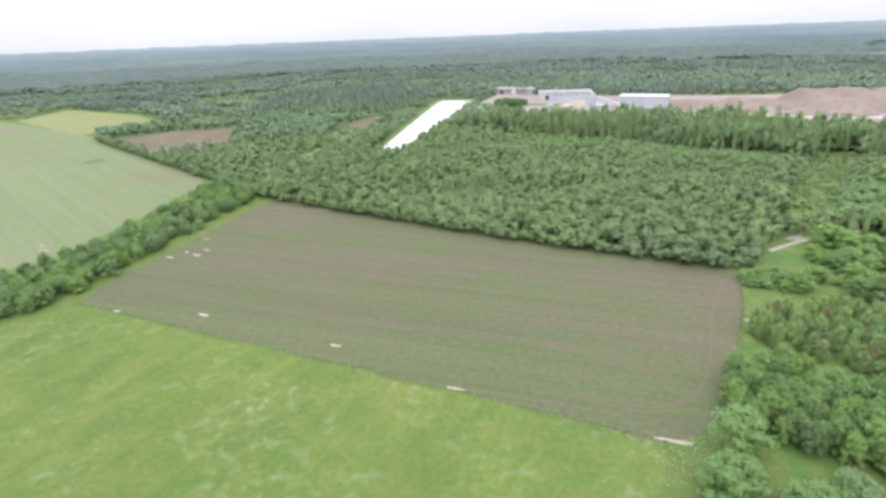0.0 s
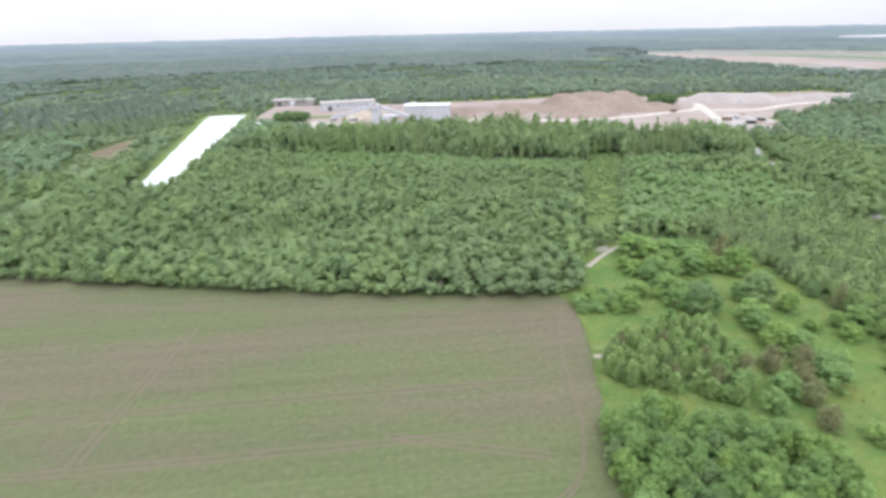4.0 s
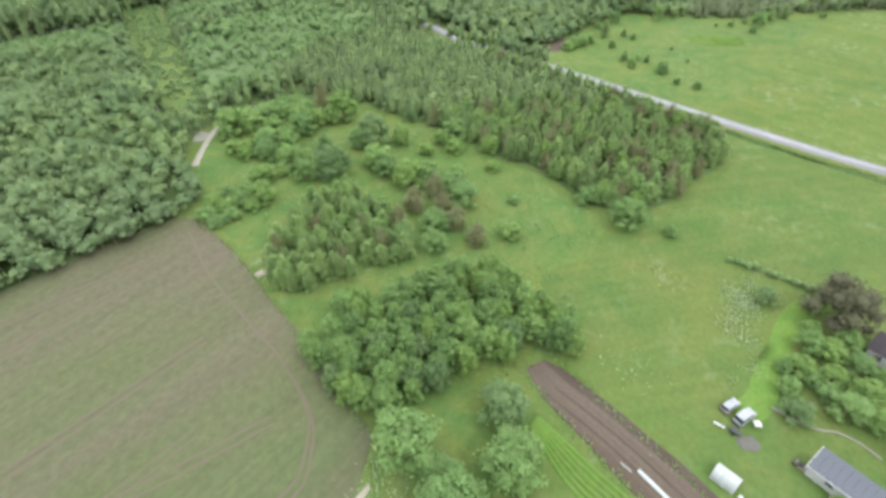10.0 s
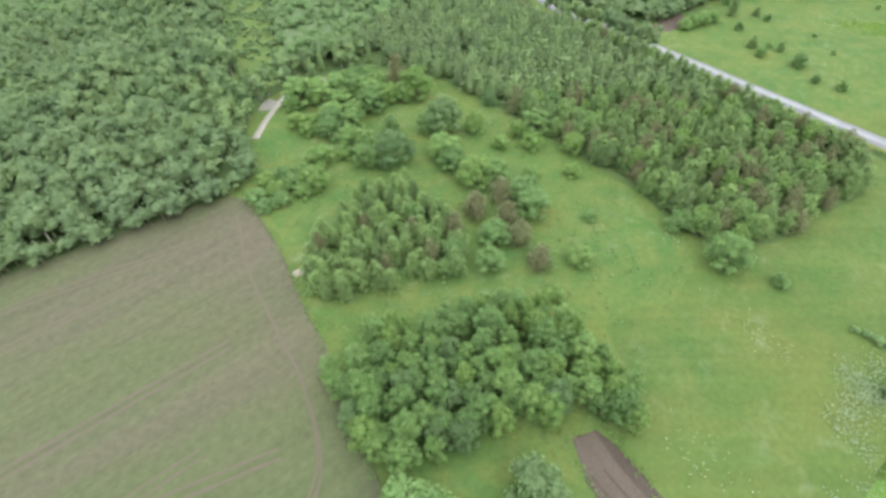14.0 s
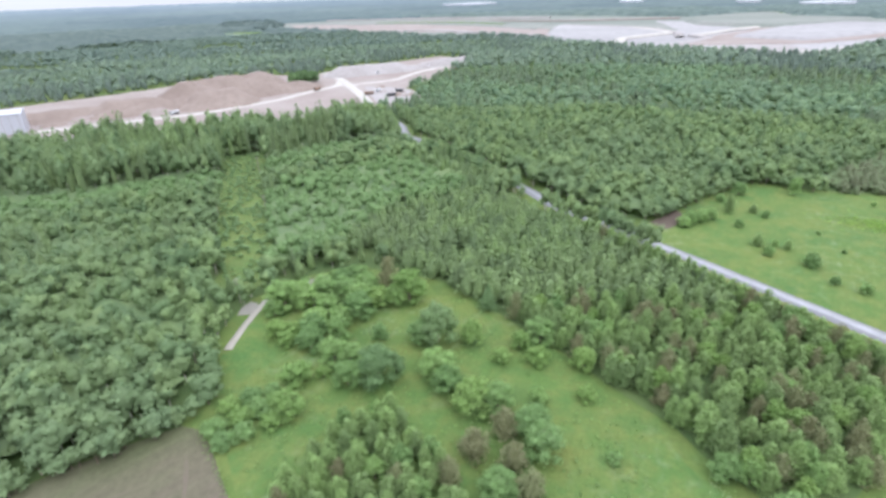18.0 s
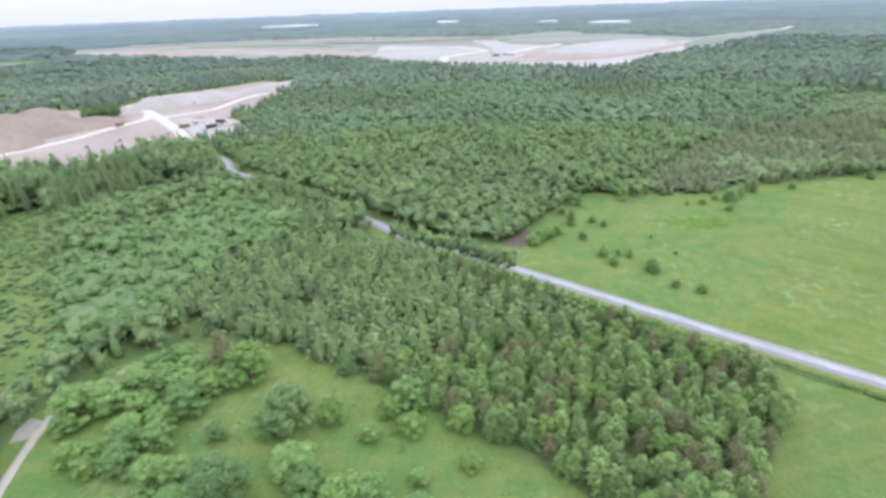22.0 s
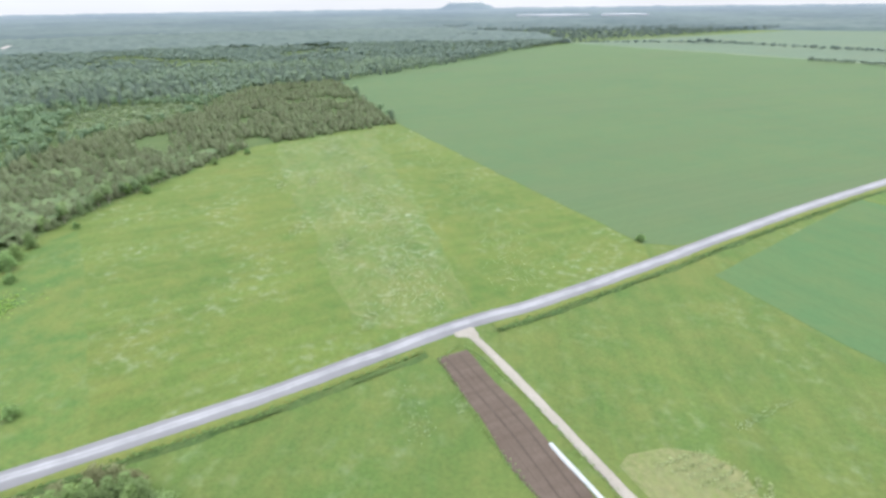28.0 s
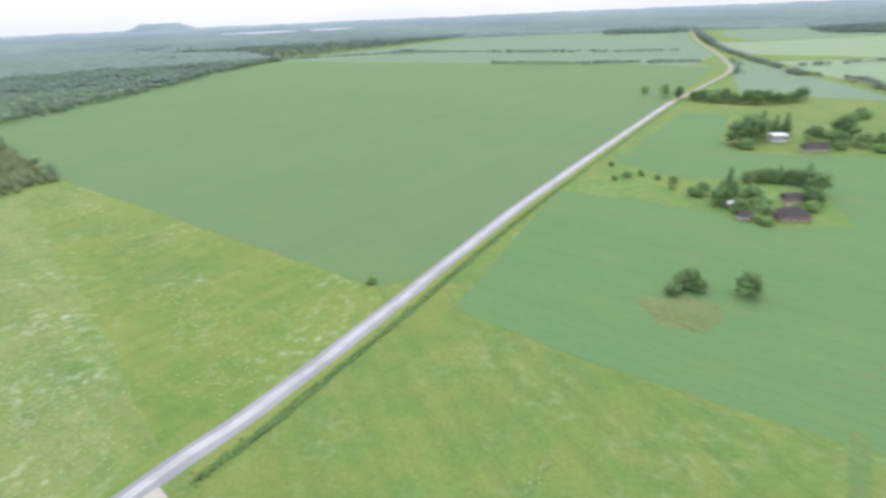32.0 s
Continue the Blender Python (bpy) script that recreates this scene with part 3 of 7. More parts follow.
FAR_MEADOW = [(960, 1195), (1030, 1420), (1075, 1420), (1140, 1190), (1180, 1060), (1120, 1050), (1060, 1130)]
DARK_PINES = [(322, 46), (322, 26), (331, 11), (348, -6), (366, -31), (379, -63), (386, -93), (400, -130), (408, -148), (374, -258), (420, -290), (600, -411), (640, -330), (590, -235), (550, -200), (530, -110), (510, -70), (460, -17), (397, 22), (350, 44)]
LIGHT_STRIP = [(536, -80), (607, -117), (650, -170), (591, -223), (550, -200)]
TALL_FAR = [(721, -26), (979, -187), (1177, -386), (1149, -524), (632, -245), (651, -188), (634, -111), (560, -40)]
CONIFER_STAND = [(-170, 648), (-56, 596), (6, 770), (-10, 905), (-150, 905), (-275, 831)]
WEST_GAP = [(-101, 343), (-89, 384), (-74, 446), (-43, 547), (-9.5, 649)]
ROAD_GAPS = ([(346, 285), (322, 248), (308, 238), (312, 250), (330, 276)], [(281, 171), (266, 154), (254, 148), (262, 162)])
WOODLAND = [(-1900, 1500), (-1100, 900), (-700, 690), (-545, 682), (-516, 700), (-521, 778), (-374, 690), (-310, 622), (-350, 545), (-310, 492), (-160, 345), (-140, 326), (-96, 285), (-22, 236.5), (48, 195.5), (99, 170.5), (110, 175), (121, 188), (143, 197), (160, 194), (177, 182), (184, 174), (190, 180), (240, 190), (262, 165), (250, 118), (262, 106), (279, 99), (305, 88), (329, 74), (327, 50), (333, 20), (359, -24), (381, -80), (407, -150), (376, -262), (600, -414), (606, -656), (645, -980), (640, -1190), (900, -1500), (1500, -1750), (2300, -1300), (2400, 0), (2300, 1500), (1500, 2300), (0, 2400), (-1300, 2300)]

# ---- ground ----
rings = [0, 30, 60, 100, 150, 200, 300, 400, 550, 700, 900, 1200, 1600, 2000, 2600, 3400, 4200, 4900]
g_verts, g_faces, SIDES = [(0, 0, 0)], [], 96
for ri in rings[1:]:
    for s in range(SIDES):
        g_verts.append((ri * math.cos(2 * math.pi * s / SIDES), ri * math.sin(2 * math.pi * s / SIDES), 0.0))
for s in range(SIDES):
    g_faces.append((0, 1 + s, 1 + (s + 1) % SIDES))
for i in range(len(rings) - 2):
    for s in range(SIDES):
        a, b = 1 + i * SIDES, 1 + (i + 1) * SIDES
        g_faces.append((a + s, b + s, b + (s + 1) % SIDES, a + (s + 1) % SIDES))
tagged(mesh_object("ground", g_verts, g_faces, M_GROUND), "flat green meadow land reaching to the horizon", "ground", kind="structure")

tagged(zone("field_1", FIELD_A, 0.10, M_TILL, "sparsely sprouting tilled field with bare brownish soil", rough=1.2))
zone("field_2", FIELD_W, 0.12, M_CROPW, "pale green young crop field", step=12)
zone("field_3", FIELD_Y, 0.14, M_YELLOW, "yellowish dry meadow beside the woods", step=12)
zone("field_4", FIELD_E, 0.10, M_CROPE, "large green cereal field beside the road", step=10)
zone("field_5", FIELD_S, 0.08, M_CROPS, "bright green crop field round the farmsteads", step=10)
zone("meadow_1", MEADOW_E, 0.03, M_MEADOW, "yellow-green hay meadow between road and woods", "meadow", rough=1.5)
zone("meadow_2", [(400, -163), (294, -94), (197, -33), (186, -42), (176, -62), (262, -137), (362, -220), (374, -240)], 0.07, M_STRIPE, "strip of white-flowering meadow", "meadow", rough=4)
zone("meadow_5", [(345, -21), (280, 4), (215, 30), (206, 34), (222, 60), (243, 104), (262, 103), (279, 97), (305, 86), (327, 72), (325, 50), (331, 20)], 0.06, M_LAWN, "greener rough meadow with scattered shrubs", "meadow", rough=2.0)
zone("mown_patch", [(117.5, -27.5), (116.8, -31.5), (112, -36.8), (105, -41), (98, -40), (93, -33), (96, -24), (107, -21)], 0.07, M_MOWN, "round patch of freshly mown pale grass", "grass", 2.0, 1.0)
zone("meadow_3", [(-141, 148), (-124, 160), (-58, 131), (1, 105), (44, 84.5), (36, 60), (20, 20), (-200, -20), (-320, 70)], 0.03, M_MEADOW, "lush yellow-green hay meadow below the tilled field", "meadow", rough=1.0)
zone("meadow_4", [(100, 168), (112, 176), (124, 184), (146, 191), (165, 184), (182, 172), (178, 150), (171, 127), (160, 100), (148, 76), (136, 57), (118, 62), (106, 72), (98, 62), (84, 66), (60, 60), (50, 74), (48, 86), (60, 90), (74, 110), (95, 145)], 0.04, M_LAWN, "lush green grassland between the groves", "meadow", rough=6.0)
zone("clearing_1", CUT_1, 0.10, M_CUT, "felled brown clearing with stumps", "clearing", step=12, rough=4)
zone("clearing_2", CUT_2, 0.10, M_CUT, "felled reddish clearing beside the pond", "clearing", step=12, rough=3)
zone("pond_bank", POND_BANK, 0.10, M_SCRUB, "grassy bank round the settling pond", "bank", step=12, rough=2)
tagged(zone("water", POND, 0.25, M_WATER, "milky pale settling pond between wooded banks", "pond", step=12, rough=1.5))
zone("works_yard", YARD, 0.15, M_SAND, "sandy pinkish yard of the works", "yard", step=10, rough=4)
zone("quarry_floor", PIT, 0.2, M_PITG, "wide grey open-cast quarry with regrowth", "quarry", step=30, rough=12)
zone("quarry_bench_floor", [(917, 326), (1160, 300), (1250, 262), (1552, 372), (1500, 97), (1390, -160), (1243, -172), (1030, -55), (870, 40), (856, 130), (897, 224)], 0.5, M_PIT, "bare pale rock floor of the quarry", "quarry", step=30, rough=10)
zone("power_line_cut", POWER_CUT, 0.13, M_SCRUB, "scrubby cut strip through the woods", "clearing", rough=3)
zone("forest_ground", [(-560, 832), (-374, 692), (-308, 622), (-346, 545), (-306, 492), (-158, 344), (-140, 328), (-96, 284), (-22, 235.5), (48, 194.5), (99, 169.5), (110, 175), (121, 190), (143, 199), (160, 196), (178, 184), (182, 152), (174, 127), (162, 100), (151, 76), (140, 58), (149, 44), (163, 39), (177, 31), (189, 29), (197, 36), (210, 58), (222, 82), (230, 99), (243, 122), (252, 146), (266, 165), (312, 250), (340, 290), (390, 366), (420, 420), (400, 500), (320, 640), (200, 760), (0, 900), (-300, 1000)], 0.08, M_FLOOR, "shaded mossy forest floor", "forest floor", step=8, rough=2)
zone("forest_ground_east", [(262, 108), (279, 101), (305, 90), (331, 76), (329, 50), (335, 20), (361, -24), (383, -80), (409, -150), (378, -264), (602, -416), (640, -660), (850, -500), (1000, -200), (850, 60), (890, 220), (930, 340), (760, 480), (620, 400), (500, 380), (460, 340), (400, 340), (352, 280), (290, 168), (270, 140), (258, 118)], 0.08, M_FLOOR, "shaded mossy forest floor", "forest floor", step=8, rough=2)
zone("far_meadow", FAR_MEADOW, 0.2, M_PALE, "light green meadow among far woods", "meadow", step=30, rough=8)
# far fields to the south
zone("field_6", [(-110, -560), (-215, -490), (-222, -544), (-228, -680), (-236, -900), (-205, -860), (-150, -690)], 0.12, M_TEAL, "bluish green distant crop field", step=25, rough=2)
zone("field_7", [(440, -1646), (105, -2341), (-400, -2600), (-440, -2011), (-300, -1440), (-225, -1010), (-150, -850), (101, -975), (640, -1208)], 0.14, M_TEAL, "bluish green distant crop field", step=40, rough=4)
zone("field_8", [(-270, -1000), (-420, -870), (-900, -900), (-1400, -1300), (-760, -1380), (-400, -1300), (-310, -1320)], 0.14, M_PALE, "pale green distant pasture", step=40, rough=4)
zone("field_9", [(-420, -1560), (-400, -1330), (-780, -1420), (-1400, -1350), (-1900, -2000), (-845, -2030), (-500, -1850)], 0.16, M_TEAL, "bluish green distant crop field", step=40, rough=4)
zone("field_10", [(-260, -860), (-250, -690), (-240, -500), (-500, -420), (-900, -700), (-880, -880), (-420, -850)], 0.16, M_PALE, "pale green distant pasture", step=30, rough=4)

# ---- roads ----
ribbon("road", ROAD[6:-2], ((-3.2, -0.1), (-2.5, 0.28), (0, 0.36), (2.5, 0.28), (3.2, -0.1)), M_ROAD, "straight grey gravel road with worn pale wheel tracks", "road", 4.0, 0.25)
ribbon("far_road", ROAD[:7], ((-3.0, -0.1), (-2.3, 0.25), (0, 0.3), (2.3, 0.25), (3.0, -0.1)), M_DUST, "sandy road winding away between hedges", "road", 8.0, 0.3)
for way, line in (("south", ROAD[5:11] + [(168.5, -58.5)]), ("north", [(178, -37)] + ROAD[12:17])):
    ribbon("verge_" + way, line, ((-6.0, -0.05), (-5.4, 0.2), (-4.0, 0.28), (-2.9, 0.12)), M_VERGE, "strip of pale yellowish grass along the road", "verge", 4.0, 0.5)
    ribbon("ditch_" + way, line, ((-7.9, -0.05), (-7.2, 0.45), (-6.4, 0.6), (-5.5, -0.05)), M_DITCH, "dark tall grass along the road ditch", "ditch", 2.5, 1.3)
ribbon("driveway", [(172, -51.5), (168, -49.6), (157, -44.2), (146, -38.6), (131.5, -30.6), (119, -23.8), (104, -15.5), (92, -8), (86, 2)], ((-1.35, -0.05), (-1.1, 0.12), (0, 0.15), (1.1, 0.12), (1.35, -0.05)), M_DRIVE, "pale gravel driveway branching off the road", "driveway", 3.0, 0.3)
zone("driveway_mouth", [(171.9, -47.4), (170.8, -50.2), (169.6, -52.6), (167.6, -51.2), (166.0, -50.0), (166.2, -48.4), (168.4, -47.9), (170.2, -46.6)], 0.2, M_DRIVE, "pale gravel fan where the driveway meets the road", "driveway", 1.2, 0.3)
ribbon("farm_track", TRACK, ((-1.15, 0.0), (-0.95, 0.14), (0, 0.18), (0.95, 0.14), (1.15, 0.0)), M_DRIVE, "sandy farm track at the edge of the woods", "track", 3.0, 0.4)
zone("track_end", [(142.8, 197.6), (139, 197), (136, 195), (138, 192.6), (142, 193)], 0.18, M_DUST, "pale gravel turning place at the end of the track", "track", 2, 0.6)
zone("soil_strip", [(81.5, 67.5), (84.6, 64.5), (82.6, 60.5), (76, 48.6), (69.3, 38.2), (63, 29), (52, 15), (44, 22), (60.6, 41), (71.6, 57), (76.5, 63.2)], 0.14, M_PLOUGH, "ploughed strip of dark brown soil", "vegetable bed", 3, 0.5)
zone("soil_bed", [(168.6, -35), (164.2, -42.3), (155.4, -37.2), (143.4, -31.2), (132.3, -24.7), (122, -18.6), (104, -7.5), (110, -0.5), (124, -9.4), (134.4, -14.3), (146, -22), (160.4, -30.3)], 0.14, M_PLOUGH, "ploughed strip of dark brown soil beside the driveway", "vegetable bed", 3, 0.5)
zone("soil_patch", [(259.5, 105), (278, 97.5), (270, 92.5), (256.5, 98)], 0.16, M_PLOUGH, "dark patch of dug soil at the woods", "soil", 3, 1.0)
zone("forest_ground_south", [(655, -1235), (920, -1530), (1500, -1790), (1700, -2000), (1350, -2300), (250, -2300), (450, -1690)], 0.2, M_FLOOR, "shaded floor of the far southern woods", "forest floor", step=40, rough=6)
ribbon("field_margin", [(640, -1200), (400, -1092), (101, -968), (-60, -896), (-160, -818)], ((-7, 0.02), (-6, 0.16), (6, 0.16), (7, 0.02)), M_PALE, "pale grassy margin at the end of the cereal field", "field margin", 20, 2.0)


# ---- trees ----
ICO = bmesh.new()
bmesh.ops.create_icosphere(ICO, subdivisions=1, radius=1.0)
ICO_V = np.array([v.co[:] for v in ICO.verts])
ICO_F = np.array([[v.index for v in f.verts] for f in ICO.faces])
ICO.free()


def leaf_quads(centres, normals, size, r, lean=0.6):
    """Small crumpled leaf sprays, each a bent quad, facing roughly outwards."""
    k = len(centres)
    nrm = normals + r.normal(0, lean, (k, 3))
    nrm /= np.linalg.norm(nrm, axis=1)[:, None] + 1e-9
    t = np.cross(nrm, r.normal(0, 1, (k, 3)))
    t /= np.linalg.norm(t, axis=1)[:, None] + 1e-9
    b = np.cross(nrm, t)
    s = size * r.uniform(0.6, 1.35, (k, 1))
    w = s * r.uniform(0.55, 1.0, (k, 1))
    c = [centres + t * s * r.uniform(0.35, 0.6, (k, 1)), centres + b * w * 0.5 + nrm * s * r.normal(0, 0.12, (k, 1)), centres - t * s * r.uniform(0.35, 0.6, (k, 1)), centres - b * w * 0.5 + nrm * s * r.normal(0, 0.12, (k, 1))]
    return np.stack(c, 1).reshape(-1, 3)


def cone_core(radius, height, low, r, sides=7):
    """The dim inside of a conifer: an uneven cone."""
    a = np.arange(sides) * 2 * math.pi / sides
    rings = []
    for f, w in ((0.0, 0.4), (0.15, 0.55), (0.55, 0.42), (0.95, 0.05)):
        rad = radius * w * r.uniform(0.85, 1.15, sides)
        rings.append(np.stack([rad * np.cos(a + f), rad * np.sin(a + f), np.full(sides, height * (low + (0.95 - low) * f))], -1))
    tris = []
    for k in range(3):
        for s in range(sides):
            n = (s + 1) % sides
            tris += [(k * sides + s, k * sides + n, (k + 1) * sides + n), (k * sides + s, (k + 1) * sides + n, (k + 1) * sides + s)]
    return np.concatenate(rings), np.array(tris)


def crown_arrays(kind, radius, height, leaves, size, r, core=0.62, lumps=11):
    """A crown: many small leaf sprays over uneven lobes or whorls, round a dim core. Returns vertices, quads and triangles."""
    if kind == "pine":
        arms = 26 if leaves > 300 else 11
        i = np.arange(arms)
        f = 0.12 + 0.83 * (i + 0.5) / arms
        ang = 2.4 * i + r.uniform(-0.4, 0.4, arms)
        env = (1 - f ** 2.2) ** 0.66
        reach = radius * env * r.uniform(0.45, 0.82, arms)
        arm = np.stack([reach * np.cos(ang), reach * np.sin(ang), height * (f - 0.04) + r.normal(0, 0.02, arms) * height], -1)
        blob = radius * (0.22 + 0.26 * env) * r.uniform(0.8, 1.15, arms) * (0.8 if arms > 20 else 1.0)
        arm = np.concatenate([arm, [(0, 0, height * 0.93)]])
        blob = np.r_[blob, radius * 0.3]
        pick = r.choice(arms + 1, leaves, p=blob**2 / (blob**2).sum())
        dirs = r.normal(0, 1, (leaves, 3)) + (0, 0, 0.35)
        dirs /= np.linalg.norm(dirs, axis=1)[:, None]
        cen = arm[pick] + dirs * blob[pick, None] * r.uniform(0.55, 1.1, (leaves, 1)) * (1, 1, 1.25)
        cen[:, 2] = np.clip(cen[:, 2], 0.15, height)
        verts = [leaf_quads(cen, dirs + (0, 0, 0.3), size, r, 0.6)]
        v, tri = cone_core(radius, height, 0.08, r)
        return np.concatenate(verts + [v]), np.arange(leaves * 4).reshape(-1, 4), tri + leaves * 4
    if kind == "spruce":
        low = 0.05
        f = 1 - r.uniform(0.0, 1.0, leaves) ** 0.58
        whorl = 0.86 + 0.14 * np.cos(f * 40)
        taper = (1 - f) ** 0.9 * 0.95 + 0.05
        ang = r.uniform(0, 2 * math.pi, leaves)
        arm = 0.84 + 0.3 * np.cos(ang * 3 + f * 9) * r.uniform(0, 1, leaves)
        rad = radius * taper * whorl * arm * r.uniform(0.55, 1.15, leaves)
        cen = np.stack([rad * np.cos(ang), rad * np.sin(ang), height * (low + (1 - low) * f) + r.normal(0, 0.02, leaves) * height], -1)
        out = np.stack([np.cos(ang), np.sin(ang), np.full(leaves, 0.75)], -1)
        verts = [leaf_quads(cen, out, size, r, 0.9)]
        v, tri = cone_core(radius, height, low, r)
        return np.concatenate(verts + [v]), np.arange(leaves * 4).reshape(-1, 4), tri + leaves * 4
    low = {"tree": 0.07, "wood": 0.22}.get(kind, 0.0)
    lobes = [(0, 0, height * (low + (1 - low) * 0.52), radius * (0.74 if kind == "wood" else 0.66), height * (1 - low) * 0.46)]
    for i in range(lumps):
        a, f = 2.4 * i + r.uniform(-0.5, 0.5), (i + 0.5) / lumps
        z = height * (low + (1 - low) * ((0.08 if low < 0.1 else 0.16) + (0.76 if low < 0.1 else 0.68) * f))
        env = math.sqrt(max(0.06, 1 - ((f - 0.36) / 0.72) ** 2))
        d = radius * env * (r.uniform(0.5, 0.82) if lumps > 12 else r.uniform(0.42, 0.70))
        s = radius * (r.uniform(0.24, 0.38) if lumps > 12 else r.uniform(0.32, 0.48))
        lobes.append((d * math.cos(a), d * math.sin(a), z, s, s * r.uniform(0.75, 1.0)))
    lobes = np.array(lobes)
    weight = lobes[:, 3] ** 2
    pick = r.choice(len(lobes), leaves, p=weight / weight.sum())
    dirs = r.normal(0, 1, (leaves, 3))
    dirs[:, 2] = np.where(dirs[:, 2] < -0.4, -dirs[:, 2], dirs[:, 2])
    dirs /= np.linalg.norm(dirs, axis=1)[:, None]
    lb = lobes[pick]
    cen = lb[:, :3] + dirs * lb[:, [3, 3, 4]] * r.uniform(0.72, 1.1, (leaves, 1))
    cen[:, 2] = np.maximum(cen[:, 2], 0.1)
    verts, tris, base = [leaf_quads(cen, dirs + (0, 0, 0.35), size, r, 0.7 if leaves > 300 else 0.55)], [], leaves * 4
    for lx, ly, lz, sr, sz in lobes:
        v = ICO_V * (sr * core, sr * core, sz * core) * r.uniform(0.75, 1.15, (len(ICO_V), 1)) + (lx, ly, lz)
        v[:, 2] = np.maximum(v[:, 2], 0.05)
        verts.append(v)
        tris.append(ICO_F + base)
        base += len(v)
    return np.concatenate(verts), np.arange(leaves * 4).reshape(-1, 4), np.concatenate(tris)


def trunk_mesh(name, radius, height, crown, r, material, limbs=5):
    """A tapered, slightly crooked trunk with rising limbs."""
    verts, faces = [], []

    def tube(points, radii, sides):
        start = len(verts)
        for p, rad in zip(points, radii):
            for s in range(sides):
                a = 2 * math.pi * s / sides
                verts.append((p[0] + rad * math.cos(a), p[1] + rad * math.sin(a), p[2]))
        for i in range(len(points) - 1):
            for s in range(sides):
                a, b = start + i * sides, start + (i + 1) * sides
                faces.append((a + s, a + (s + 1) % sides, b + (s + 1) % sides, b + s))

    bend = r.uniform(-0.25, 0.25, (5, 2))
    spine = [(bend[i][0] * i / 4, bend[i][1] * i / 4, height * 0.88 * i / 4) for i in range(5)]
    tube(spine, [radius * 1.25, radius, radius * 0.75, radius * 0.5, radius * 0.2], 7)
    for i in range(limbs):
        a, z = 2.4 * i, height * (0.3 + 0.09 * i)
        tip = (crown * 0.6 * math.cos(a), crown * 0.6 * math.sin(a), z + crown * 0.45)
        tube([(0, 0, z), (tip[0] * 0.5, tip[1] * 0.5, z + crown * 0.2), tip], [radius * 0.4, radius * 0.28, radius * 0.1], 5)
    me = bpy.data.meshes.new(name)
    me.from_pydata(verts, [], faces)
    me.materials.append(material)
    me.update()
    return me


def crown_mesh(name, kind, radius, height, leaves, size, seed, material):
    r = np.random.default_rng(seed)
    v, q, t = crown_arrays(kind, radius, height, leaves, size, r, 0.66, 20 if kind == "tree" else 11)
    ob = quads_object(name, v, q, t, [material])
    me = ob.data
    bpy.data.objects.remove(ob)
    return me


STOCK = {}


def stock(kind, material, bark, seeds, radius, height, leaves, size):
    """Some crowns and trunks of one kind, at a usual size."""
    out = []
    for s in seeds:
        r = np.random.default_rng(s)
        out.append((crown_mesh("crown", kind, radius, height, leaves, size, s, material), trunk_mesh("trunk", 0.035 * radius + 0.05, height, radius, r, bark, 5 if kind == "tree" else 3)))
    return out, radius, height


STOCK["tree"] = stock("tree", M_LEAF, M_BARK, range(1, 8), 3.6, 9.0, 1900, 0.36)
STOCK["oak"] = stock("tree", M_LEAF_D, M_BARK, range(11, 13), 6.0, 12.0, 2600, 0.55)
STOCK["young"] = stock("tree", M_LEAF_Y, M_BARK, range(21, 24), 3.6, 8.0, 1400, 0.44)
STOCK["willow"] = stock("tree", M_LEAF_W, M_BARK, range(31, 33), 4.3, 8.0, 1700, 0.46)
STOCK["bush"] = stock("bush", M_LEAF, M_BARK, range(41, 45), 2.5, 3.8, 800, 0.38)
STOCK["young_bush"] = stock("bush", M_LEAF_Y, M_BARK, range(51, 53), 3.0, 4.5, 900, 0.38)
STOCK["pine"] = stock("pine", M_NEEDLE, M_BARK, range(61, 66), 2.1, 7.2, 1050, 0.36)
STOCK["russet"] = stock("pine", M_NEEDLE_R, M_BARK, range(95, 96), 3.4, 13.0, 1500, 0.5)
STOCK["bronze"] = stock("tree", M_LEAF_B, M_BARK, range(91, 92), 6.0, 11.0, 3000, 0.45)
STOCK["spruce"] = stock("spruce", M_LEAF_D, M_BARK, range(71, 73), 3.0, 13.0, 1400, 0.5)
STOCK["rusty"] = stock("pine", M_NEEDLE_B, M_BARK, range(81, 83), 2.6, 7.5, 900, 0.42)
WORDS = {
    "tree": ("broadleaf_tree", "broadleaf tree"), "oak": ("broadleaf_tree", "broadleaf tree"), "young": ("broadleaf_tree", "broadleaf tree"),
    "willow": ("willow_tree", "willow"), "russet": ("pine_tree", "pine"), "bronze": ("broadleaf_tree", "broadleaf tree"), "bush": ("shrub", "shrub"), "young_bush": ("shrub", "shrub"), "pine": ("pine_tree", "pine"),
    "spruce": ("spruce_tree", "spruce"), "rusty": ("pine_tree", "pine"),
}
FIRST = {}
tree_rng = random.Random(3)


def plant(kind, x, y, radius, height, label, group):
    """One tree or shrub: a trunk with limbs and a crown of leaf sprays."""
    meshes, r0, h0 = STOCK[kind]
    radius *= 1.15
    i = tree_rng.randrange(len(meshes))
    m = Matrix.Translation((x, y, 0.0)) @ Matrix.Rotation(tree_rng.uniform(0, 6.28), 4, "Z") @ Matrix.Diagonal((radius / r0, radius / r0, height / h0, 1))
    if (kind, i) in FIRST:
        first = FIRST[kind, i]
        ob = copy_thing(first, m @ Matrix.Diagonal((1 / first.scale.x, 1 / first.scale.y, 1 / first.scale.z, 1)))
    else:
        ob = new(WORDS[kind][0])
        for nm, me in zip(("crown", "trunk"), meshes[i]):
            new(nm, me).parent = ob
        ob.matrix_world = m
        FIRST[kind, i] = ob
    tagged(ob, label, WORDS[kind][1], group)
    return ob


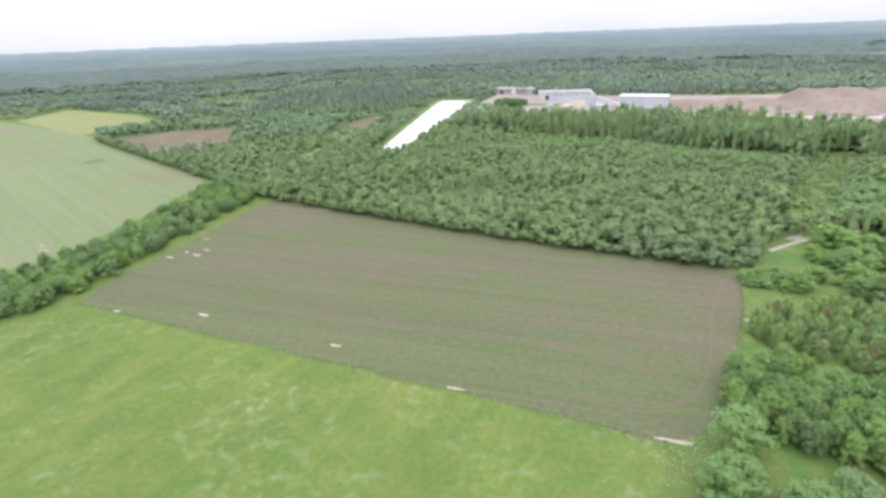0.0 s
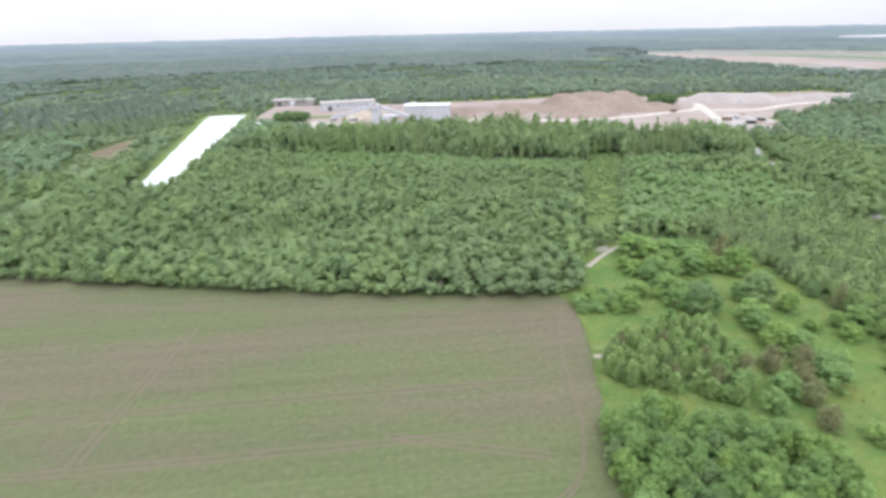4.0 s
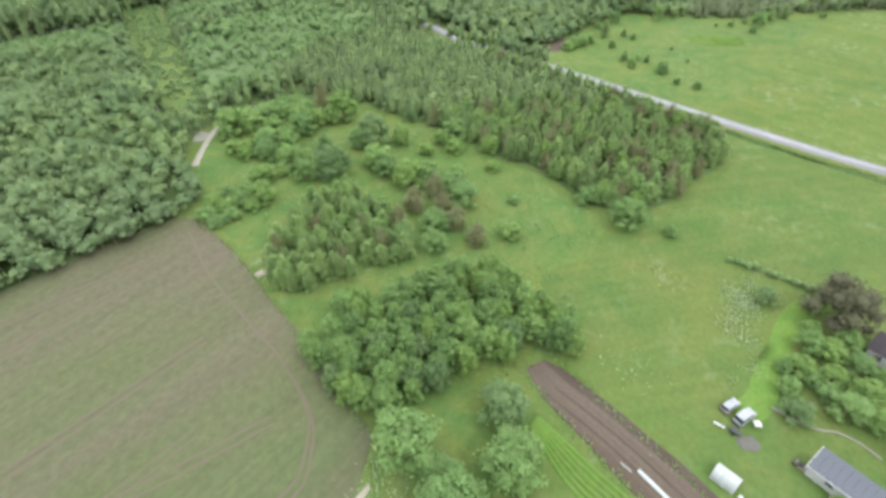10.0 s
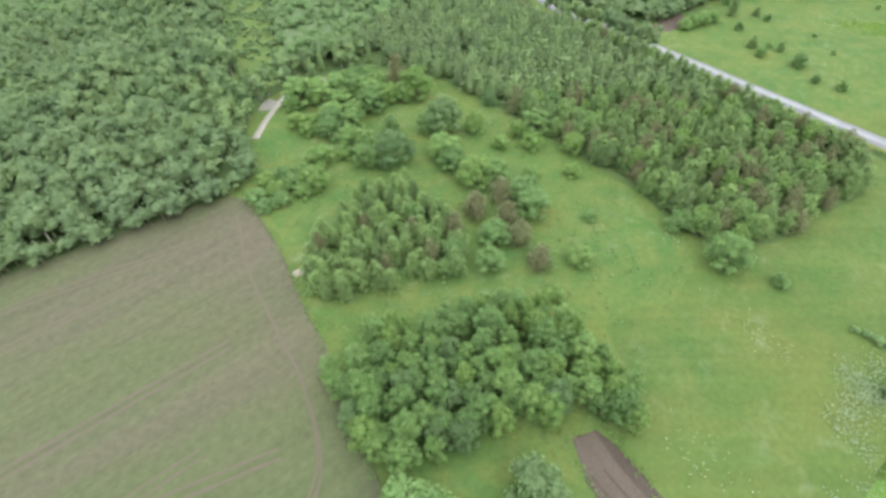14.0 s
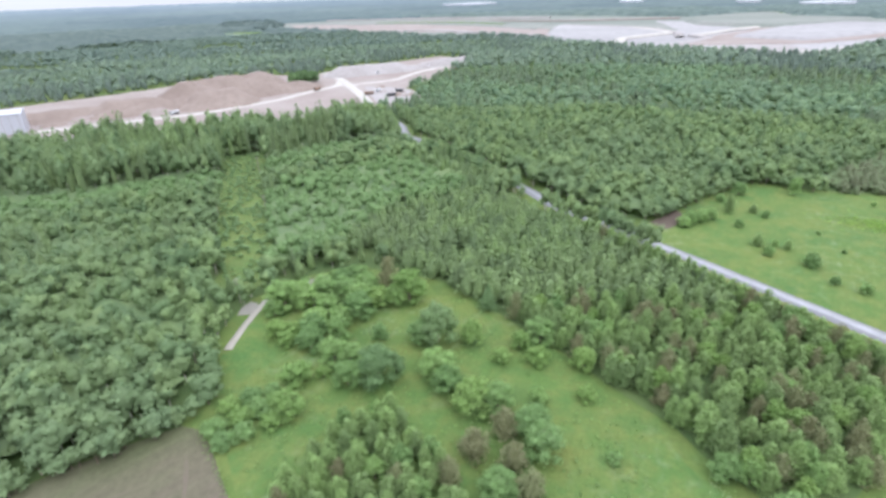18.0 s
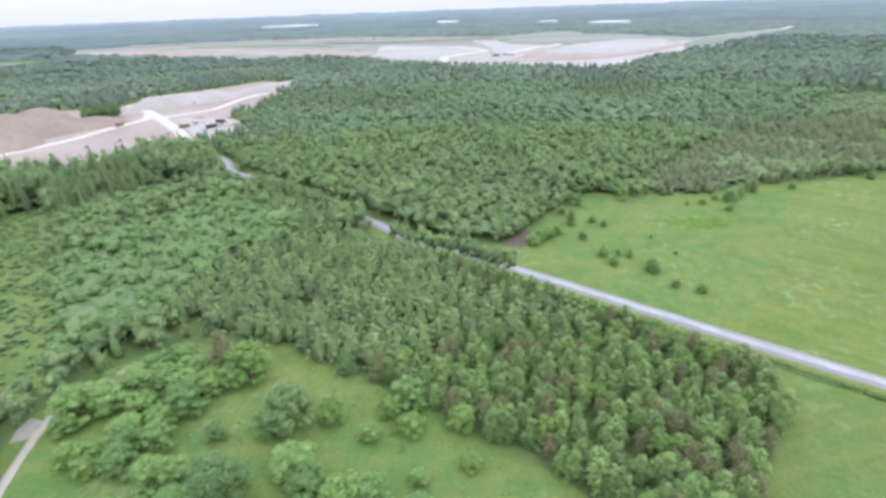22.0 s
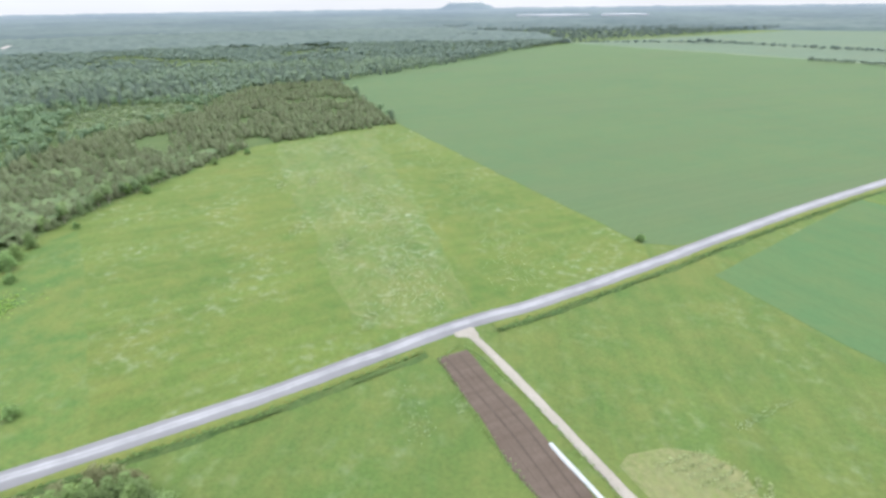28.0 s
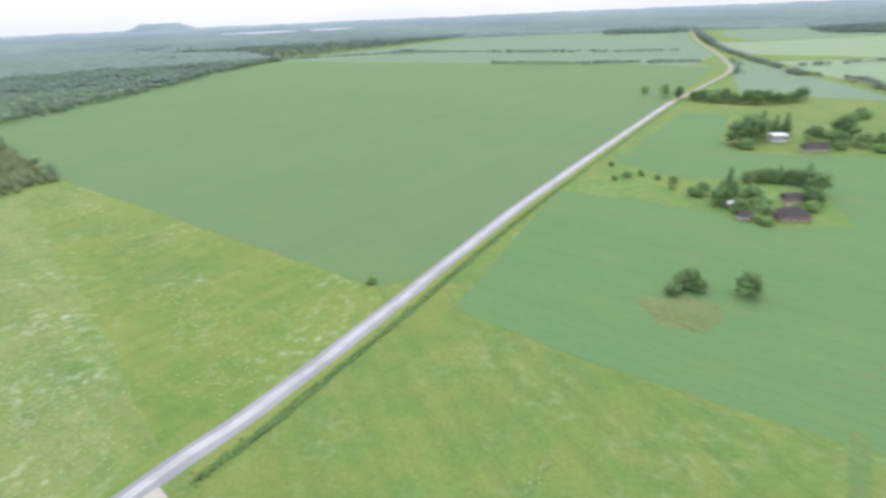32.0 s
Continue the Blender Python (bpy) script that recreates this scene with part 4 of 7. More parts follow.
def scatter(pts, gap, r, keep=0.94):
    """Points of an uneven grid inside an outline."""
    p = np.array(pts, float)
    x0, y0 = p.min(0)
    x1, y1 = p.max(0)
    gx, gy = np.meshgrid(np.arange(x0, x1, gap), np.arange(y0, y1, gap * 0.9))
    gx[1::2] += gap / 2
    gx, gy = gx.ravel() + r.uniform(-0.36, 0.36, gx.size) * gap, gy.ravel() + r.uniform(-0.36, 0.36, gy.size) * gap
    ok = inside(gx, gy, pts) & (r.uniform(0, 1, gx.size) < keep)
    return gx[ok], gy[ok]


def stand(pts, gap, kinds, radius, height, label, group, r, where=None):
    xs, ys = scatter(pts, gap, r)
    for x, y in zip(xs, ys):
        if where and not where(x, y):
            continue
        k = kinds[int(r.integers(len(kinds)))]
        s = r.uniform(0.78, 1.22)
        plant(k, x, y, radius * s, height * r.uniform(0.8, 1.2) * (0.6 + 0.4 * s), label, group)


stand(GROVE, 3.45, ("tree",) * 7 + ("young", "young", "willow"), 2.2, 8.0, "round-crowned leafy green tree in a dense grove", "trees of the grove", np.random.default_rng(7))
stand(PINE_GROVE, 3.7, ("pine",) * 7 + ("rusty", "rusty", "tree"), 2.0, 6.6, "young pine with light green shoots in a thicket", "pines of the thicket", np.random.default_rng(8))
stand(HEDGE_W, 5.6, ("willow", "tree", "willow", "young", "bush"), 2.7, 5.8, "leafy green tree in the hedge between the fields", "trees of the field hedge", np.random.default_rng(9))
near_plant = [p for p in PLANTATION]
stand(near_plant, 3.95, ("pine",) * 8 + ("tree", "rusty", "rusty", "young"), 2.25, 7.1, "young conifer in the plantation beside the road", "trees of the plantation", np.random.default_rng(12), lambda x, y: math.hypot(x - 118, y - 62) < 84)

edge_rng = random.Random(9)
for q in smooth_line(PLANTATION_EDGE, 2.7):
    plant("pine" if edge_rng.random() < 0.8 else "rusty", q.x + edge_rng.uniform(-0.7, 0.7), q.y + edge_rng.uniform(-0.7, 0.7), edge_rng.uniform(2.3, 2.8), edge_rng.uniform(7.8, 8.7), "young conifer in the plantation beside the road", "trees of the plantation")

for x, y, r, h in ((196.4, 35.6, 3.0, 6.4), (193.6, 33.2, 2.7, 6.0), (199.6, 41.5, 2.6, 4.8), (190.0, 31.4, 2.4, 5.6)):
    plant("rusty", x, y, r, h, "brownish young pine at the corner of the plantation", "trees of the plantation")

GARDEN = "leafy green tree standing in the grassland"
for k, x, y, r, h in (
    ("oak", 132.6, 139.7, 5.5, 11.0), ("tree", 127.8, 145.6, 3.4, 8.0), ("tree", 132.8, 154.3, 3.7, 8.4), ("tree", 134.6, 150.8, 3.0, 7.2), ("young_bush", 122.4, 157.4, 4.0, 6.2), ("young_bush", 127.2, 153.0, 1.9, 3.6), ("young", 113.3, 151.0, 3.8, 7.4),
    ("tree", 134.2, 163.9, 3.4, 7.4), ("young_bush", 134.2, 176.2, 3.3, 5.6), ("young_bush", 132.4, 170.8, 2.7, 4.8), ("young_bush", 136.5, 172.0, 2.6, 5.0), ("tree", 138.6, 167.2, 3.6, 8.0), ("tree", 141.9, 160.5, 3.2, 7.4), ("tree", 142.4, 170.0, 3.3, 7.2),
    ("tree", 146.4, 150.4, 2.2, 5.6), ("tree", 150.4, 139.6, 3.4, 8.4), ("willow", 153.2, 136.0, 5.0, 12.6), ("young", 156.9, 127.8, 3.0, 8.0), ("young_bush", 153.7, 117.5, 2.6, 4.2), ("young", 161.0, 115.8, 2.4, 5.8), ("young_bush", 157.4, 109.2, 3.1, 5.6),
    ("young", 160.6, 98.8, 2.9, 7.0), ("young_bush", 150.4, 95.1, 2.2, 3.8), ("spruce", 174.0, 131.8, 3.0, 9.0), ("tree", 166.0, 112.2, 3.8, 8.6), ("russet", 168.4, 163.4, 3.5, 14.0), ("young", 166.6, 154.5, 5.0, 12.6), ("tree", 163.0, 157.4, 3.2, 7.6),
    ("tree", 152.4, 162.6, 4.2, 9.4), ("tree", 157.6, 166.0, 3.8, 8.6), ("young", 160.2, 160.6, 3.4, 7.6), ("tree", 146.8, 164.4, 3.0, 7.0), ("tree", 157.9, 172.4, 4.2, 9.4), ("tree", 149.4, 171.6, 3.4, 7.8), ("tree", 163.6, 168.6, 3.6, 8.4),
    ("tree", 145.3, 185.2, 5.0, 11.0), ("tree", 149.6, 180.8, 4.4, 9.6), ("tree", 155.0, 178.0, 3.7, 8.6), ("tree", 140.8, 128.6, 4.1, 9.2), ("tree", 137.8, 123.6, 3.5, 8.0), ("young", 135.0, 115.8, 4.4, 9.0), ("tree", 138.0, 110.9, 3.5, 8.0),
    ("bush", 144.8, 103.8, 2.0, 3.6), ("tree", 135.0, 101.5, 3.7, 8.0), ("tree", 130.4, 97.2, 4.1, 8.8), ("tree", 117.3, 100.6, 3.4, 7.4), ("tree", 109.4, 97.3, 2.9, 6.8), ("young", 120.7, 81.5, 2.9, 4.8),
    ("bush", 101.3, 160.4, 2.8, 4.4), ("young_bush", 106.4, 158.0, 2.9, 4.6), ("bush", 110.8, 156.4, 2.8, 4.8), ("bush", 103.6, 154.2, 2.6, 3.8), ("young_bush", 107.4, 163.2, 2.6, 4.2), ("bush", 99.8, 156.2, 2.3, 3.4), ("bush", 112.2, 161.4, 2.5, 4.2), ("bush", 116.0, 158.2, 2.3, 3.9), ("young_bush", 109.0, 151.6, 2.4, 3.8),
):
    words = {"russet": "tall olive-brown conifer behind the garden trees", "spruce": "small dark conical spruce in the grassland"}
    plant(k, x, y, r * 1.04, h * 0.88, words.get(k, GARDEN), "trees of the old garden")
for x, y, r, h in ((131.2, 106.3, 3.0, 7.6), (123.6, 109.0, 3.2, 7.4), (119.8, 95.4, 3.0, 7.0), (115.0, 88.4, 2.9, 6.6), (124.8, 101.0, 2.8, 6.8)):
    plant("rusty", x, y, r, h, "rusty brown conifer among green trees", "trees of the old garden")
plant("tree", 135.3, 54.2, 4.4, 8.4, "leafy tree on the edge of the grassland", "trees of the old garden")
for k, x, y, r, h in (
    ("tree", 56.5, 81.4, 5.6, 11.5), ("tree", 49.4, 71.1, 5.0, 10.5), ("tree", 59.8, 64.9, 4.9, 10.0), ("willow", 69.6, 68.9, 4.3, 7.7), ("tree", 54.0, 73.5, 3.4, 7.0), ("tree", 84.0, 2.0, 4.0, 8.0),
):
    plant(k, x, y, r, h, "full-crowned tree beside the farmyard", "trees of the farmyard")
for k, x, y, r, h in (
    ("bush", 135.6, 84.4, 1.6, 2.5), ("bush", 142.9, 65.6, 3.1, 4.6),
    ("bush", 134.9, 43.2, 1.9, 2.8), ("young_bush", 108.4, 81.8, 2.2, 3.2),
):
    plant(k, x, y, r, h, "rounded leafy shrub in rough grass", "shrubs of the grassland")
for k, x, y, r, h in (
    ("tree", 104.8, 16.2, 2.6, 4.7), ("young", 103.8, 12.8, 2.7, 4.9), ("tree", 108.3, 9.0, 2.5, 4.4), ("young", 98.1, 18.8, 2.5, 4.5), ("bush", 92.7, 21.1, 2.2, 3.5), ("willow", 86.9, 20.5, 2.5, 4.4), ("young", 97.8, 13.2, 2.3, 4.1), ("tree", 90.5, 12.3, 3.1, 5.6), ("young", 95.4, 8.3, 2.9, 5.2),
    ("bush", 93.7, 15.1, 2.0, 3.2), ("tree", 102.5, 8.3, 2.4, 4.3), ("young", 89.8, 7.6, 2.3, 4.0), ("bush", 96.3, 16.8, 1.9, 3.0), ("bush", 110.2, 15.2, 1.9, 2.9), ("bush", 97.6, 21.3, 1.7, 2.7), ("willow", 116.8, 23.0, 2.2, 3.6), ("tree", 100.2, 4.0, 2.4, 4.4),
):
    plant(k, x, y, r, h, "small fruit tree of the farmyard orchard" if "bush" not in k else "low shrub of the farmyard orchard", "orchard trees")
plant("bronze", 115.0, 10.0, 6.4, 11.5, "large bronze-leaved tree beside the cottage", "trees of the farmyard")
for k, x, y, r, h in (("tree", 141.0, 185.0, 2.9, 5.5), ("tree", 158.5, 181.5, 3.0, 6.5), ("tree", 163.5, 178.0, 3.2, 7.0), ("tree", 168.5, 174.0, 3.0, 6.5), ("bush", 147.5, 189.8, 2.2, 3.8), ("bush", 152.0, 190.0, 2.3, 4.0), ("bush", 157.0, 188.2, 2.3, 4.2), ("bush", 165.5, 183.2, 2.2, 3.8), ("bush", 170.5, 179.5, 2.3, 4.2)):
    plant(k, x, y, r, h, "leafy tree screening the farm track", "trees of the old garden")
plant("young_bush", 71.9, 16.2, 1.2, 2.6, "small yellow-green shrub beside the barn wall", "shrubs of the grassland")
for k, x, y, r, h in (
    ("pine", 284.7, 79.6, 2.3, 8.2), ("pine", 288.6, 70.9, 1.7, 3.6), ("bush", 284.7, 66.4, 1.5, 3.0), ("bush", 270.5, 74.5, 1.7, 3.2), ("pine", 255.8, 67.4, 2.0, 4.4), ("bush", 257.8, 62.2, 1.2, 2.4), ("pine", 256.7, 58.3, 1.5, 3.6),
    ("bush", 249.3, 63.7, 2.0, 3.2), ("bush", 246.1, 51.5, 2.8, 4.8), ("bush", 236.0, 45.4, 1.5, 2.8), ("bush", 234.0, 38.0, 1.9, 3.4), ("tree", 318.1, 57.5, 2.6, 8.4), ("bush", 324.3, 11.0, 3.6, 6.4), ("bush", 312.0, 13.8, 1.9, 3.4),
    ("bush", 318.6, 23.4, 1.6, 2.8), ("bush", 316.6, 29.9, 1.1, 1.9), ("bush", 325.4, 17.1, 1.3, 2.2), ("bush", 347.1, -20.6, 1.6, 3.0), ("bush", 377.3, -56.0, 2.6, 5.4), ("bush", 369.3, -61.9, 2.2, 4.2), ("pine", 355.9, -12.5, 2.8, 6.0),
    ("pine", 333.0, 5.0, 2.4, 6.0), ("pine", 340.0, -2.0, 2.6, 6.6), ("bush", 296.0, 84.0, 2.0, 3.6), ("tree", 308.0, 78.0, 2.8, 6.2), ("bush", 276.0, 49.0, 0.9, 1.4), ("bush", 262.0, 42.0, 0.9, 1.4), ("pine", 389.0, -112.0, 2.2, 4.4), ("bush", 394.0, -138.0, 2.2, 3.6),
):
    plant(k, x, y, r, h, "lone dark shrub or young pine in the hay meadow", "shrubs of the hay meadow")
for k, x, y, r, h in (
    ("bush", 262.2, 92.6, 2.9, 4.2), ("bush", 266.4, 90.2, 3.2, 4.6), ("bush", 270.6, 87.4, 3.2, 5.0), ("bush", 274.0, 84.8, 2.4, 4.4),
    ("bush", 149.5, -140.1, 1.7, 2.8),
):
    plant(k, x, y, r, h, "leafy shrub standing alone in a field", "shrubs of the hay meadow")
FARM = "dark leafy tree sheltering a farmstead"
for k, x, y, r, h in (
    ("oak", 46.4, -143.0, 3.4, 7.4), ("tree", 52.6, -139.0, 2.4, 3.8), ("tree", 44.0, -141.0, 2.2, 4.6), ("tree", 49.6, -143.0, 2.6, 5.6), ("oak", 30.6, -139.2, 3.7, 8.6),
    ("tree", -34.0, -339.0, 6.0, 16.0), ("tree", -41.0, -345.0, 6.5, 18.0), ("tree", -47.0, -350.0, 6.0, 17.0), ("bush", -36.0, -330.0, 5.0, 6.0), ("tree", -55.0, -360.0, 5.5, 13.0), ("oak", -98.0, -347.0, 7.4, 17.0),
    ("tree", -101.0, -331.0, 4.6, 9.5), ("tree", -109.0, -327.0, 4.4, 10.5), ("tree", -88.0, -338.0, 6.0, 9.5), ("tree", -80.0, -345.0, 5.0, 11.0), ("bush", -104.0, -318.0, 4.0, 5.0), ("bush", -114.0, -322.0, 3.6, 4.6), ("bush", -86.0, -325.0, 4.0, 5.0),
    ("tree", 12.6, -224.0, 4.4, 9.0), ("tree", 8.0, -214.0, 3.6, 6.5), ("tree", -33.0, -238.0, 5.2, 12.0), ("tree", -26.0, -224.0, 4.2, 8.5), ("tree", 1.0, -206.5, 3.4, 6.6), ("bush", -3.0, -216.0, 4.0, 6.0), ("tree", -1.0, -226.0, 4.6, 9.0), ("bush", -21.0, -216.0, 3.0, 5.0),
    ("bush", 2.0, -199.5, 2.6, 3.6), ("tree", 16.0, -239.0, 3.2, 6.4), ("tree", 20.5, -237.0, 2.6, 4.6), ("tree", -11.0, -257.0, 3.6, 6.6), ("tree", -16.5, -259.0, 3.6, 7.0), ("tree", -21.0, -259.0, 3.8, 7.6), ("tree", -30.0, -257.0, 4.0, 7.8), ("tree", -34.0, -254.0, 4.2, 8.2), ("tree", -30.0, -236.0, 4.0, 9.0), ("bush", 4.0, -201.5, 2.4, 4.0), ("bush", -4.0, -219.0, 3.0, 5.4), ("bush", -24.0, -229.0, 3.2, 5.0), ("bush", 19.0, -236.0, 3.0, 5.0),
):
    plant("willow" if k == "tree" and int(x * 7) % 2 else "oak" if k == "tree" else k, x, y, r, h, FARM if k != "bush" else "rounded shrub beside a farmstead", "trees of the farmsteads")
for k, x, y, r, h in (
    ("spruce", 6.0, -234.5, 3.6, 15.0), ("spruce", 9.8, -233.0, 3.0, 9.0), ("spruce", 1.5, -238.0, 2.8, 8.0), ("spruce", -25.0, -257.0, 3.2, 9.6), ("spruce", -38.0, -257.0, 3.6, 10.5), ("spruce", -66.0, -366.0, 4.4, 14.0), ("spruce", -73.0, -367.0, 4.6, 15.0), ("spruce", -60.0, -372.0, 4.0, 17.0),
):
    plant(k, x, y, r, h, "tall dark spruce behind a farmstead", "trees of the farmsteads")
copse_rng = np.random.default_rng(44)
for x, y in ((-22, -562), (-36, -540), (-46, -528), (-56, -518), (-63, -512), (-70, -506), (-78, -503), (-86, -496), (-93, -492), (-101, -490), (-109, -490), (-117, -490), (-126, -494), (-134, -500), (-143, -506), (-60, -524), (-74, -517), (-88, -508), (-104, -501), (-120, -502)):
    plant("tree" if (x + y) % 4 == 0 else "oak", x, y, copse_rng.uniform(3.8, 6.0), copse_rng.uniform(7.0, 14.0), "dark leafy tree of the copse between the fields", "trees of the copse")
for k, x, y, r, h in (
    ("bush", 44.9, -266.5, 2.4, 3.8), ("bush", 37.1, -270.4, 2.2, 3.4), ("bush", 49.2, -290.6, 1.8, 2.9), ("bush", 24.2, -256.7, 2.4, 4.0), ("bush", 30.0, -264.0, 2.0, 3.0), ("bush", 27.0, -248.0, 1.8, 2.6), ("bush", 52.0, -262.0, 1.6, 2.6), ("tree", -150.0, -428.0, 4.0, 7.0), ("tree", -186.0, -412.0, 5.6, 12.0), ("tree", -193.0, -402.0, 6.0, 13.0), ("tree", -200.0, -394.0, 6.0, 12.0), ("tree", -206.0, -410.0, 6.0, 12.0), ("tree", -226.0, -392.0, 6.4, 12.0), ("tree", -238.0, -400.0, 6.4, 12.0),
    ("tree", -184.0, -396.0, 5.4, 11.0), ("tree", -181.0, -406.0, 5.0, 10.5), ("oak", -191.0, -384.0, 6.6, 14.0), ("tree", -203.0, -381.0, 6.4, 12.5), ("tree", -214.0, -378.0, 6.5, 12.0), ("bush", -149.0, -420.0, 5.0, 6.0), ("bush", -140.0, -415.0, 4.6, 5.5),
):
    plant("oak" if k == "tree" else k, x, y, r, h, "shrub in rough grass near the farmstead" if k == "bush" else FARM, "trees of the farmsteads")
for x, y, r, h in ((466, 506, 5.6, 12.0), (475, 500, 6.0, 13.0), (482, 508, 6.2, 14.0), (490, 502, 5.6, 12.5), (472, 516, 5.6, 13.0), (486, 517, 6.0, 13.0), (496, 511, 5.4, 11.5)):
    plant("oak", x, y, r, h, "leafy tree in a clump beside the haul road", "trees of the works")


# ---- woods ----
def wood_templates(kind, count, radius, height, leaves, size, seed, lumps=4, trunk=True):
    out = []
    for i in range(count):
        r = np.random.default_rng(seed + i)
        v, q, tris = crown_arrays(kind, radius, height, leaves, size, r, 0.80, lumps)
        verts, base, tmat = [v], len(v), np.zeros(len(tris), int)
        if trunk:
            k, rad = 4, 0.16
            ring = np.array([(math.cos(a), math.sin(a), 0) for a in np.arange(k) * math.pi / 2])
            verts += [ring * rad, ring * rad * 0.5 + (0, 0, height * 0.6)]
            side = [(base + s, base + (s + 1) % k, base + k + (s + 1) % k) for s in range(k)] + [(base + s, base + k + (s + 1) % k, base + k + s) for s in range(k)]
            tris = np.concatenate([tris, np.array(side)])
            tmat = np.r_[tmat, np.ones(len(side), int)]
        out.append((np.concatenate(verts), q, tris, tmat))
    return out


def grow(name, xs, ys, scale, tall, templates, mats, label, r, category="woodland"):
    """Many trees that nobody could count, as one mesh."""
    V, Q, T, TM, base = [], [], [], [], 0
    pick = r.integers(len(templates), size=len(xs))
    turn = r.uniform(0, 6.28, len(xs))
    for i, (v, q, t, tm) in enumerate(templates):
        sel = np.nonzero(pick == i)[0]
        if not len(sel):
            continue
        c, s = np.cos(turn[sel])[:, None], np.sin(turn[sel])[:, None]
        x = (v[:, 0] * c - v[:, 1] * s) * scale[sel, None] + xs[sel, None]
        y = (v[:, 0] * s + v[:, 1] * c) * scale[sel, None] + ys[sel, None]
        z = v[:, 2] * tall[sel, None]
        V.append(np.stack([x, y, z], -1).reshape(-1, 3))
        off = base + (np.arange(len(sel)) * len(v))[:, None, None]
        Q.append((q[None] + off).reshape(-1, 4))
        T.append((t[None] + off).reshape(-1, 3))
        TM.append(np.tile(tm, len(sel)))
        base += len(sel) * len(v)
    ob = quads_object(name, np.concatenate(V), np.concatenate(Q), np.concatenate(T), mats, 0, np.concatenate(TM))
    return tagged(ob, label, category, kind="stuff")


def woods(gap, x0, x1, y0, y1, r):
    gx, gy = np.meshgrid(np.arange(x0, x1, gap), np.arange(y0, y1, gap))
    gx, gy = gx.ravel() + r.uniform(-0.45, 0.45, gx.size) * gap, gy.ravel() + r.uniform(-0.45, 0.45, gy.size) * gap
    ok = inside(gx, gy, WOODLAND)
    for hole in (POND_BANK, CUT_1, CUT_2, YARD, PIT, POWER_CUT, FAR_MEADOW):
        ok &= ~inside(gx, gy, hole)
    ok &= off_line(gx, gy, ROAD) > 4.6
    ok &= off_line(gx, gy, WEST_GAP) > 5.0
    ok &= off_line(gx, gy, TRACK) > 3.0
    return gx[ok], gy[ok]


def patches(x, y, scale, z=0.0):
    return np.array([noise.noise((a * scale, b * scale, z)) for a, b in zip(x, y)])


EYE = (60.0, 70.0)
r = np.random.default_rng(21)
NEAR, FAR = 400, 950
T_LEAF = wood_templates("wood", 8, 3.2, 8.4, 92, 0.78, 300, 5)
T_CONE = wood_templates("pine", 6, 2.5, 7.6, 86, 0.78, 320)
T_LEAF_F = wood_templates("wood", 6, 4.6, 10.0, 34, 1.7, 340, 2, False)
T_CONE_F = wood_templates("pine", 3, 3.2, 10.5, 20, 1.6, 360, 1, False)

xs, ys = woods(4.7, -420, 520, 100, 520, r)
xe, ye = woods(4.7, 255, 520, -420, 100, r)
xs, ys = np.concatenate([xs, xe]), np.concatenate([ys, ye])
dist = np.hypot(xs - EYE[0], ys - EYE[1])
ok = dist < NEAR
ok &= ~(inside(xs, ys, PLANTATION))
xs, ys = xs[ok], ys[ok]
tallwood, pinewood = inside(xs, ys, TALL_WOOD), inside(xs, ys, DARK_PINES)
mixed = patches(xs, ys, 0.02) + r.normal(0, 0.28, len(xs))
cone = (mixed > 0.34) | (tallwood & (mixed > 0.05))
size = r.uniform(0.75, 1.25, len(xs)) * (1 + 0.34 * patches(xs, ys, 0.03, 4.0))
young = inside(xs, ys, SCRUB_WOOD)
half_grown = inside(xs, ys, YOUNG_WOOD) & ~young & ~tallwood
low = inside(xs, ys, ROAD_GAPS[0]) | inside(xs, ys, ROAD_GAPS[1])
size = np.where(low, size * 0.5, size)
tall = size * np.where(tallwood, np.where(xs < 310, 2.0, 1.6), np.where(pinewood, 0.62, np.where(young, 0.6, np.where(half_grown, 0.74, 1.0)))) * r.uniform(0.88, 1.14, len(xs))
wide = size * np.where(tallwood, 1.15, np.where(young | half_grown, 0.88, 1.0))
young |= half_grown
a = young
grow("young_scrub", xs[a], ys[a], wide[a], tall[a], T_LEAF, [M_WOOD_Y, M_BIRCH], "light green young scrub in front of the tall wood", r, "scrub")
cone &= ~young
a = ~cone & ~pinewood & ~young
grow("broadleaf_woods", xs[a], ys[a], wide[a], tall[a], T_LEAF, [M_WOOD, M_BIRCH], "dense green broadleaf woods with uneven crowns", r)
a = cone & ~pinewood
grow("conifer_woods", xs[a], ys[a], wide[a], tall[a] * 1.08, T_CONE, [M_WOOD_N, M_BARK], "pines and spruces mixed into the woods", r)
a = pinewood
grow("pine_woods", xs[a], ys[a], wide[a] * 1.25, tall[a], T_CONE, [M_WOOD_P, M_BARK], "brownish young pinewood behind the hay meadow", r)

ex, ey = [], []
for line in ([(-160, 345), (-140, 326), (-96, 284.5), (-22, 236), (48, 195), (99, 170), (112, 176), (121, 187)], [(-310, 492), (-160, 345)], [(262, 105), (279, 98), (305, 87), (328, 73), (326, 50)]):
    for q in smooth_line(line, 1.8):
        ex.append(q.x + r.normal(0, 1.0))
        ey.append(q.y + r.normal(0, 1.0))
ex, ey = np.array(ex), np.array(ey)
ok = (off_line(ex, ey, TRACK) > 3.0) & (off_line(ex, ey, ROAD) > 4.5)
ex, ey = ex[ok], ey[ok]
size = r.uniform(0.5, 0.9, len(ex))
grow("edge_shrubs", ex, ey, size * 1.3, size * r.uniform(0.75, 1.15, len(ex)), T_LEAF, [M_WOOD, M_BARK], "low shrubs along the edge of the woods", r, "shrubs")
qx, qy = [], []
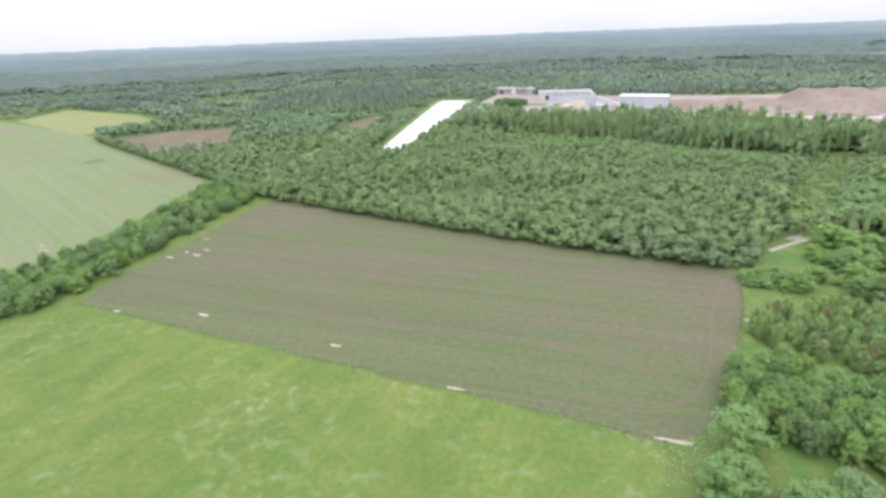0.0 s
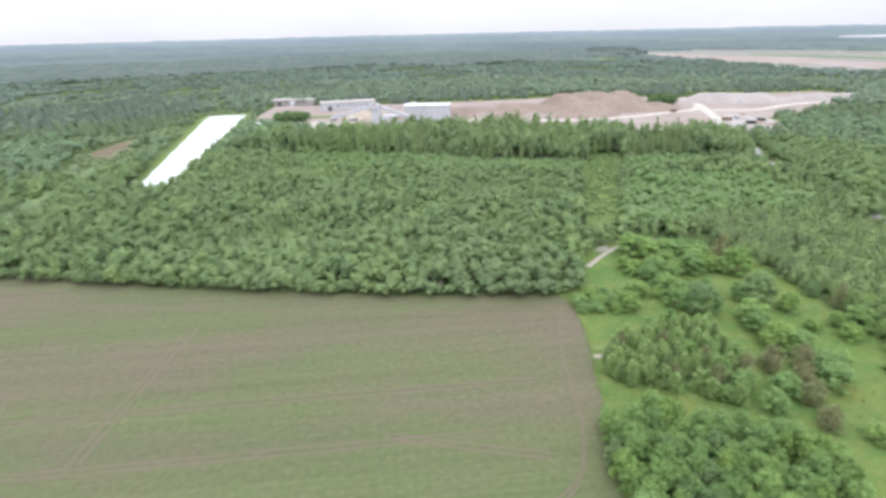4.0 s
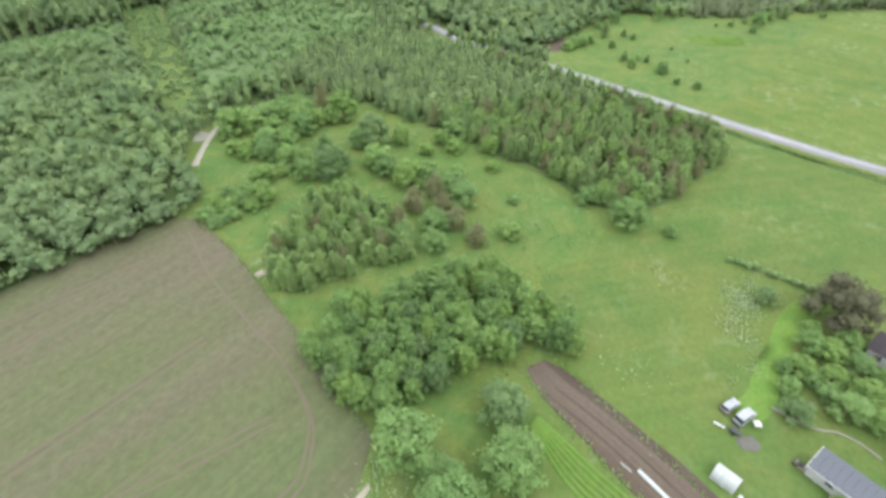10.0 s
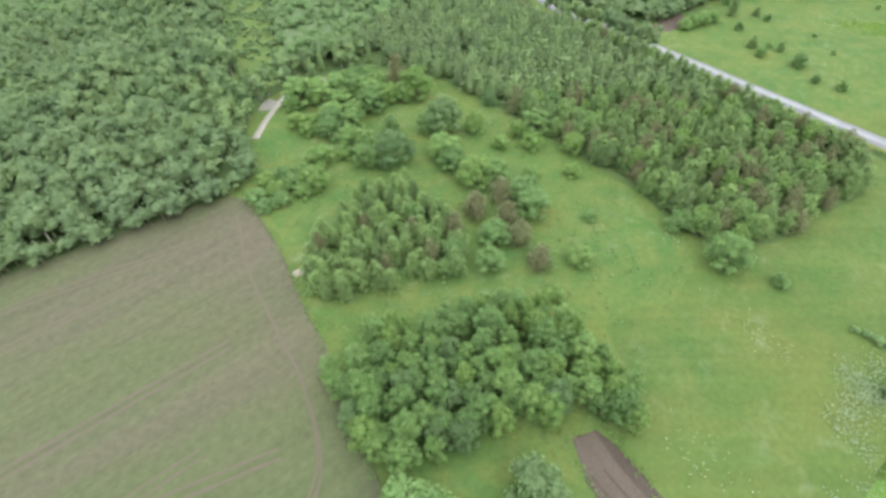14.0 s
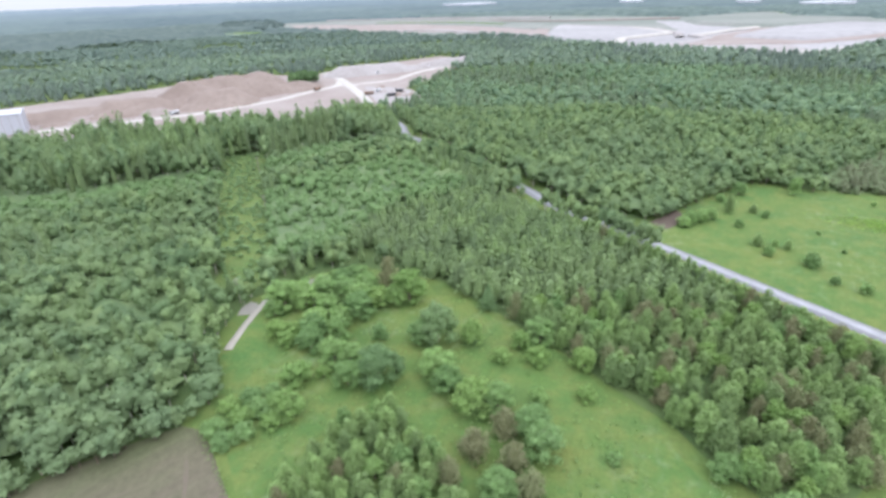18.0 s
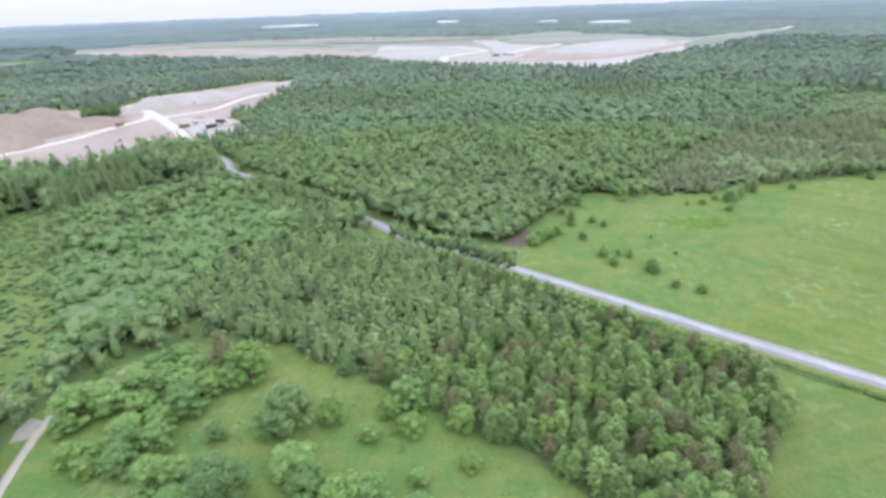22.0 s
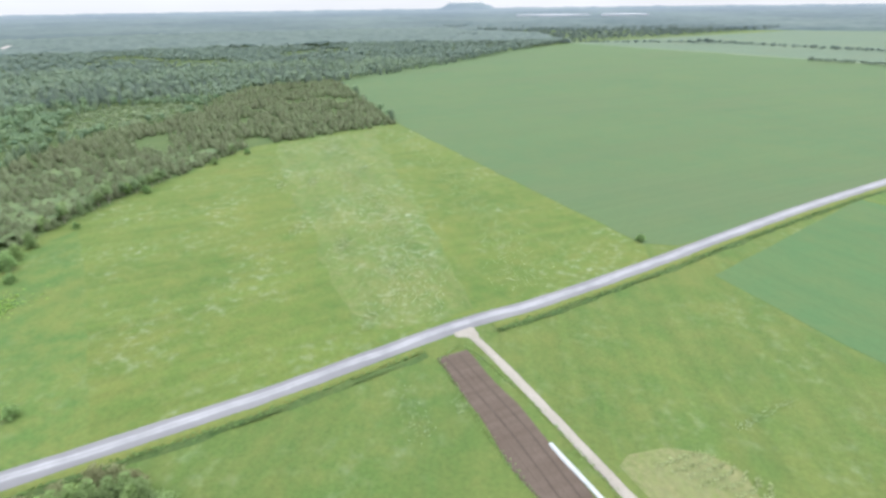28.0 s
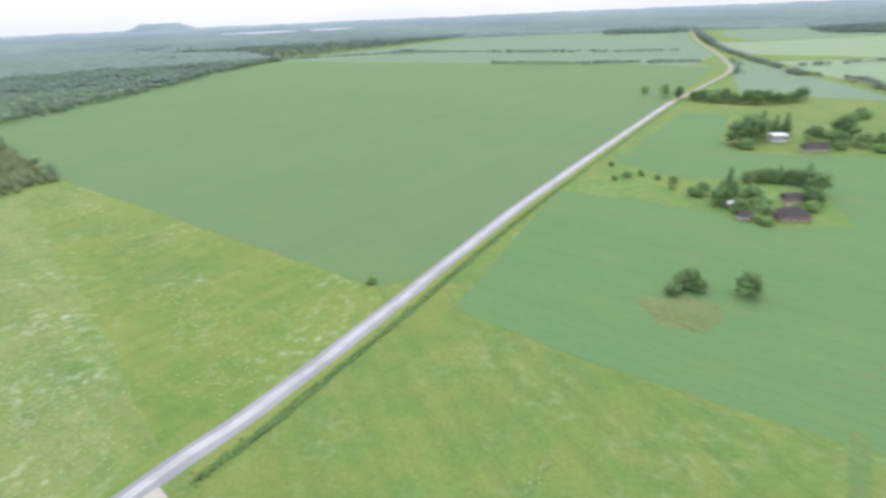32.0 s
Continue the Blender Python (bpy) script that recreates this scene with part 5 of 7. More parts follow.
for q in smooth_line([(234, 98), (244, 122), (254, 147), (270, 170), (317, 251), (331, 278), (358, 304)], 2.6):
    if any(inside(q.x, q.y, gap) for gap in ROAD_GAPS):
        continue
    qx.append(q.x + r.normal(0, 0.6))
    qy.append(q.y + r.normal(0, 0.6))
qx, qy = np.array(qx), np.array(qy)
size = r.uniform(0.85, 1.2, len(qx))
grow("roadside_trees", qx, qy, size * 0.85, size * 1.15, T_LEAF, [M_WOOD, M_BIRCH], "leafy trees crowding the road through the woods", r)

gx, gy = np.meshgrid(np.arange(-420, 520, 3.4), np.arange(-420, 520, 3.4))
gx, gy = gx + r.uniform(-1.2, 1.2, gx.shape), gy + r.uniform(-1.2, 1.2, gy.shape)
gz = (3.4 + 1.0 * r.uniform(-1, 1, gx.shape)).ravel()
ux, uy = gx.ravel(), gy.ravel()
deep = inside(ux, uy, WOODLAND) & (np.hypot(ux - EYE[0], uy - EYE[1]) < NEAR + 10) & (off_line(ux, uy, ROAD) > 7) & (off_line(ux, uy, TRACK) > 10) & (off_line(ux, uy, WOODLAND[4:38]) > 4.0)
for hole in (POND_BANK, CUT_1, CUT_2, YARD, POWER_CUT, PLANTATION):
    deep &= ~inside(ux, uy, hole)
gz = np.where(deep, np.where(inside(ux, uy, SCRUB_WOOD) | inside(ux, uy, DARK_PINES), 0.62 * gz, gz), 0.0)
idx = np.arange(gx.size).reshape(gx.shape)
q = np.stack([idx[:-1, :-1], idx[:-1, 1:], idx[1:, 1:], idx[1:, :-1]], -1).reshape(-1, 4)
q = q[deep[q].all(1)]
tagged(quads_object("undergrowth", np.stack([ux, uy, gz], -1), q, np.zeros((0, 3), int), [M_WOOD]), "dense leafy undergrowth below the crowns", "undergrowth", kind="stuff")

px, py = scatter(PLANTATION, 3.95, r)
ok = (np.hypot(px - 118, py - 62) >= 84) & (off_line(px, py, ROAD) > 5.2)
px, py = px[ok], py[ok]
size = r.uniform(0.8, 1.2, len(px))
grow("conifer_plantation", px, py, size * 1.28, size * np.where(inside(px, py, ROAD_GAPS[1]), 0.3, 0.92), T_CONE, [M_WOOD_N, M_BARK], "even young conifer plantation beside the road", r)

hq = smooth_line([(129.0, 29.5), (128.2, 26), (127.1, 22), (125.8, 17.5), (124.1, 13.2), (121, 5)], 1.3)
hx, hy = np.array([q.x for q in hq]) + r.normal(0, 0.3, len(hq)), np.array([q.y for q in hq]) + r.normal(0, 0.3, len(hq))
size = r.uniform(0.32, 0.5, len(hx))
grow("garden_hedge", hx, hy, size, size * 0.42, T_LEAF, [M_WOOD_Y, M_BARK], "low clipped hedge between farmyard and meadow", r, "hedge")

cx, cy = scatter(POWER_CUT, 3.1, r, 0.7)
size = r.uniform(0.26, 0.52, len(cx))
grow("scrub", cx, cy, size * 1.2, size * 0.4, T_LEAF, [M_WOOD_Y, M_BARK], "low scrub in the cut strip", r, "scrub")

xs, ys = woods(7.4, -560, 700, -560, 700, r)
dist = np.hypot(xs - EYE[0], ys - EYE[1])
mid = (dist >= NEAR) & (dist < 640)
xf, yf = woods(9.0, -1000, 1060, -780, 1050, r)
dist = np.hypot(xf - EYE[0], yf - EYE[1])
ok = (dist >= 640) & (dist < FAR)
xs, ys = np.r_[xs[mid], xf[ok]], np.r_[ys[mid], yf[ok]]
fit_gap = np.r_[np.full(mid.sum(), 0.84), np.ones(ok.sum())]
tallwood, pinewood = inside(xs, ys, TALL_WOOD) | inside(xs, ys, TALL_FAR), inside(xs, ys, DARK_PINES)
cone = patches(xs, ys, 0.008) + r.normal(0, 0.25, len(xs)) > 0.12
cone = np.where(inside(xs, ys, CONIFER_STAND), r.uniform(0, 1, len(xs)) < 0.9, cone)
size = r.uniform(0.75, 1.25, len(xs)) * (1 + 0.35 * patches(xs, ys, 0.012, 2.0)) * fit_gap
# scrubby clearings among the western woods and beside the far pinewood
scrub = ((xs < 30) & (ys > 560) & (patches(xs, ys, 0.0085, 9.0) + 0.5 * patches(xs, ys, 0.03, 5.0) > 0.02) & ~inside(xs, ys, CONIFER_STAND)) | inside(xs, ys, LIGHT_STRIP) | inside(xs, ys, [(-102, 452), (-64, 446), (-54, 566), (-95, 520)])
tall = size * np.where(tallwood, 1.2, np.where(pinewood, 0.5, np.where(scrub, 0.38, 0.92)))
a = scrub
grow("far_scrub", xs[a], ys[a], size[a] * 0.9, tall[a], T_LEAF_F, [M_WOOD_S], "light scrub and young growth among distant woods", r, "scrub")
belt = fit_gap < 0.9
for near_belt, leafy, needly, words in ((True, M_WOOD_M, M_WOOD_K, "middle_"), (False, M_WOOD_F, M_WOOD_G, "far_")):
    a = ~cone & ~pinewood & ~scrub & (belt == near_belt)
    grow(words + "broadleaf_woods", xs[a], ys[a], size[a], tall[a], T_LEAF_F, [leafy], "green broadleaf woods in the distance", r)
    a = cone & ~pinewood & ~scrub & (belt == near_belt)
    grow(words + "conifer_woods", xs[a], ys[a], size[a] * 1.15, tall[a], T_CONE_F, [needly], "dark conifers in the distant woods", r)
px, py = scatter(DARK_PINES, 5.4, r, 0.86)
ok = patches(px, py, 0.03, 12.0) > -0.28
px, py = px[ok], py[ok]
ok = np.hypot(px - EYE[0], py - EYE[1]) >= NEAR
px, py = px[ok], py[ok]
size = r.uniform(0.75, 1.25, len(px))
grow("far_pine_woods", px, py, size * 1.0, size * 0.5, T_CONE_F, [M_WOOD_P], "brownish pinewood in the distance", r)


xs, ys = woods(14.0, -1400, 1460, -1380, 1460, r)
dist = np.hypot(xs - EYE[0], ys - EYE[1])
ok = (dist >= FAR) & (dist < 1400)
xs, ys = xs[ok], ys[ok]
size = r.uniform(1.25, 1.8, len(xs)) * (1 + 0.3 * patches(xs, ys, 0.01, 2.0))
open_land = patches(xs, ys, 0.006, 9.0) + 0.5 * patches(xs, ys, 0.02, 5.0) > np.where(xs < 30, 0.05, 0.28)
grow("remote_woods", xs, ys, size, size * np.where(open_land, 0.25, 0.62), T_LEAF_F, [M_WOOD_T], "green woods with open scrub far off, tinted bluish for haze", r)


def canopy(name, r0, r1, a0, a1, da, dr, material, label, height=9.0, rough=5.0, rise=None, mask=True):
    """The closed roof of far woods, seen as uneven crowns."""
    ang = np.radians(np.arange(a0, a1, da))
    rad = [r0]
    while rad[-1] < r1:
        rad.append(rad[-1] + dr * rad[-1] / r0)
    rad = np.array(rad)
    rr = np.random.default_rng(int(r0))
    R, A = np.meshgrid(rad, ang, indexing="ij")
    R, A = R + rr.uniform(-0.4, 0.4, R.shape) * dr, A + rr.uniform(-0.4, 0.4, A.shape) * np.radians(da)
    X, Y = EYE[0] + R * np.sin(A), EYE[1] + R * np.cos(A)
    Z = height + rough * rr.uniform(-0.5, 0.5, R.shape) + rough * 0.8 * patches(X.ravel(), Y.ravel(), 0.006).reshape(R.shape)
    if rise:
        Z = Z + rise(R)
    k, l = R.shape
    idx = np.arange(k * l).reshape(k, l)
    q = np.stack([idx[:-1, :-1], idx[:-1, 1:], idx[1:, 1:], idx[1:, :-1]], -1).reshape(-1, 4)
    cxm, cym = X[:-1, :-1].ravel(), Y[:-1, :-1].ravel()
    if not mask:
        Z[0] = -1.0
    if mask:
        keep = inside(cxm, cym, WOODLAND)
        for hole in (PIT, YARD, FAR_MEADOW):
            keep &= ~inside(cxm, cym, hole)
        edge = np.zeros(k * l, bool)
        edge[q[~keep].ravel()] = True
        Z = np.where(edge.reshape(k, l), 0.0, Z)
        q = q[keep]
    ob = quads_object(name, np.stack([X, Y, Z], -1).reshape(-1, 3), q, np.zeros((0, 3), int), [material])
    return tagged(ob, label, "woodland", kind="stuff")


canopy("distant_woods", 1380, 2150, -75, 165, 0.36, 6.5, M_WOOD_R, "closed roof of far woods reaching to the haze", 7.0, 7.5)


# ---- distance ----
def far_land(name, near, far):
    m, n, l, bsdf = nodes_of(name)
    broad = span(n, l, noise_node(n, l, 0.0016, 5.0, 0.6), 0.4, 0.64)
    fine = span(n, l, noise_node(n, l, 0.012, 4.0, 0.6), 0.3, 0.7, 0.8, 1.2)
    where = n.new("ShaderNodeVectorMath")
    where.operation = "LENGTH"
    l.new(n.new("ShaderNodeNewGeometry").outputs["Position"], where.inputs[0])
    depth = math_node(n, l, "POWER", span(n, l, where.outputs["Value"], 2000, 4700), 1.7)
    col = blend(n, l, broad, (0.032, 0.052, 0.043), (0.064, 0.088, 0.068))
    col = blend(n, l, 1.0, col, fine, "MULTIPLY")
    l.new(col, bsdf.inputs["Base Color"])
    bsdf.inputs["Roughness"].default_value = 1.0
    # haze is painted in as a bluish glow that grows with distance
    haze_glow = blend(n, l, depth, near, far)
    l.new(haze_glow, bsdf.inputs["Emission Color"])
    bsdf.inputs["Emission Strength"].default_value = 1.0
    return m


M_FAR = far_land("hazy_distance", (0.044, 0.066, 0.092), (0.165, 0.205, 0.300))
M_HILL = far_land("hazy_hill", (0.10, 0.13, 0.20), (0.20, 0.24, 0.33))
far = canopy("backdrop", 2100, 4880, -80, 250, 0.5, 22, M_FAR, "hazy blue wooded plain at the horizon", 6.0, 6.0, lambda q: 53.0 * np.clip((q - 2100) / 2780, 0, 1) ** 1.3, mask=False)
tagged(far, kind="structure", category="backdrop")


# ---- the works ----
def heap(name, crest, top, slope, material, label, category="spoil heap", cell=4.0, seed=1, flat=5.0, gullies=1.0):
    """A tipped heap: a crest line with sloping sides, furrowed down the slope."""
    p = np.array(crest, float)
    pad = top / slope * 1.2 + flat + 1
    gx, gy = np.meshgrid(np.arange(p[:, 0].min() - pad, p[:, 0].max() + pad, cell), np.arange(p[:, 1].min() - pad, p[:, 1].max() + pad, cell))
    d = off_line(gx, gy, [tuple(q) for q in crest])
    broad, fold, fine = (np.array([noise.noise((u * f / flat, v * f / flat, seed + f)) for u, v in zip(gx.ravel(), gy.ravel())]).reshape(gx.shape) for f in (0.25, 0.62, 1.6))
    side = np.clip((d - flat * 0.5) / (top / slope), 0, 1)
    ridge = 1 - 2 * np.abs(fold)
    z = np.minimum(top, (top - slope * (d - flat)) * (1 + 0.28 * broad)) + gullies * flat * (0.22 * broad + 0.10 * fine + 0.34 * (ridge - 0.5) * side)
    z = np.where(z < 0.04 * top, -0.4, z)
    k, l = gx.shape
    idx = np.arange(k * l).reshape(k, l)
    q = np.stack([idx[:-1, :-1], idx[:-1, 1:], idx[1:, 1:], idx[1:, :-1]], -1).reshape(-1, 4)
    keep = (z.ravel()[q] > 0).any(1)
    ob = quads_object(name, np.stack([gx, gy, z], -1).reshape(-1, 3), q[keep], np.zeros((0, 3), int), [material])
    return tagged(ob, label, category)


heap("spoil_heap", [(352, 528), (385, 522), (428, 512)], 19, 0.62, M_SPOIL, "tall reddish-brown heap of tipped spoil", cell=2.0, seed=2, flat=4.0)
heap("spoil_heap", [(350, 500), (372, 490)], 12.5, 0.55, M_SPOIL, "reddish-brown cone tipped before the tall heap", cell=2.0, seed=3, flat=3.0)
heap("spoil_heap", [(430, 496), (458, 486)], 7, 0.4, M_SPOIL, "low reddish-brown shoulder of the spoil heap", cell=2.0, seed=8, flat=4.0)
heap("spoil_heap", [(300, 548), (330, 532), (352, 528)], 10, 0.4, M_SPOIL, "reddish ramp of tipped sand", cell=2.0, seed=4, flat=4.0)
heap("spoil_heap", [(232, 596), (262, 580), (300, 560)], 6, 0.3, M_SPOIL, "low reddish bank of tipped sand", cell=2.5, seed=5, flat=4.0)
heap("gravel_heap", [(544, 508), (566, 494), (596, 474)], 9, 0.42, M_LIME, "broad grey heap of crushed limestone", cell=2.0, seed=6, flat=4.0)
heap("gravel_heap", [(640, 452), (668, 442), (696, 434)], 6.5, 0.4, M_LIME, "low grey heap of crushed limestone", cell=2.0, seed=7, flat=4.0)
heap("gravel_heap", [(606, 462), (616, 458)], 4.5, 0.45, M_LIME, "small pale heap of crushed limestone", cell=1.5, seed=9, flat=2.5)
HAUL = ((-5, -0.05), (-4, 0.3), (4, 0.3), (5, -0.05))
ribbon("haul_road", [(232, 536), (302, 490), (329, 475), (393, 460), (440, 462), (480, 462), (506, 480)], HAUL, M_HAUL, "pale haul road across the works yard", "road", 6, 1.0)
ribbon("haul_road_east", [(478, 452), (500, 446), (534, 428), (600, 436), (700, 424)], HAUL, M_HAUL, "pale haul road to the gravel heaps", "road", 6, 1.0)
ribbon("yard_road", [(386, 340), (412, 366), (439, 394), (482, 446), (520, 494), (548, 540)], ((-4.8, 0.0), (-4, 0.5), (4, 0.5), (4.8, 0.0)), M_HAUL, "wide pale road crossing the works yard", "road", 6, 0.8)
zone("gravel_yard", [(414, 356), (438, 341), (472, 356), (492, 388), (486, 430), (458, 404)], 0.35, M_LIME, "pale gravel loading yard", "yard", 6, 2.0)
zone("yard_lawn", [(100, 632), (118, 622), (140, 620), (136, 636), (108, 645)], 0.3, M_SCRUB, "patch of grass in the works yard", "lawn", 6, 1.0)


yard_rng = random.Random(12)
for i in range(14):
    hx, hy = 436 + 50 * yard_rng.random(), 352 + 60 * yard_rng.random()
    if inside(hx, hy, [(420, 356), (438, 345), (470, 358), (488, 388), (484, 424), (460, 404)]):
        heap("stone_heap", [(hx, hy), (hx + yard_rng.uniform(2, 6), hy + yard_rng.uniform(-3, 3))], yard_rng.uniform(1.5, 3.2), 0.7, (M_LIME, M_SPOIL, M_SAND)[i % 3], "small heap of sorted stone in the loading yard", "stone heap", 1.0, 40 + i, 1.2)
for i in range(9):
    hx, hy = 240 + 150 * yard_rng.random(), 0
    hy = 560 - 0.55 * (hx - 240) + yard_rng.uniform(-14, 10)
    heap("sand_mound", [(hx, hy), (hx + yard_rng.uniform(4, 12), hy - yard_rng.uniform(1, 5))], yard_rng.uniform(2.0, 4.5), 0.5, (M_SPOIL, M_SAND)[i % 2], "low mound of reddish sand in the works yard", "sand mound", 1.5, 60 + i, 2.0)


def hall(x, y, turn, length, depth, high, roof_rise, wall, roof, label, bays, windows=0):
    """A works hall: clad walls with ribs, a shallow roof with overhang, doors and window bands."""
    ob = thing("works_hall", pose(x, y, 0.1, 0, 0, turn), label, "industrial building")
    part("wall", prism([(0, 0), (length, 0), (length, high), (0, high)], depth), wall, ob)
    rf = prism([(-0.6, high), (depth + 0.6, high), (depth + 0.6, high + 0.3), (depth / 2, high + roof_rise + 0.3), (-0.6, high + 0.3)], length + 1.2)
    bmesh.ops.transform(rf, matrix=Matrix.Rotation(radians(90), 4, "Z") @ Matrix.Translation((0, -length - 0.6, 0)), verts=rf.verts)
    part("roof", rf, roof, ob)
    for i in range(bays):
        px = length * (i + 0.5) / bays
        part("cladding_rib", boxed(px - 0.15, -0.12, 0.2, px + 0.15, 0.02, high - 0.2), M_SHED_D, ob)
    part("door", boxed(length * 0.12, -0.1, 0.0, length * 0.12 + 4.5, 0.05, 5.0, bevel=0.05), M_DARK, ob, "dark roller door")
    for i in range(windows):
        px = length * (0.3 + 0.6 * i / windows)
        part("window", boxed(px, -0.08, high * 0.6, px + 2.2, 0.05, high * 0.6 + 1.2, bevel=0.03), M_GLASS, ob)
    return ob


hall(187, 562, -27.5, 46, 24, 14.0, 1.2, M_SHED, M_SHED, "large pale blue-grey works hall", 9)
hall(126, 679, -9, 64, 22, 8.5, 1.6, M_SHED, M_SHED_D, "long pale works shed with a low roof", 12, 6)
hall(82, 762, -28, 52, 20, 7.0, 1.2, M_SHED_D, M_SHED_D, "long dusty grey storage shed", 8, 4)
tower = thing("screening_tower", pose(150, 556, 0.1, 0, 0, -27), "tall pale screening tower with conveyor galleries", "industrial tower")
part("shaft", boxed(0, 0, 0, 9, 9, 14, bevel=0.2), M_SHED, tower)
part("head_house", boxed(-1, -1, 14, 8, 10, 18, bevel=0.2), M_SHED, tower)
part("roof", prism([(-1.6, 18), (8.6, 18), (3.5, 19.6)], 11), M_SHED_D, tower)
for gx, gz, ln in ((9, 14, 30), (-40, 5, 41)):
    bm = boxed(0, 3, 0, ln, 6, 3, bevel=0.1)
    ang = math.atan2(-10 if gx > 0 else 10, ln)
    bmesh.ops.transform(bm, matrix=Matrix.Translation((gx, 0, gz)) @ Matrix.Rotation(-ang, 4, "Y"), verts=bm.verts)
    part("conveyor_gallery", bm, M_SHED, tower)
for gx in (-30, -16, 22, 34):
    part("trestle", boxed(gx, 3.6, 0, gx + 1, 5.4, 6 if gx > 0 else 8 + gx * 0.06), M_SHED_D, tower)
part("annex", boxed(11, -2, 0, 26, 10, 8, bevel=0.2), M_SHED, tower)


def lorry(x, y, turn, label, paint):
    ob = thing("lorry", pose(x, y, 0.3, 0, 0, turn), label, "lorry", "vehicles of the works")
    part("cab", boxed(0, -1.25, 0.7, 2.2, 1.25, 3.2, bevel=0.15), paint, ob)
    part("windscreen", boxed(-0.03, -1.05, 1.9, 0.05, 1.05, 2.8), M_GLASS, ob)
    part("tipper_body", boxed(2.5, -1.25, 1.1, 8.5, 1.25, 3.0, bevel=0.08), paint, ob)
    part("chassis", boxed(0.2, -0.5, 0.5, 8.4, 0.5, 1.1), M_DARK, ob)
    for wx in (1.1, 5.6, 7.2):
        for wy in (-1.2, 0.9):
            bm = bmesh.new()
            bmesh.ops.create_cone(bm, cap_ends=True, segments=14, radius1=0.5, radius2=0.5, depth=0.3, matrix=Matrix.Translation((wx, wy + 0.15, 0.5)) @ Matrix.Rotation(radians(90), 4, "X"))
            part("wheel", bm, M_DARK, ob)
    return ob


for x, y, r0, h0 in ((66, 608, 4.6, 9.0), (72, 606, 4.8, 10.0), (79, 605, 5.0, 11.0), (86, 606, 5.0, 11.0), (92, 608, 4.6, 10.0), (68, 617, 4.8, 10.0), (76, 615, 5.0, 11.5), (84, 616, 5.0, 11.0), (92, 617, 4.8, 10.5), (98, 624, 4.4, 9.0), (70, 628, 4.6, 10.0), (80, 628, 5.0, 11.0), (90, 628, 4.8, 10.0)):
    plant("oak", x, y, r0, h0, "dark leafy tree of the wooded corner at the works", "trees of the works")
for n, (x, y, high, mat, words) in enumerate(((82, 582, 3.4, M_HAUL, "white"), (94, 574, 4.0, M_HAUL, "white"), (106, 566, 3.6, M_HAUL, "white"), (116, 575, 3.0, M_LIME, "grey"), (100, 590, 3.0, M_LIME, "grey"), (150, 603, 8.0, M_TRACK, "ochre"), (162, 597, 9.5, M_TRACK, "ochre"))):
    heap("gravel_cone", [(x, y), (x + 5, y - 3)], high, 0.6, mat, words + " cone of crushed stone beside the screening tower", "gravel heap", 1.5, 80 + n, 1.6)


M_ORANGE = plain("orange_paint", (0.19, 0.11, 0.07), (0.16, 0.10, 0.07), 0.5)
lorry(446, 460, 10, "brown tipper lorry on the haul road", M_ORANGE)
lorry(312, 492, 10, "white tipper lorry on the spoil bank", M_WHITE)
lorry(446, 372, -30, "dark lorry in the gravel loading yard", M_DARK)
lorry(462, 396, 20, "white tipper lorry in the gravel loading yard", M_WHITE)
lorry(560, 470, 60, "white tipper lorry beside the gravel heap", M_WHITE)
lorry(630, 446, 60, "pale tipper lorry beside the gravel heap", M_SHED)
lorry(470, 372, 80, "dark lorry in the gravel loading yard", M_DARK)
lorry(452, 392, 130, "brown tipper lorry in the gravel loading yard", M_ORANGE)
lorry(118, 600, 10, "white tipper lorry near the works halls", M_WHITE)
lorry(136, 592, -20, "white tipper lorry near the works halls", M_WHITE)
for x, y, r0, h0 in ((46, 590, 3.6, 5.5), (230, 646, 3.6, 6.0), (104, 748, 3.4, 5.0)):
    tank = thing("storage_tank", pose(x, y, 0.1), "white cylindrical storage tank at the works", "tank", "tanks of the works")
    bm = bmesh.new()
    bmesh.ops.create_cone(bm, cap_ends=True, segments=24, radius1=r0, radius2=r0, depth=h0, matrix=Matrix.Translation((0, 0, h0 / 2)))
    part("shell", bm, M_WHITE, tank)
    bm = bmesh.new()
    bmesh.ops.create_cone(bm, cap_ends=True, segments=24, radius1=r0 * 1.02, radius2=0.3, depth=0.9, matrix=Matrix.Translation((0, 0, h0 + 0.45)))
    part("lid", bm, M_WHITE, tank)
    part("ladder", boxed(r0, -0.25, 0, r0 + 0.1, 0.25, h0), M_SHED_D, tank)


# ---- quarry walls and far spots ----
def terrace(pts, top, material, label):
    """A flat step of the quarry with steep cut faces."""
    return zone("quarry_terrace", pts, top, material, label, "quarry", 22, 7)


PALE_STEP, GREEN_STEP = "flat pale step of cut rock in the quarry", "overgrown grey-green step of the old quarry"
terrace([(1074, 467), (1110, 572), (1177, 793), (1115, 918), (1197, 1267), (1362, 1437), (1399, 1222), (1437, 1006), (1350, 726), (1252, 534)], 1.6, M_SAND, "long sandy pink step of the quarry")
terrace([(1240, 560), (1330, 720), (1420, 1000), (1385, 1200), (1440, 1420), (1560, 1300), (1560, 900), (1440, 610)], 3.2, M_PITG, GREEN_STEP)
terrace([(1111, 480), (1371, 551), (1300, 370), (1183, 273), (1146, 289), (1010, 330), (972, 360)], 3.0, M_PIT, PALE_STEP)
terrace([(957, 198), (1130, 178), (1306, 122), (1463, -6), (1400, -102), (1262, -106), (1101, -25), (1006, 56)], 2.6, M_SAND, "broad pale pinkish floor of the quarry")
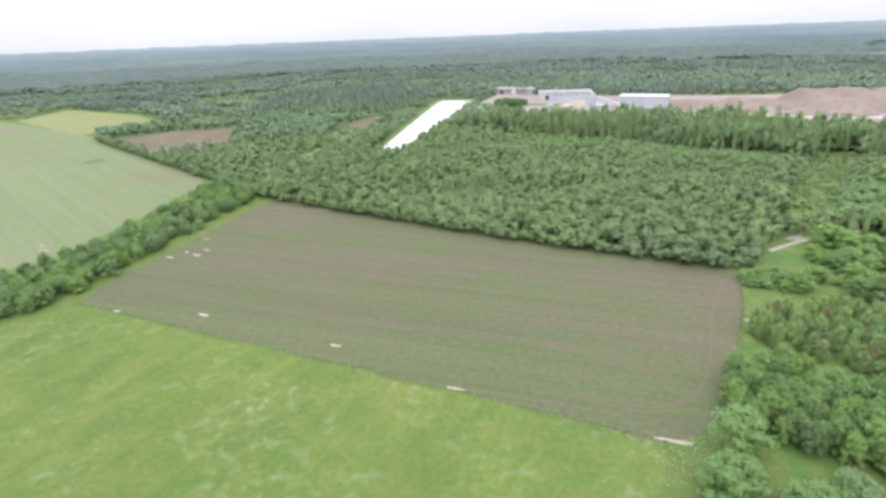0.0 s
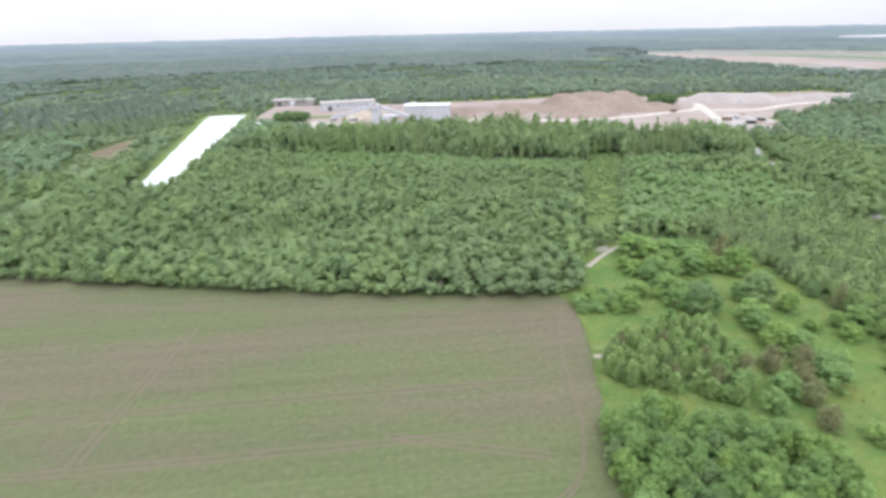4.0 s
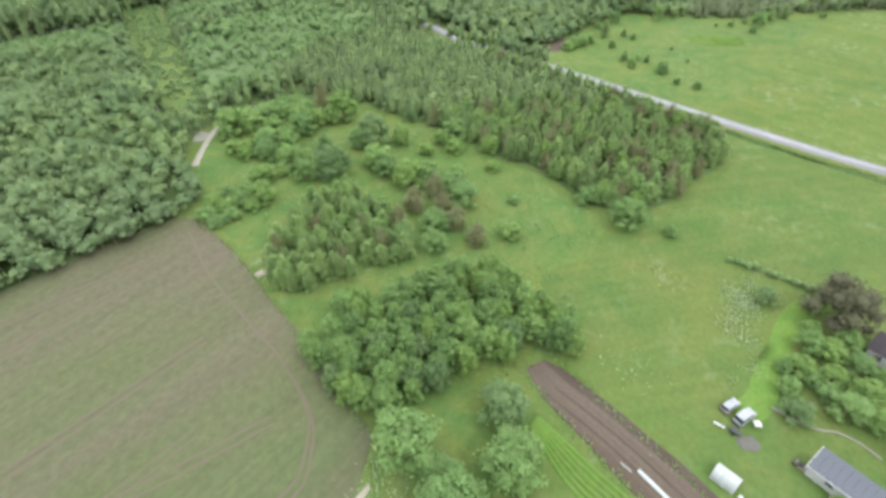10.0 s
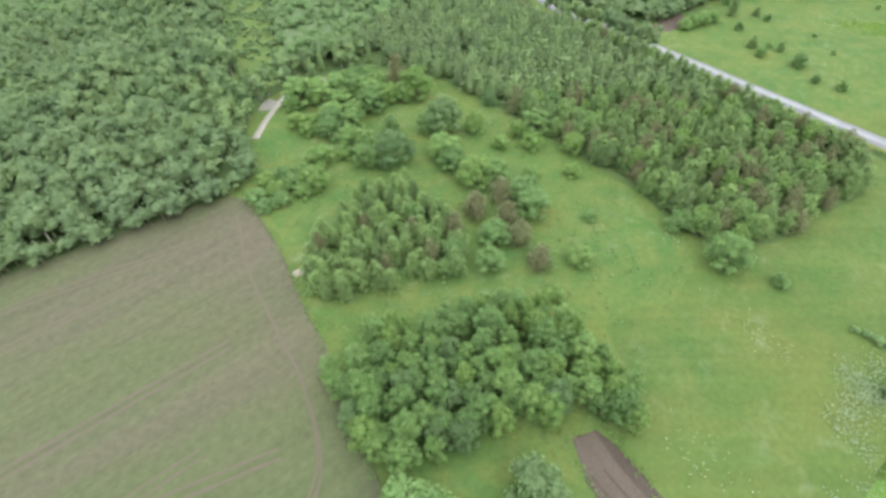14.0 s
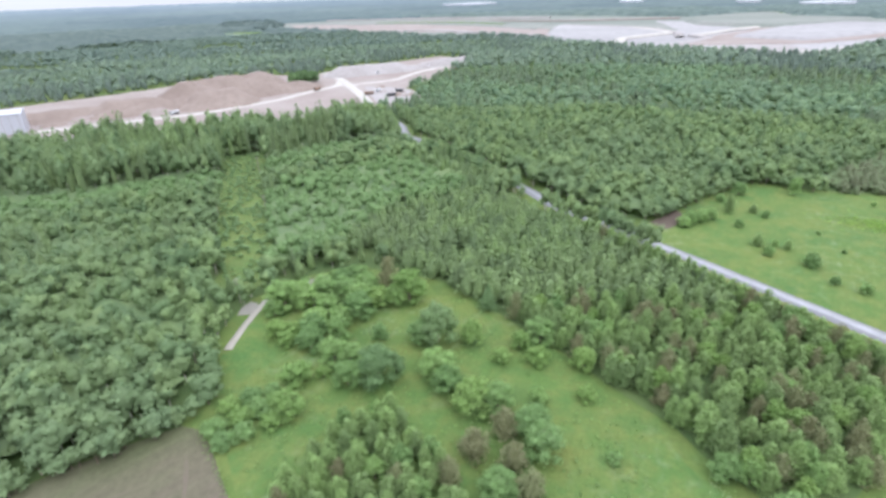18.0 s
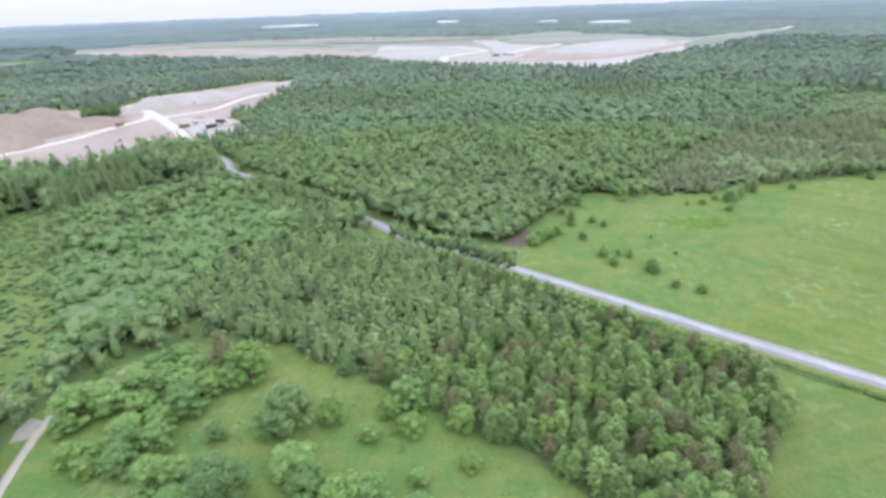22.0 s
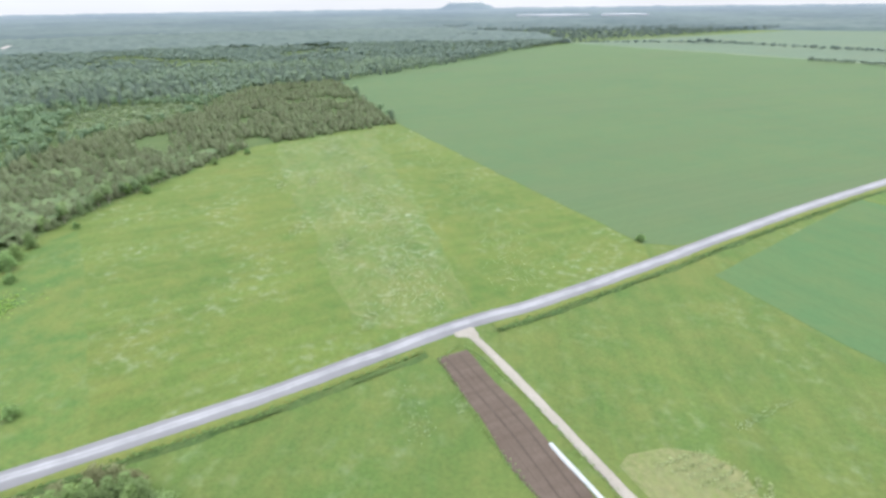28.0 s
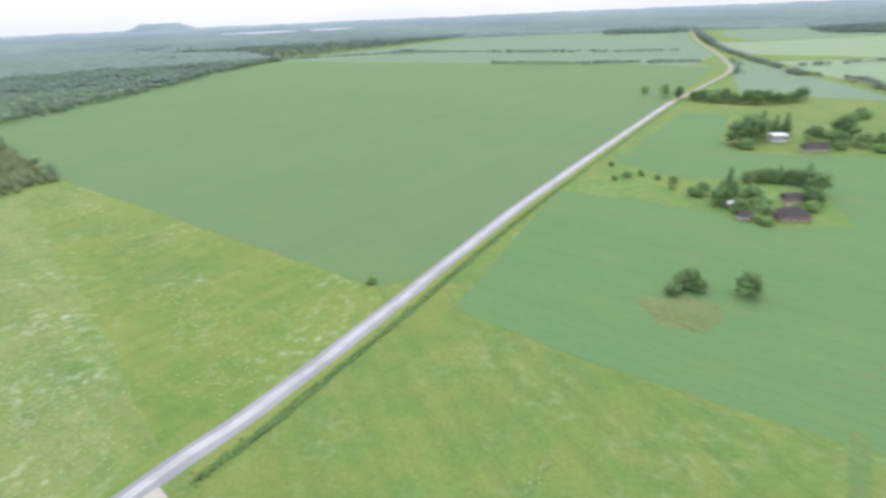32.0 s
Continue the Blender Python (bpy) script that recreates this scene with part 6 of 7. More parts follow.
terrace([(1080, 150), (1290, 90), (1420, -10), (1380, -80), (1270, -84), (1120, -4), (1040, 60)], 6.0, M_PIT, PALE_STEP)
terrace([(1310, 110), (1460, -10), (1540, -60), (1640, 90), (1540, 290), (1400, 240)], 7.0, M_PITG, GREEN_STEP)
terrace([(904, 165), (854, 84), (902, 38), (980, 74), (952, 144)], 1.6, M_LIME, "chalk-white lowest floor of the quarry")
terrace([(1126, -98), (1213, -128), (1351, -233), (1500, -300), (1480, -190), (1270, -112)], 4.0, M_PITG, GREEN_STEP)
terrace([(1010, 1000), (1080, 1150), (1180, 1330), (1120, 1420), (1030, 1240)], 1.2, M_LAWN, "light green grass at the rim of the quarry")
for n, (line, wide, mat) in enumerate((
    ([(916, 330), (966, 306), (1036, 318), (1121, 284), (1183, 273), (1300, 368)], 9, M_HAUL), ([(1100, 217), (1251, 166), (1340, 123), (1480, 30)], 8, M_HAUL), ([(880, 226), (915, 220), (1060, 190), (1100, 217)], 9, M_LIME),
    ([(1079, 234), (1183, 262), (1290, 350), (1371, 540)], 7, M_LIME), ([(1115, 905), (1190, 800), (1110, 600), (1080, 480)], 8, M_LIME), ([(1197, 1262), (1120, 940)], 8, M_LIME), ([(1126, -100), (1351, -235), (1600, -360), (1928, -502)], 9, M_HAUL),
    ([(854, 84), (900, 30), (1000, -30), (1110, -92)], 7, M_HAUL), ([(1640, 2240), (1800, 2290), (1977, 2346)], 16, M_LIME), ([(1480, 1100), (1560, 900), (1540, 620), (1640, 330)], 7, M_SAND), ([(1600, 1500), (1700, 1100), (1690, 700)], 9, M_LIME), ([(1380, 700), (1460, 900), (1440, 1150)], 10, M_SCRUB),
)):
    ribbon("haul_ramp", line, ((-wide, 1.0), (-wide * 0.8, 3.6 + n * 0.05), (wide * 0.8, 3.6 + n * 0.05), (wide, 1.0)), mat, "pale haul ramp running through the quarry", "road", 18, wide * 0.3)
ix, iy = scatter([(1213, 1609), (1464, 1881), (1541, 1727), (1273, 1358), (1121, 1284)], 22, np.random.default_rng(61))
size = np.random.default_rng(62).uniform(1.6, 2.4, len(ix))
grow("quarry_copse", ix, iy, size, size * 0.6, T_LEAF_F, [M_WOOD_R], "dark wood left standing beside the quarry", np.random.default_rng(63))

# ---- farmyard ----
M_ASH = earth("grey_ash", (0.115, 0.110, 0.100), (0.140, 0.135, 0.125), (0.090, 0.085, 0.078), 0.5, 3.0)
ribbon("fresh_strip", [(84, 29), (88.9, 26.0), (97.4, 23.4), (106.6, 20.3), (115.4, 16.5), (121, 11)], ((-2.4, 0.0), (-1.8, 0.09), (1.8, 0.09), (2.4, 0.0)), M_BRIGHT, "strip of bright fresh grass beside the orchard", "grass", 1.5, 0.9)
for i in range(6):
    o = 0.9 + 1.05 * i
    ribbon("planted_ridge", [(72.0 - o * 0.42, 63.0 + o * 0.1), (66.6 - o * 0.87, 52.6 + o * 0.5), (60.8 - o * 0.85, 42.6 + o * 0.53), (52.0 - o * 0.82, 31.0 + o * 0.57), (44 - o * 0.8, 21.6 + o * 0.6)], ((-0.36, 0.05), (-0.2, 0.3), (0.2, 0.32), (0.36, 0.05)), M_BRIGHT, "row of fresh green vegetables beside the ploughed strip", "vegetable row", 0.8, 0.16, kind="")
D = Vector((-0.55, -0.835)).normalized()
barn = thing("barn", Matrix.Translation((76.1, 20.5, 0.05)) @ Matrix.Rotation(math.atan2(D.y, D.x), 4, "Z"), "long low barn with a grey sheet roof and whitewashed wall", "barn")
BL = 25.0
part("front_wall", boxed(0.3, 0.25, 0, BL, 0.5, 2.6), M_WHITE, barn, "whitewashed wall")
part("back_wall", boxed(0.3, 4.1, 0, BL, 4.35, 3.0), M_WALL, barn)
part("gable_wall", prism([(0.5, 0), (4.1, 0), (4.1, 2.98), (0.5, 2.6)], 0.25), M_PLANK, barn).matrix_local = Matrix.Translation((0.55, 0, 0)) @ Matrix.Rotation(radians(90), 4, "Z")
part("gable_wall", prism([(0.5, 0), (4.1, 0), (4.1, 2.98), (0.5, 2.6)], 0.25), M_PLANK, barn).matrix_local = Matrix.Translation((BL, 0, 0)) @ Matrix.Rotation(radians(90), 4, "Z")
for i in range(21):
    x0 = i * BL / 21
    bm = prism([(-0.3, 2.62), (4.7, 3.16), (4.7, 3.24), (-0.3, 2.70)], BL / 21 - 0.03)
    ob = part("roof_sheet", bm, M_ROOF, barn)
    ob.matrix_local = Matrix.Translation((x0 + BL / 21, 0, 0)) @ Matrix.Rotation(radians(90), 4, "Z")
part("eaves_board", boxed(-0.1, -0.38, 2.45, BL, -0.3, 2.72), M_WHITE, barn, "white eaves board")
part("verge_board", prism([(-0.3, 2.5), (4.7, 3.04), (4.7, 3.28), (-0.3, 2.74)], 0.1), M_WHITE, barn, "white verge board").matrix_local = Matrix.Rotation(radians(90), 4, "Z")
for i in range(4):
    part("window", boxed(3 + 5 * i, 0.2, 1.1, 4.2 + 5 * i, 0.3, 2.0, bevel=0.02), M_GLASS, barn)
part("door", boxed(10.2, 0.18, 0, 11.8, 0.3, 2.1, bevel=0.02), M_PLANK, barn)
woodpile = thing("firewood_stack", pose(77.4, 21.0, 0.05, 0, 0, 60), "stack of split firewood against the barn gable", "firewood")
wr = random.Random(4)
for i in range(26):
    bm = bmesh.new()
    bmesh.ops.create_cone(bm, cap_ends=True, segments=7, radius1=0.13, radius2=0.12, depth=0.9, matrix=Matrix.Translation((-1.6 + 0.27 * (i % 9), 0, 0.14 + 0.25 * (i // 9))) @ Matrix.Rotation(radians(90), 4, "X"))
    part("log", bm, M_PLANK if wr.random() < 0.6 else M_DARK, woodpile)

tunnel = thing("polytunnel", Matrix.Translation((70.2, 34.5, 0.05)) @ Matrix.Rotation(math.atan2(-3.4, -1.8), 4, "Z"), "small white polythene greenhouse tunnel on the lawn", "greenhouse")
arc = [(1.55 * math.cos(a), 2.0 * math.sin(a)) for a in np.linspace(0, math.pi, 13)]
sheet = prism(arc, 3.9)
bmesh.ops.rotate(sheet, verts=sheet.verts, matrix=Matrix.Rotation(radians(-90), 3, "Z"))
cover = part("cover", sheet, M_FILM, tunnel)
cover.location = (0.0, 1.55, 0)
for i in range(5):
    hoop = bmesh.new()
    for a, b in zip(arc, arc[1:]):
        m0, m1 = Vector((i * 0.95 + 0.05, 1.55 + a[0] * 1.02, a[1] * 1.02)), Vector((i * 0.95 + 0.05, 1.55 + b[0] * 1.02, b[1] * 1.02))
        bmesh.ops.create_cone(hoop, cap_ends=True, segments=5, radius1=0.03, radius2=0.03, depth=(m1 - m0).length, matrix=Matrix.Translation((m0 + m1) / 2) @ (m1 - m0).to_track_quat("Z", "Y").to_matrix().to_4x4())
    part("hoop", hoop, M_WHITE, tunnel)
part("door", boxed(-0.05, 1.1, 0, 0.02, 2.0, 1.7), M_FILM, tunnel)


def vehicle(name, x, y, heading, length, width, high, nose, paint, label, category):
    """A parked car or van: lower body, cabin with glazing, four wheels, lamps and bumpers."""
    ob = thing(name, pose(x, y, 0.05, 0, 0, heading), label, category)
    w = width / 2
    part("body", boxed(0, -w, 0.3, length, w, high * 0.55, bevel=0.12), paint, ob)
    cab = prism([(nose, high * 0.53), (length - 0.15, high * 0.53), (length - 0.35, high), (nose + 0.75, high)], width - 0.16)
    c = part("cabin", cab, M_GLASS, ob, "dark glazed cabin")
    c.location = (0, -w + 0.08, 0)
    part("roof", boxed(nose + 0.7, -w + 0.1, high - 0.03, length - 0.3, w - 0.1, high + 0.06, bevel=0.03), paint, ob)
    for wx in (0.85, length - 0.85):
        for sy in (-1, 1):
            bm = bmesh.new()
            bmesh.ops.create_cone(bm, cap_ends=True, segments=16, radius1=0.33, radius2=0.33, depth=0.22, matrix=Matrix.Translation((wx, sy * (w - 0.08), 0.33)) @ Matrix.Rotation(radians(90), 4, "X"))
            wheel = part("wheel", bm, M_DARK, ob)
            bm = bmesh.new()
            bmesh.ops.create_cone(bm, cap_ends=True, segments=12, radius1=0.2, radius2=0.2, depth=0.24, matrix=Matrix.Translation((wx, sy * (w - 0.07), 0.33)) @ Matrix.Rotation(radians(90), 4, "X"))
            part("rim", bm, M_SHED_D, wheel)
    for sy in (-1, 1):
        part("headlight", boxed(-0.03, sy * w * 0.7 - 0.15, 0.6, 0.06, sy * w * 0.7 + 0.15, 0.78, bevel=0.02), M_FILM, ob)
        part("tail_light", boxed(length - 0.06, sy * w * 0.8 - 0.1, 0.6, length + 0.03, sy * w * 0.8 + 0.1, 0.85, bevel=0.02), M_ROOF_R, ob)
    part("bumper", boxed(-0.12, -w * 0.95, 0.3, 0.05, w * 0.95, 0.5, bevel=0.04), M_DARK, ob)
    part("bumper", boxed(length - 0.05, -w * 0.95, 0.3, length + 0.12, w * 0.95, 0.5, bevel=0.04), M_DARK, ob)
    return ob


vehicle("van", 85.4, 27.4, 142, 4.4, 1.8, 1.9, 0.8, M_SILVER, "silvery white van parked on the farmyard grass", "van")
vehicle("car", 87.0, 29.8, 143, 3.9, 1.6, 1.4, 1.1, M_SILVER, "pale grey car with dark windows parked on grass", "car")
bench_seat = thing("garden_bench", pose(80.7, 32.9, 0.05, 0, 0, 70), "long white bench on the farmyard grass", "bench")
for i in range(3):
    part("slat", boxed(-0.95, -0.22 + 0.15 * i, 0.42, 0.95, -0.10 + 0.15 * i, 0.46), M_WHITE, bench_seat)
for sx in (-0.8, 0.7):
    part("leg", boxed(sx, -0.2, 0, sx + 0.1, 0.2, 0.42), M_WHITE, bench_seat)
trailer = thing("trailer", pose(80.2, 30.4, 0.05, 0, 0, 60), "small dark trailer on the farmyard grass", "trailer")
part("tub", boxed(-0.8, -0.55, 0.4, 0.8, 0.55, 0.8, bevel=0.05), M_DARK, trailer)
part("drawbar", boxed(0.8, -0.04, 0.42, 1.9, 0.04, 0.5), M_DARK, trailer)
for sy in (-0.65, 0.55):
    bm = bmesh.new()
    bmesh.ops.create_cone(bm, cap_ends=True, segments=12, radius1=0.28, radius2=0.28, depth=0.14, matrix=Matrix.Translation((0, sy + 0.05, 0.28)) @ Matrix.Rotation(radians(90), 4, "X"))
    part("wheel", bm, M_DARK, trailer)
table = thing("garden_table", pose(83.0, 26.7, 0.05, 0, 0, 20), "small white garden table on the grass", "table")
part("tabletop", boxed(-0.6, -0.6, 0.68, 0.6, 0.6, 0.74, bevel=0.02), M_WHITE, table)
for sx in (-0.5, 0.42):
    for sy in (-0.5, 0.42):
        part("leg", boxed(sx, sy, 0, sx + 0.08, sy + 0.08, 0.68), M_WHITE, table)
heap("ash_heap", [(78.8, 28.6), (79.0, 27.8)], 0.4, 0.35, M_ASH, "flat heap of grey ash on the grass", "earth heap", 0.3, 11, 0.4).location.z = 0.05
heap("sand_heap", [(73.3, 15.4), (72.8, 13.6)], 1.0, 0.9, M_TRACK, "orange sand heap beside the barn", "sand heap", 0.3, 12, 0.5).location.z = 0.05
heap("earth_heap", [(71.2, 13.4), (70.6, 12.8)], 0.8, 0.7, M_PLOUGH, "dark heap of dug earth beside the barn", "earth heap", 0.3, 13, 0.4).location.z = 0.05
ribbon("foot_path", [(88, 24), (86, 19), (85.9, 16), (86.4, 13.9), (85.3, 10.6), (83.2, 7.8)], ((-0.26, 0.08), (-0.2, 0.16), (0.2, 0.16), (0.26, 0.08)), M_DUST, "narrow worn footpath behind the barn", "path", 1.0, 0.15)
for i, pts in enumerate(([(67.8, 48.1), (66.8, 46.3)], [(67.4, 45.3), (63.2, 39.0), (59.5, 33.4), (54, 25)], [(63.4, 37.0), (62.0, 34.9), (58, 29)], [(131.9, -24.8), (128.3, -22.8), (118.2, -17.8), (108, -11)])):
    wd = (0.16, 0.38, 0.42, 0.55)[i]
    ribbon("cover_sheet", pts, ((-wd, 0.16), (-wd * 0.8, 0.3), (0, 0.4), (wd * 0.8, 0.3), (wd, 0.16)), M_FILM, "white fleece sheet laid along the ploughed bed", "crop cover", 1.5, 0.15, kind="")


zone("soil_margin", [(84.5, 64.8), (83.2, 60.2), (76.6, 48.2), (69.9, 37.8), (64.0, 29.6), (62.9, 30.2), (68.7, 38.6), (75.2, 49.2), (81.2, 60.0)], 0.17, M_RIDGE, "dark ridge of turned soil along the ploughed strip", "soil", 2.0, 0.4)
for n in range(5):
    o = 1.2 + 1.25 * n
    ribbon("furrow", [(81.0 - o * 0.8, 60.2 + o * 0.5), (75.2 - o * 0.82, 49.0 + o * 0.52), (68.6 - o * 0.84, 38.6 + o * 0.54), (60.0 - o * 0.84, 25.4 + o * 0.54)], ((-0.3, 0.13), (0, 0.24), (0.3, 0.13)), (M_PLOUGH, M_RIDGE)[n % 2], "furrow of turned brown soil in the strip", "furrow", 1.5, 0.25)
for n in range(4):
    o = 1.6 + 1.9 * n
    ribbon("furrow", [(164.6 + o * 0.4, -41.0 + o * 0.85), (152.0 + o * 0.42, -34.6 + o * 0.85), (138.0 + o * 0.45, -27.6 + o * 0.85), (122.0 + o * 0.45, -18.0 + o * 0.85), (107.0 + o * 0.42, -8.6 + o * 0.85)], ((-0.32, 0.13), (0, 0.25), (0.32, 0.13)), (M_RIDGE, M_PLOUGH)[n % 2], "furrow of turned brown soil beside the driveway", "furrow", 1.5, 0.25)
crate_rng = random.Random(21)
for x, y in ((69.4, 32.6), (69.0, 31.2), (68.2, 30.0), (71.9, 31.4)):
    tub = thing("plant_tub", pose(x, y, 0.05, 0, 0, crate_rng.uniform(0, 90)), "small pale plastic tub on the farmyard grass", "tub", "tubs on the grass")
    bm = bmesh.new()
    bmesh.ops.create_cone(bm, cap_ends=True, segments=12, radius1=0.26, radius2=0.36, depth=0.42, matrix=Matrix.Translation((0, 0, 0.21)))
    part("shell", bm, M_WHITE, tub)
    bm = bmesh.new()
    bmesh.ops.create_cone(bm, cap_ends=True, segments=12, radius1=0.38, radius2=0.38, depth=0.05, matrix=Matrix.Translation((0, 0, 0.42)))
    part("rim", bm, M_FILM, tub)


# ---- farmsteads ----
def house(x, y, turn, length, depth, eaves, ridge, wall, roof, label, windows=3, hip=0.0):
    ob = thing("farmhouse" if windows else "outbuilding", pose(x, y, 0.05, 0, 0, turn), label, "house" if windows else "outbuilding", "buildings of the farmsteads")
    part("wall", boxed(-length / 2, -depth / 2, 0, length / 2, depth / 2, eaves), wall, ob)
    bm = bmesh.new()
    o, l2, d2 = 0.5, length / 2, depth / 2
    lo = [bm.verts.new(v) for v in ((-l2 - o, -d2 - o, eaves + 0.01), (l2 + o, -d2 - o, eaves + 0.01), (l2 + o, d2 + o, eaves + 0.01), (-l2 - o, d2 + o, eaves + 0.01))]
    hi = [bm.verts.new((-l2 - o + hip, 0, ridge)), bm.verts.new((l2 + o - hip, 0, ridge))]
    for f in ((lo[0], lo[1], hi[1], hi[0]), (lo[2], lo[3], hi[0], hi[1]), (lo[1], lo[2], hi[1]), (lo[3], lo[0], hi[0]), (lo[3], lo[2], lo[1], lo[0])):
        bm.faces.new(f)
    bmesh.ops.recalc_face_normals(bm, faces=bm.faces)
    part("roof", bm, roof, ob)
    for i in range(windows):
        px = -l2 + length * (i + 0.5) / windows
        for sy in (-1, 1):
            win = part("window", boxed(px - 0.6, sy * d2 - 0.06, eaves * 0.35, px + 0.6, sy * d2 + 0.06, eaves * 0.8), M_WHITE, ob, "white window frame")
            part("pane", boxed(px - 0.5, sy * d2 - 0.08, eaves * 0.38, px + 0.5, sy * d2 + 0.08, eaves * 0.77), M_GLASS, win)
    if windows:
        part("chimney", boxed(length * 0.1, -0.4, ridge - 1.2, length * 0.1 + 0.8, 0.4, ridge + 0.9), M_WALL_P, ob)
        part("door", boxed(-0.5 + length * 0.3, d2 - 0.05, 0, 0.5 + length * 0.3, d2 + 0.08, 2.0), M_PLANK, ob)
    return ob


house(-9.5, -207, 2, 12, 7.5, 2.2, 5.4, M_WALL_P, M_ROOF_B, "farmhouse with a broad dark brown hipped roof", 4, 3.4)
house(-19, -228, 8, 8, 5, 2.4, 4.6, M_PLANK, M_ROOF_B, "dark-roofed wooden outbuilding behind trees", 0)
house(8.6, -206, 5, 4.6, 3.6, 2.0, 3.6, M_PLANK, M_ROOF_B, "small dark-roofed wooden shed", 0)
house(8, -221, 0, 4.4, 3.2, 2.0, 3.0, M_PLANK, M_SHED, "small shed with a pale roof", 0)
house(-60.5, -348, 3, 9, 7, 4.6, 5.4, M_WHITE, M_SHED, "white two-storey farmhouse with dark windows", 4, 1.5)
house(-70, -321, 4, 12.5, 6.5, 2.2, 4.8, M_PLANK, M_ROOF_B, "long outbuilding with a dark brown roof", 0)
house(-172.5, -418, 6, 9, 7, 2.8, 5.6, M_WALL_P, M_ROOF_R, "farmhouse with a red sheet roof", 3)
house(106.8, 1.2, 55, 8, 6, 2.8, 5.2, M_WHITE, M_ROOF_B, "white cottage half hidden by farmyard trees", 2)
zone("farm_lawn", [(82, -246), (22, -218), (4, -199), (-30, -200), (-38, -245), (-12, -264), (20, -264), (46, -299)], 0.12, M_LAWN, "rough yellow-green grassland round the farmhouse", "grassland", 5, 2)
zone("stone_mound", [(62, -127), (60.5, -120.5), (54, -117.5), (46, -121), (42.5, -128), (43, -135), (50, -139), (57.5, -137)], 0.2, M_MOUND, "round overgrown mound left in the crop", "mound", 3, 1)
heap("weedy_mound", [(55.5, -128), (50, -127)], 1.6, 0.22, M_MOUND, "low weedy stone heap in the crop field", "stone heap", 1.0, 15, 2.0)


# ---- poles and small things ----
def pole(x, y, high, label):
    ob = thing("utility_pole", pose(x, y, 0), label, "utility pole", "utility poles")
    bm = bmesh.new()
    bmesh.ops.create_cone(bm, cap_ends=True, segments=8, radius1=0.17, radius2=0.11, depth=high, matrix=Matrix.Translation((0, 0, high / 2)))
    part("shaft", bm, M_PLANK, ob)
    part("crossarm", boxed(-0.9, -0.06, high - 0.7, 0.9, 0.06, high - 0.55), M_PLANK, ob)
    for sx in (-0.8, 0.0, 0.8):
        bm = bmesh.new()
        bmesh.ops.create_cone(bm, cap_ends=True, segments=8, radius1=0.07, radius2=0.04, depth=0.25, matrix=Matrix.Translation((sx, 0, high - 0.42)))
        part("insulator", bm, M_WHITE, ob)


for x, y in ((150.5, 178.5), (140.5, 199.5), (196, 250), (236, 300)):
    pole(x, y, 9.0, "grey wooden utility pole beside the farm track")
# wheel tracks round the headland and along the drilled rows of the tilled field
M_RUT = earth("trodden_soil", (0.128, 0.102, 0.082), (0.116, 0.106, 0.070), (0.100, 0.098, 0.060), 0.12, 1.5)
for line in ([(94, 160), (83, 145), (74, 128), (67, 114), (58, 102), (50.6, 97.7), (44, 97), (30, 103)], [(24, 129), (34, 122), (44, 115), (54.8, 107.6)], [(-60, 172), (-10, 157), (66, 132)], [(-90, 164), (-40, 147), (20, 128), (48, 119)], [(-84, 254), (-40, 228), (30, 190), (86, 160)], [(-40, 196), (10, 180), (70, 161)], [(-14, 200), (-24, 180), (-38, 150)], [(-16.4, 200), (-26.4, 180), (-40.4, 150)]):
    for o in (-0.9, 0.9):
        ribbon("wheel_track", [(x + o * 0.5, y + o * 0.85) for x, y in line], ((-0.3, 0.118), (0.0, 0.122), (0.3, 0.118)), M_RUT, "pair of wheel tracks pressed into the tilled soil", "wheel track", 2.0, 0.2)
# pale bare spots in the fields
for i, (x, y, a, b) in enumerate(((-77, 150, 1.9, 0.8), (-31.5, 128.5, 1.6, 0.6), (-100.5, 201.8, 1.8, 0.8), (-106.2, 205.4, 1.2, 0.5), (-98.7, 207.1, 1.6, 0.5), (-103.9, 220.2, 1.3, 0.4), (-111, 200.4, 1.6, 0.8), (-107, 155, 1.3, 0.5), (46, 87, 4.0, 0.35), (2, 107, 2.4, 0.22), (88, 133, 1.6, 1.2), (-170.6, 213.7, 3.6, 0.45), (-176, 220, 3.0, 0.4))):
    ring = [(x + a * math.cos(t) * (1 + 0.2 * math.sin(3 * t + i)) * 0.9 - b * math.sin(t) * 0.4, y + b * math.sin(t) * (1 + 0.2 * math.cos(2 * t)) - a * math.cos(t) * 0.35) for t in np.linspace(0, 2 * math.pi, 14)[:-1]]
    zone("bare_spot", ring, 0.17, M_WHITE_SOIL, "pale bare spot of chalky soil in the field", "bare soil", 2, 0.5)
for x, y, a, b in ((18, -101, 3.4, 0.5), (27, -97, 2.0, 0.3), (12, -104, 2.4, 0.35), (20, -95, 3.0, 0.3), (36, -117, 1.8, 0.3), (58, -150, 1.6, 0.3), (-14, -118, 2.2, 0.4), (240, -330, 4.0, 0.7), (170, -360, 3.0, 0.5)):
    ring = [(x + a * math.cos(t) * (1 + 0.25 * math.sin(3 * t + x)), y + b * math.sin(t) * (1 + 0.3 * math.cos(2 * t)) - 0.1 * a * math.cos(t)) for t in np.linspace(0, 2 * math.pi, 12)[:-1]]
    zone("thin_patch", ring, 0.13, M_MOUND, "thin streak of bare soil showing through the crop", "bare soil", 1.5, 0.4)
zone("wet_hollow", [(-272, 402), (-262, 410), (-252, 404), (-260, 394)], 0.18, M_MOUND, "dark wet hollow in the pale crop", "bare soil", 3, 1)
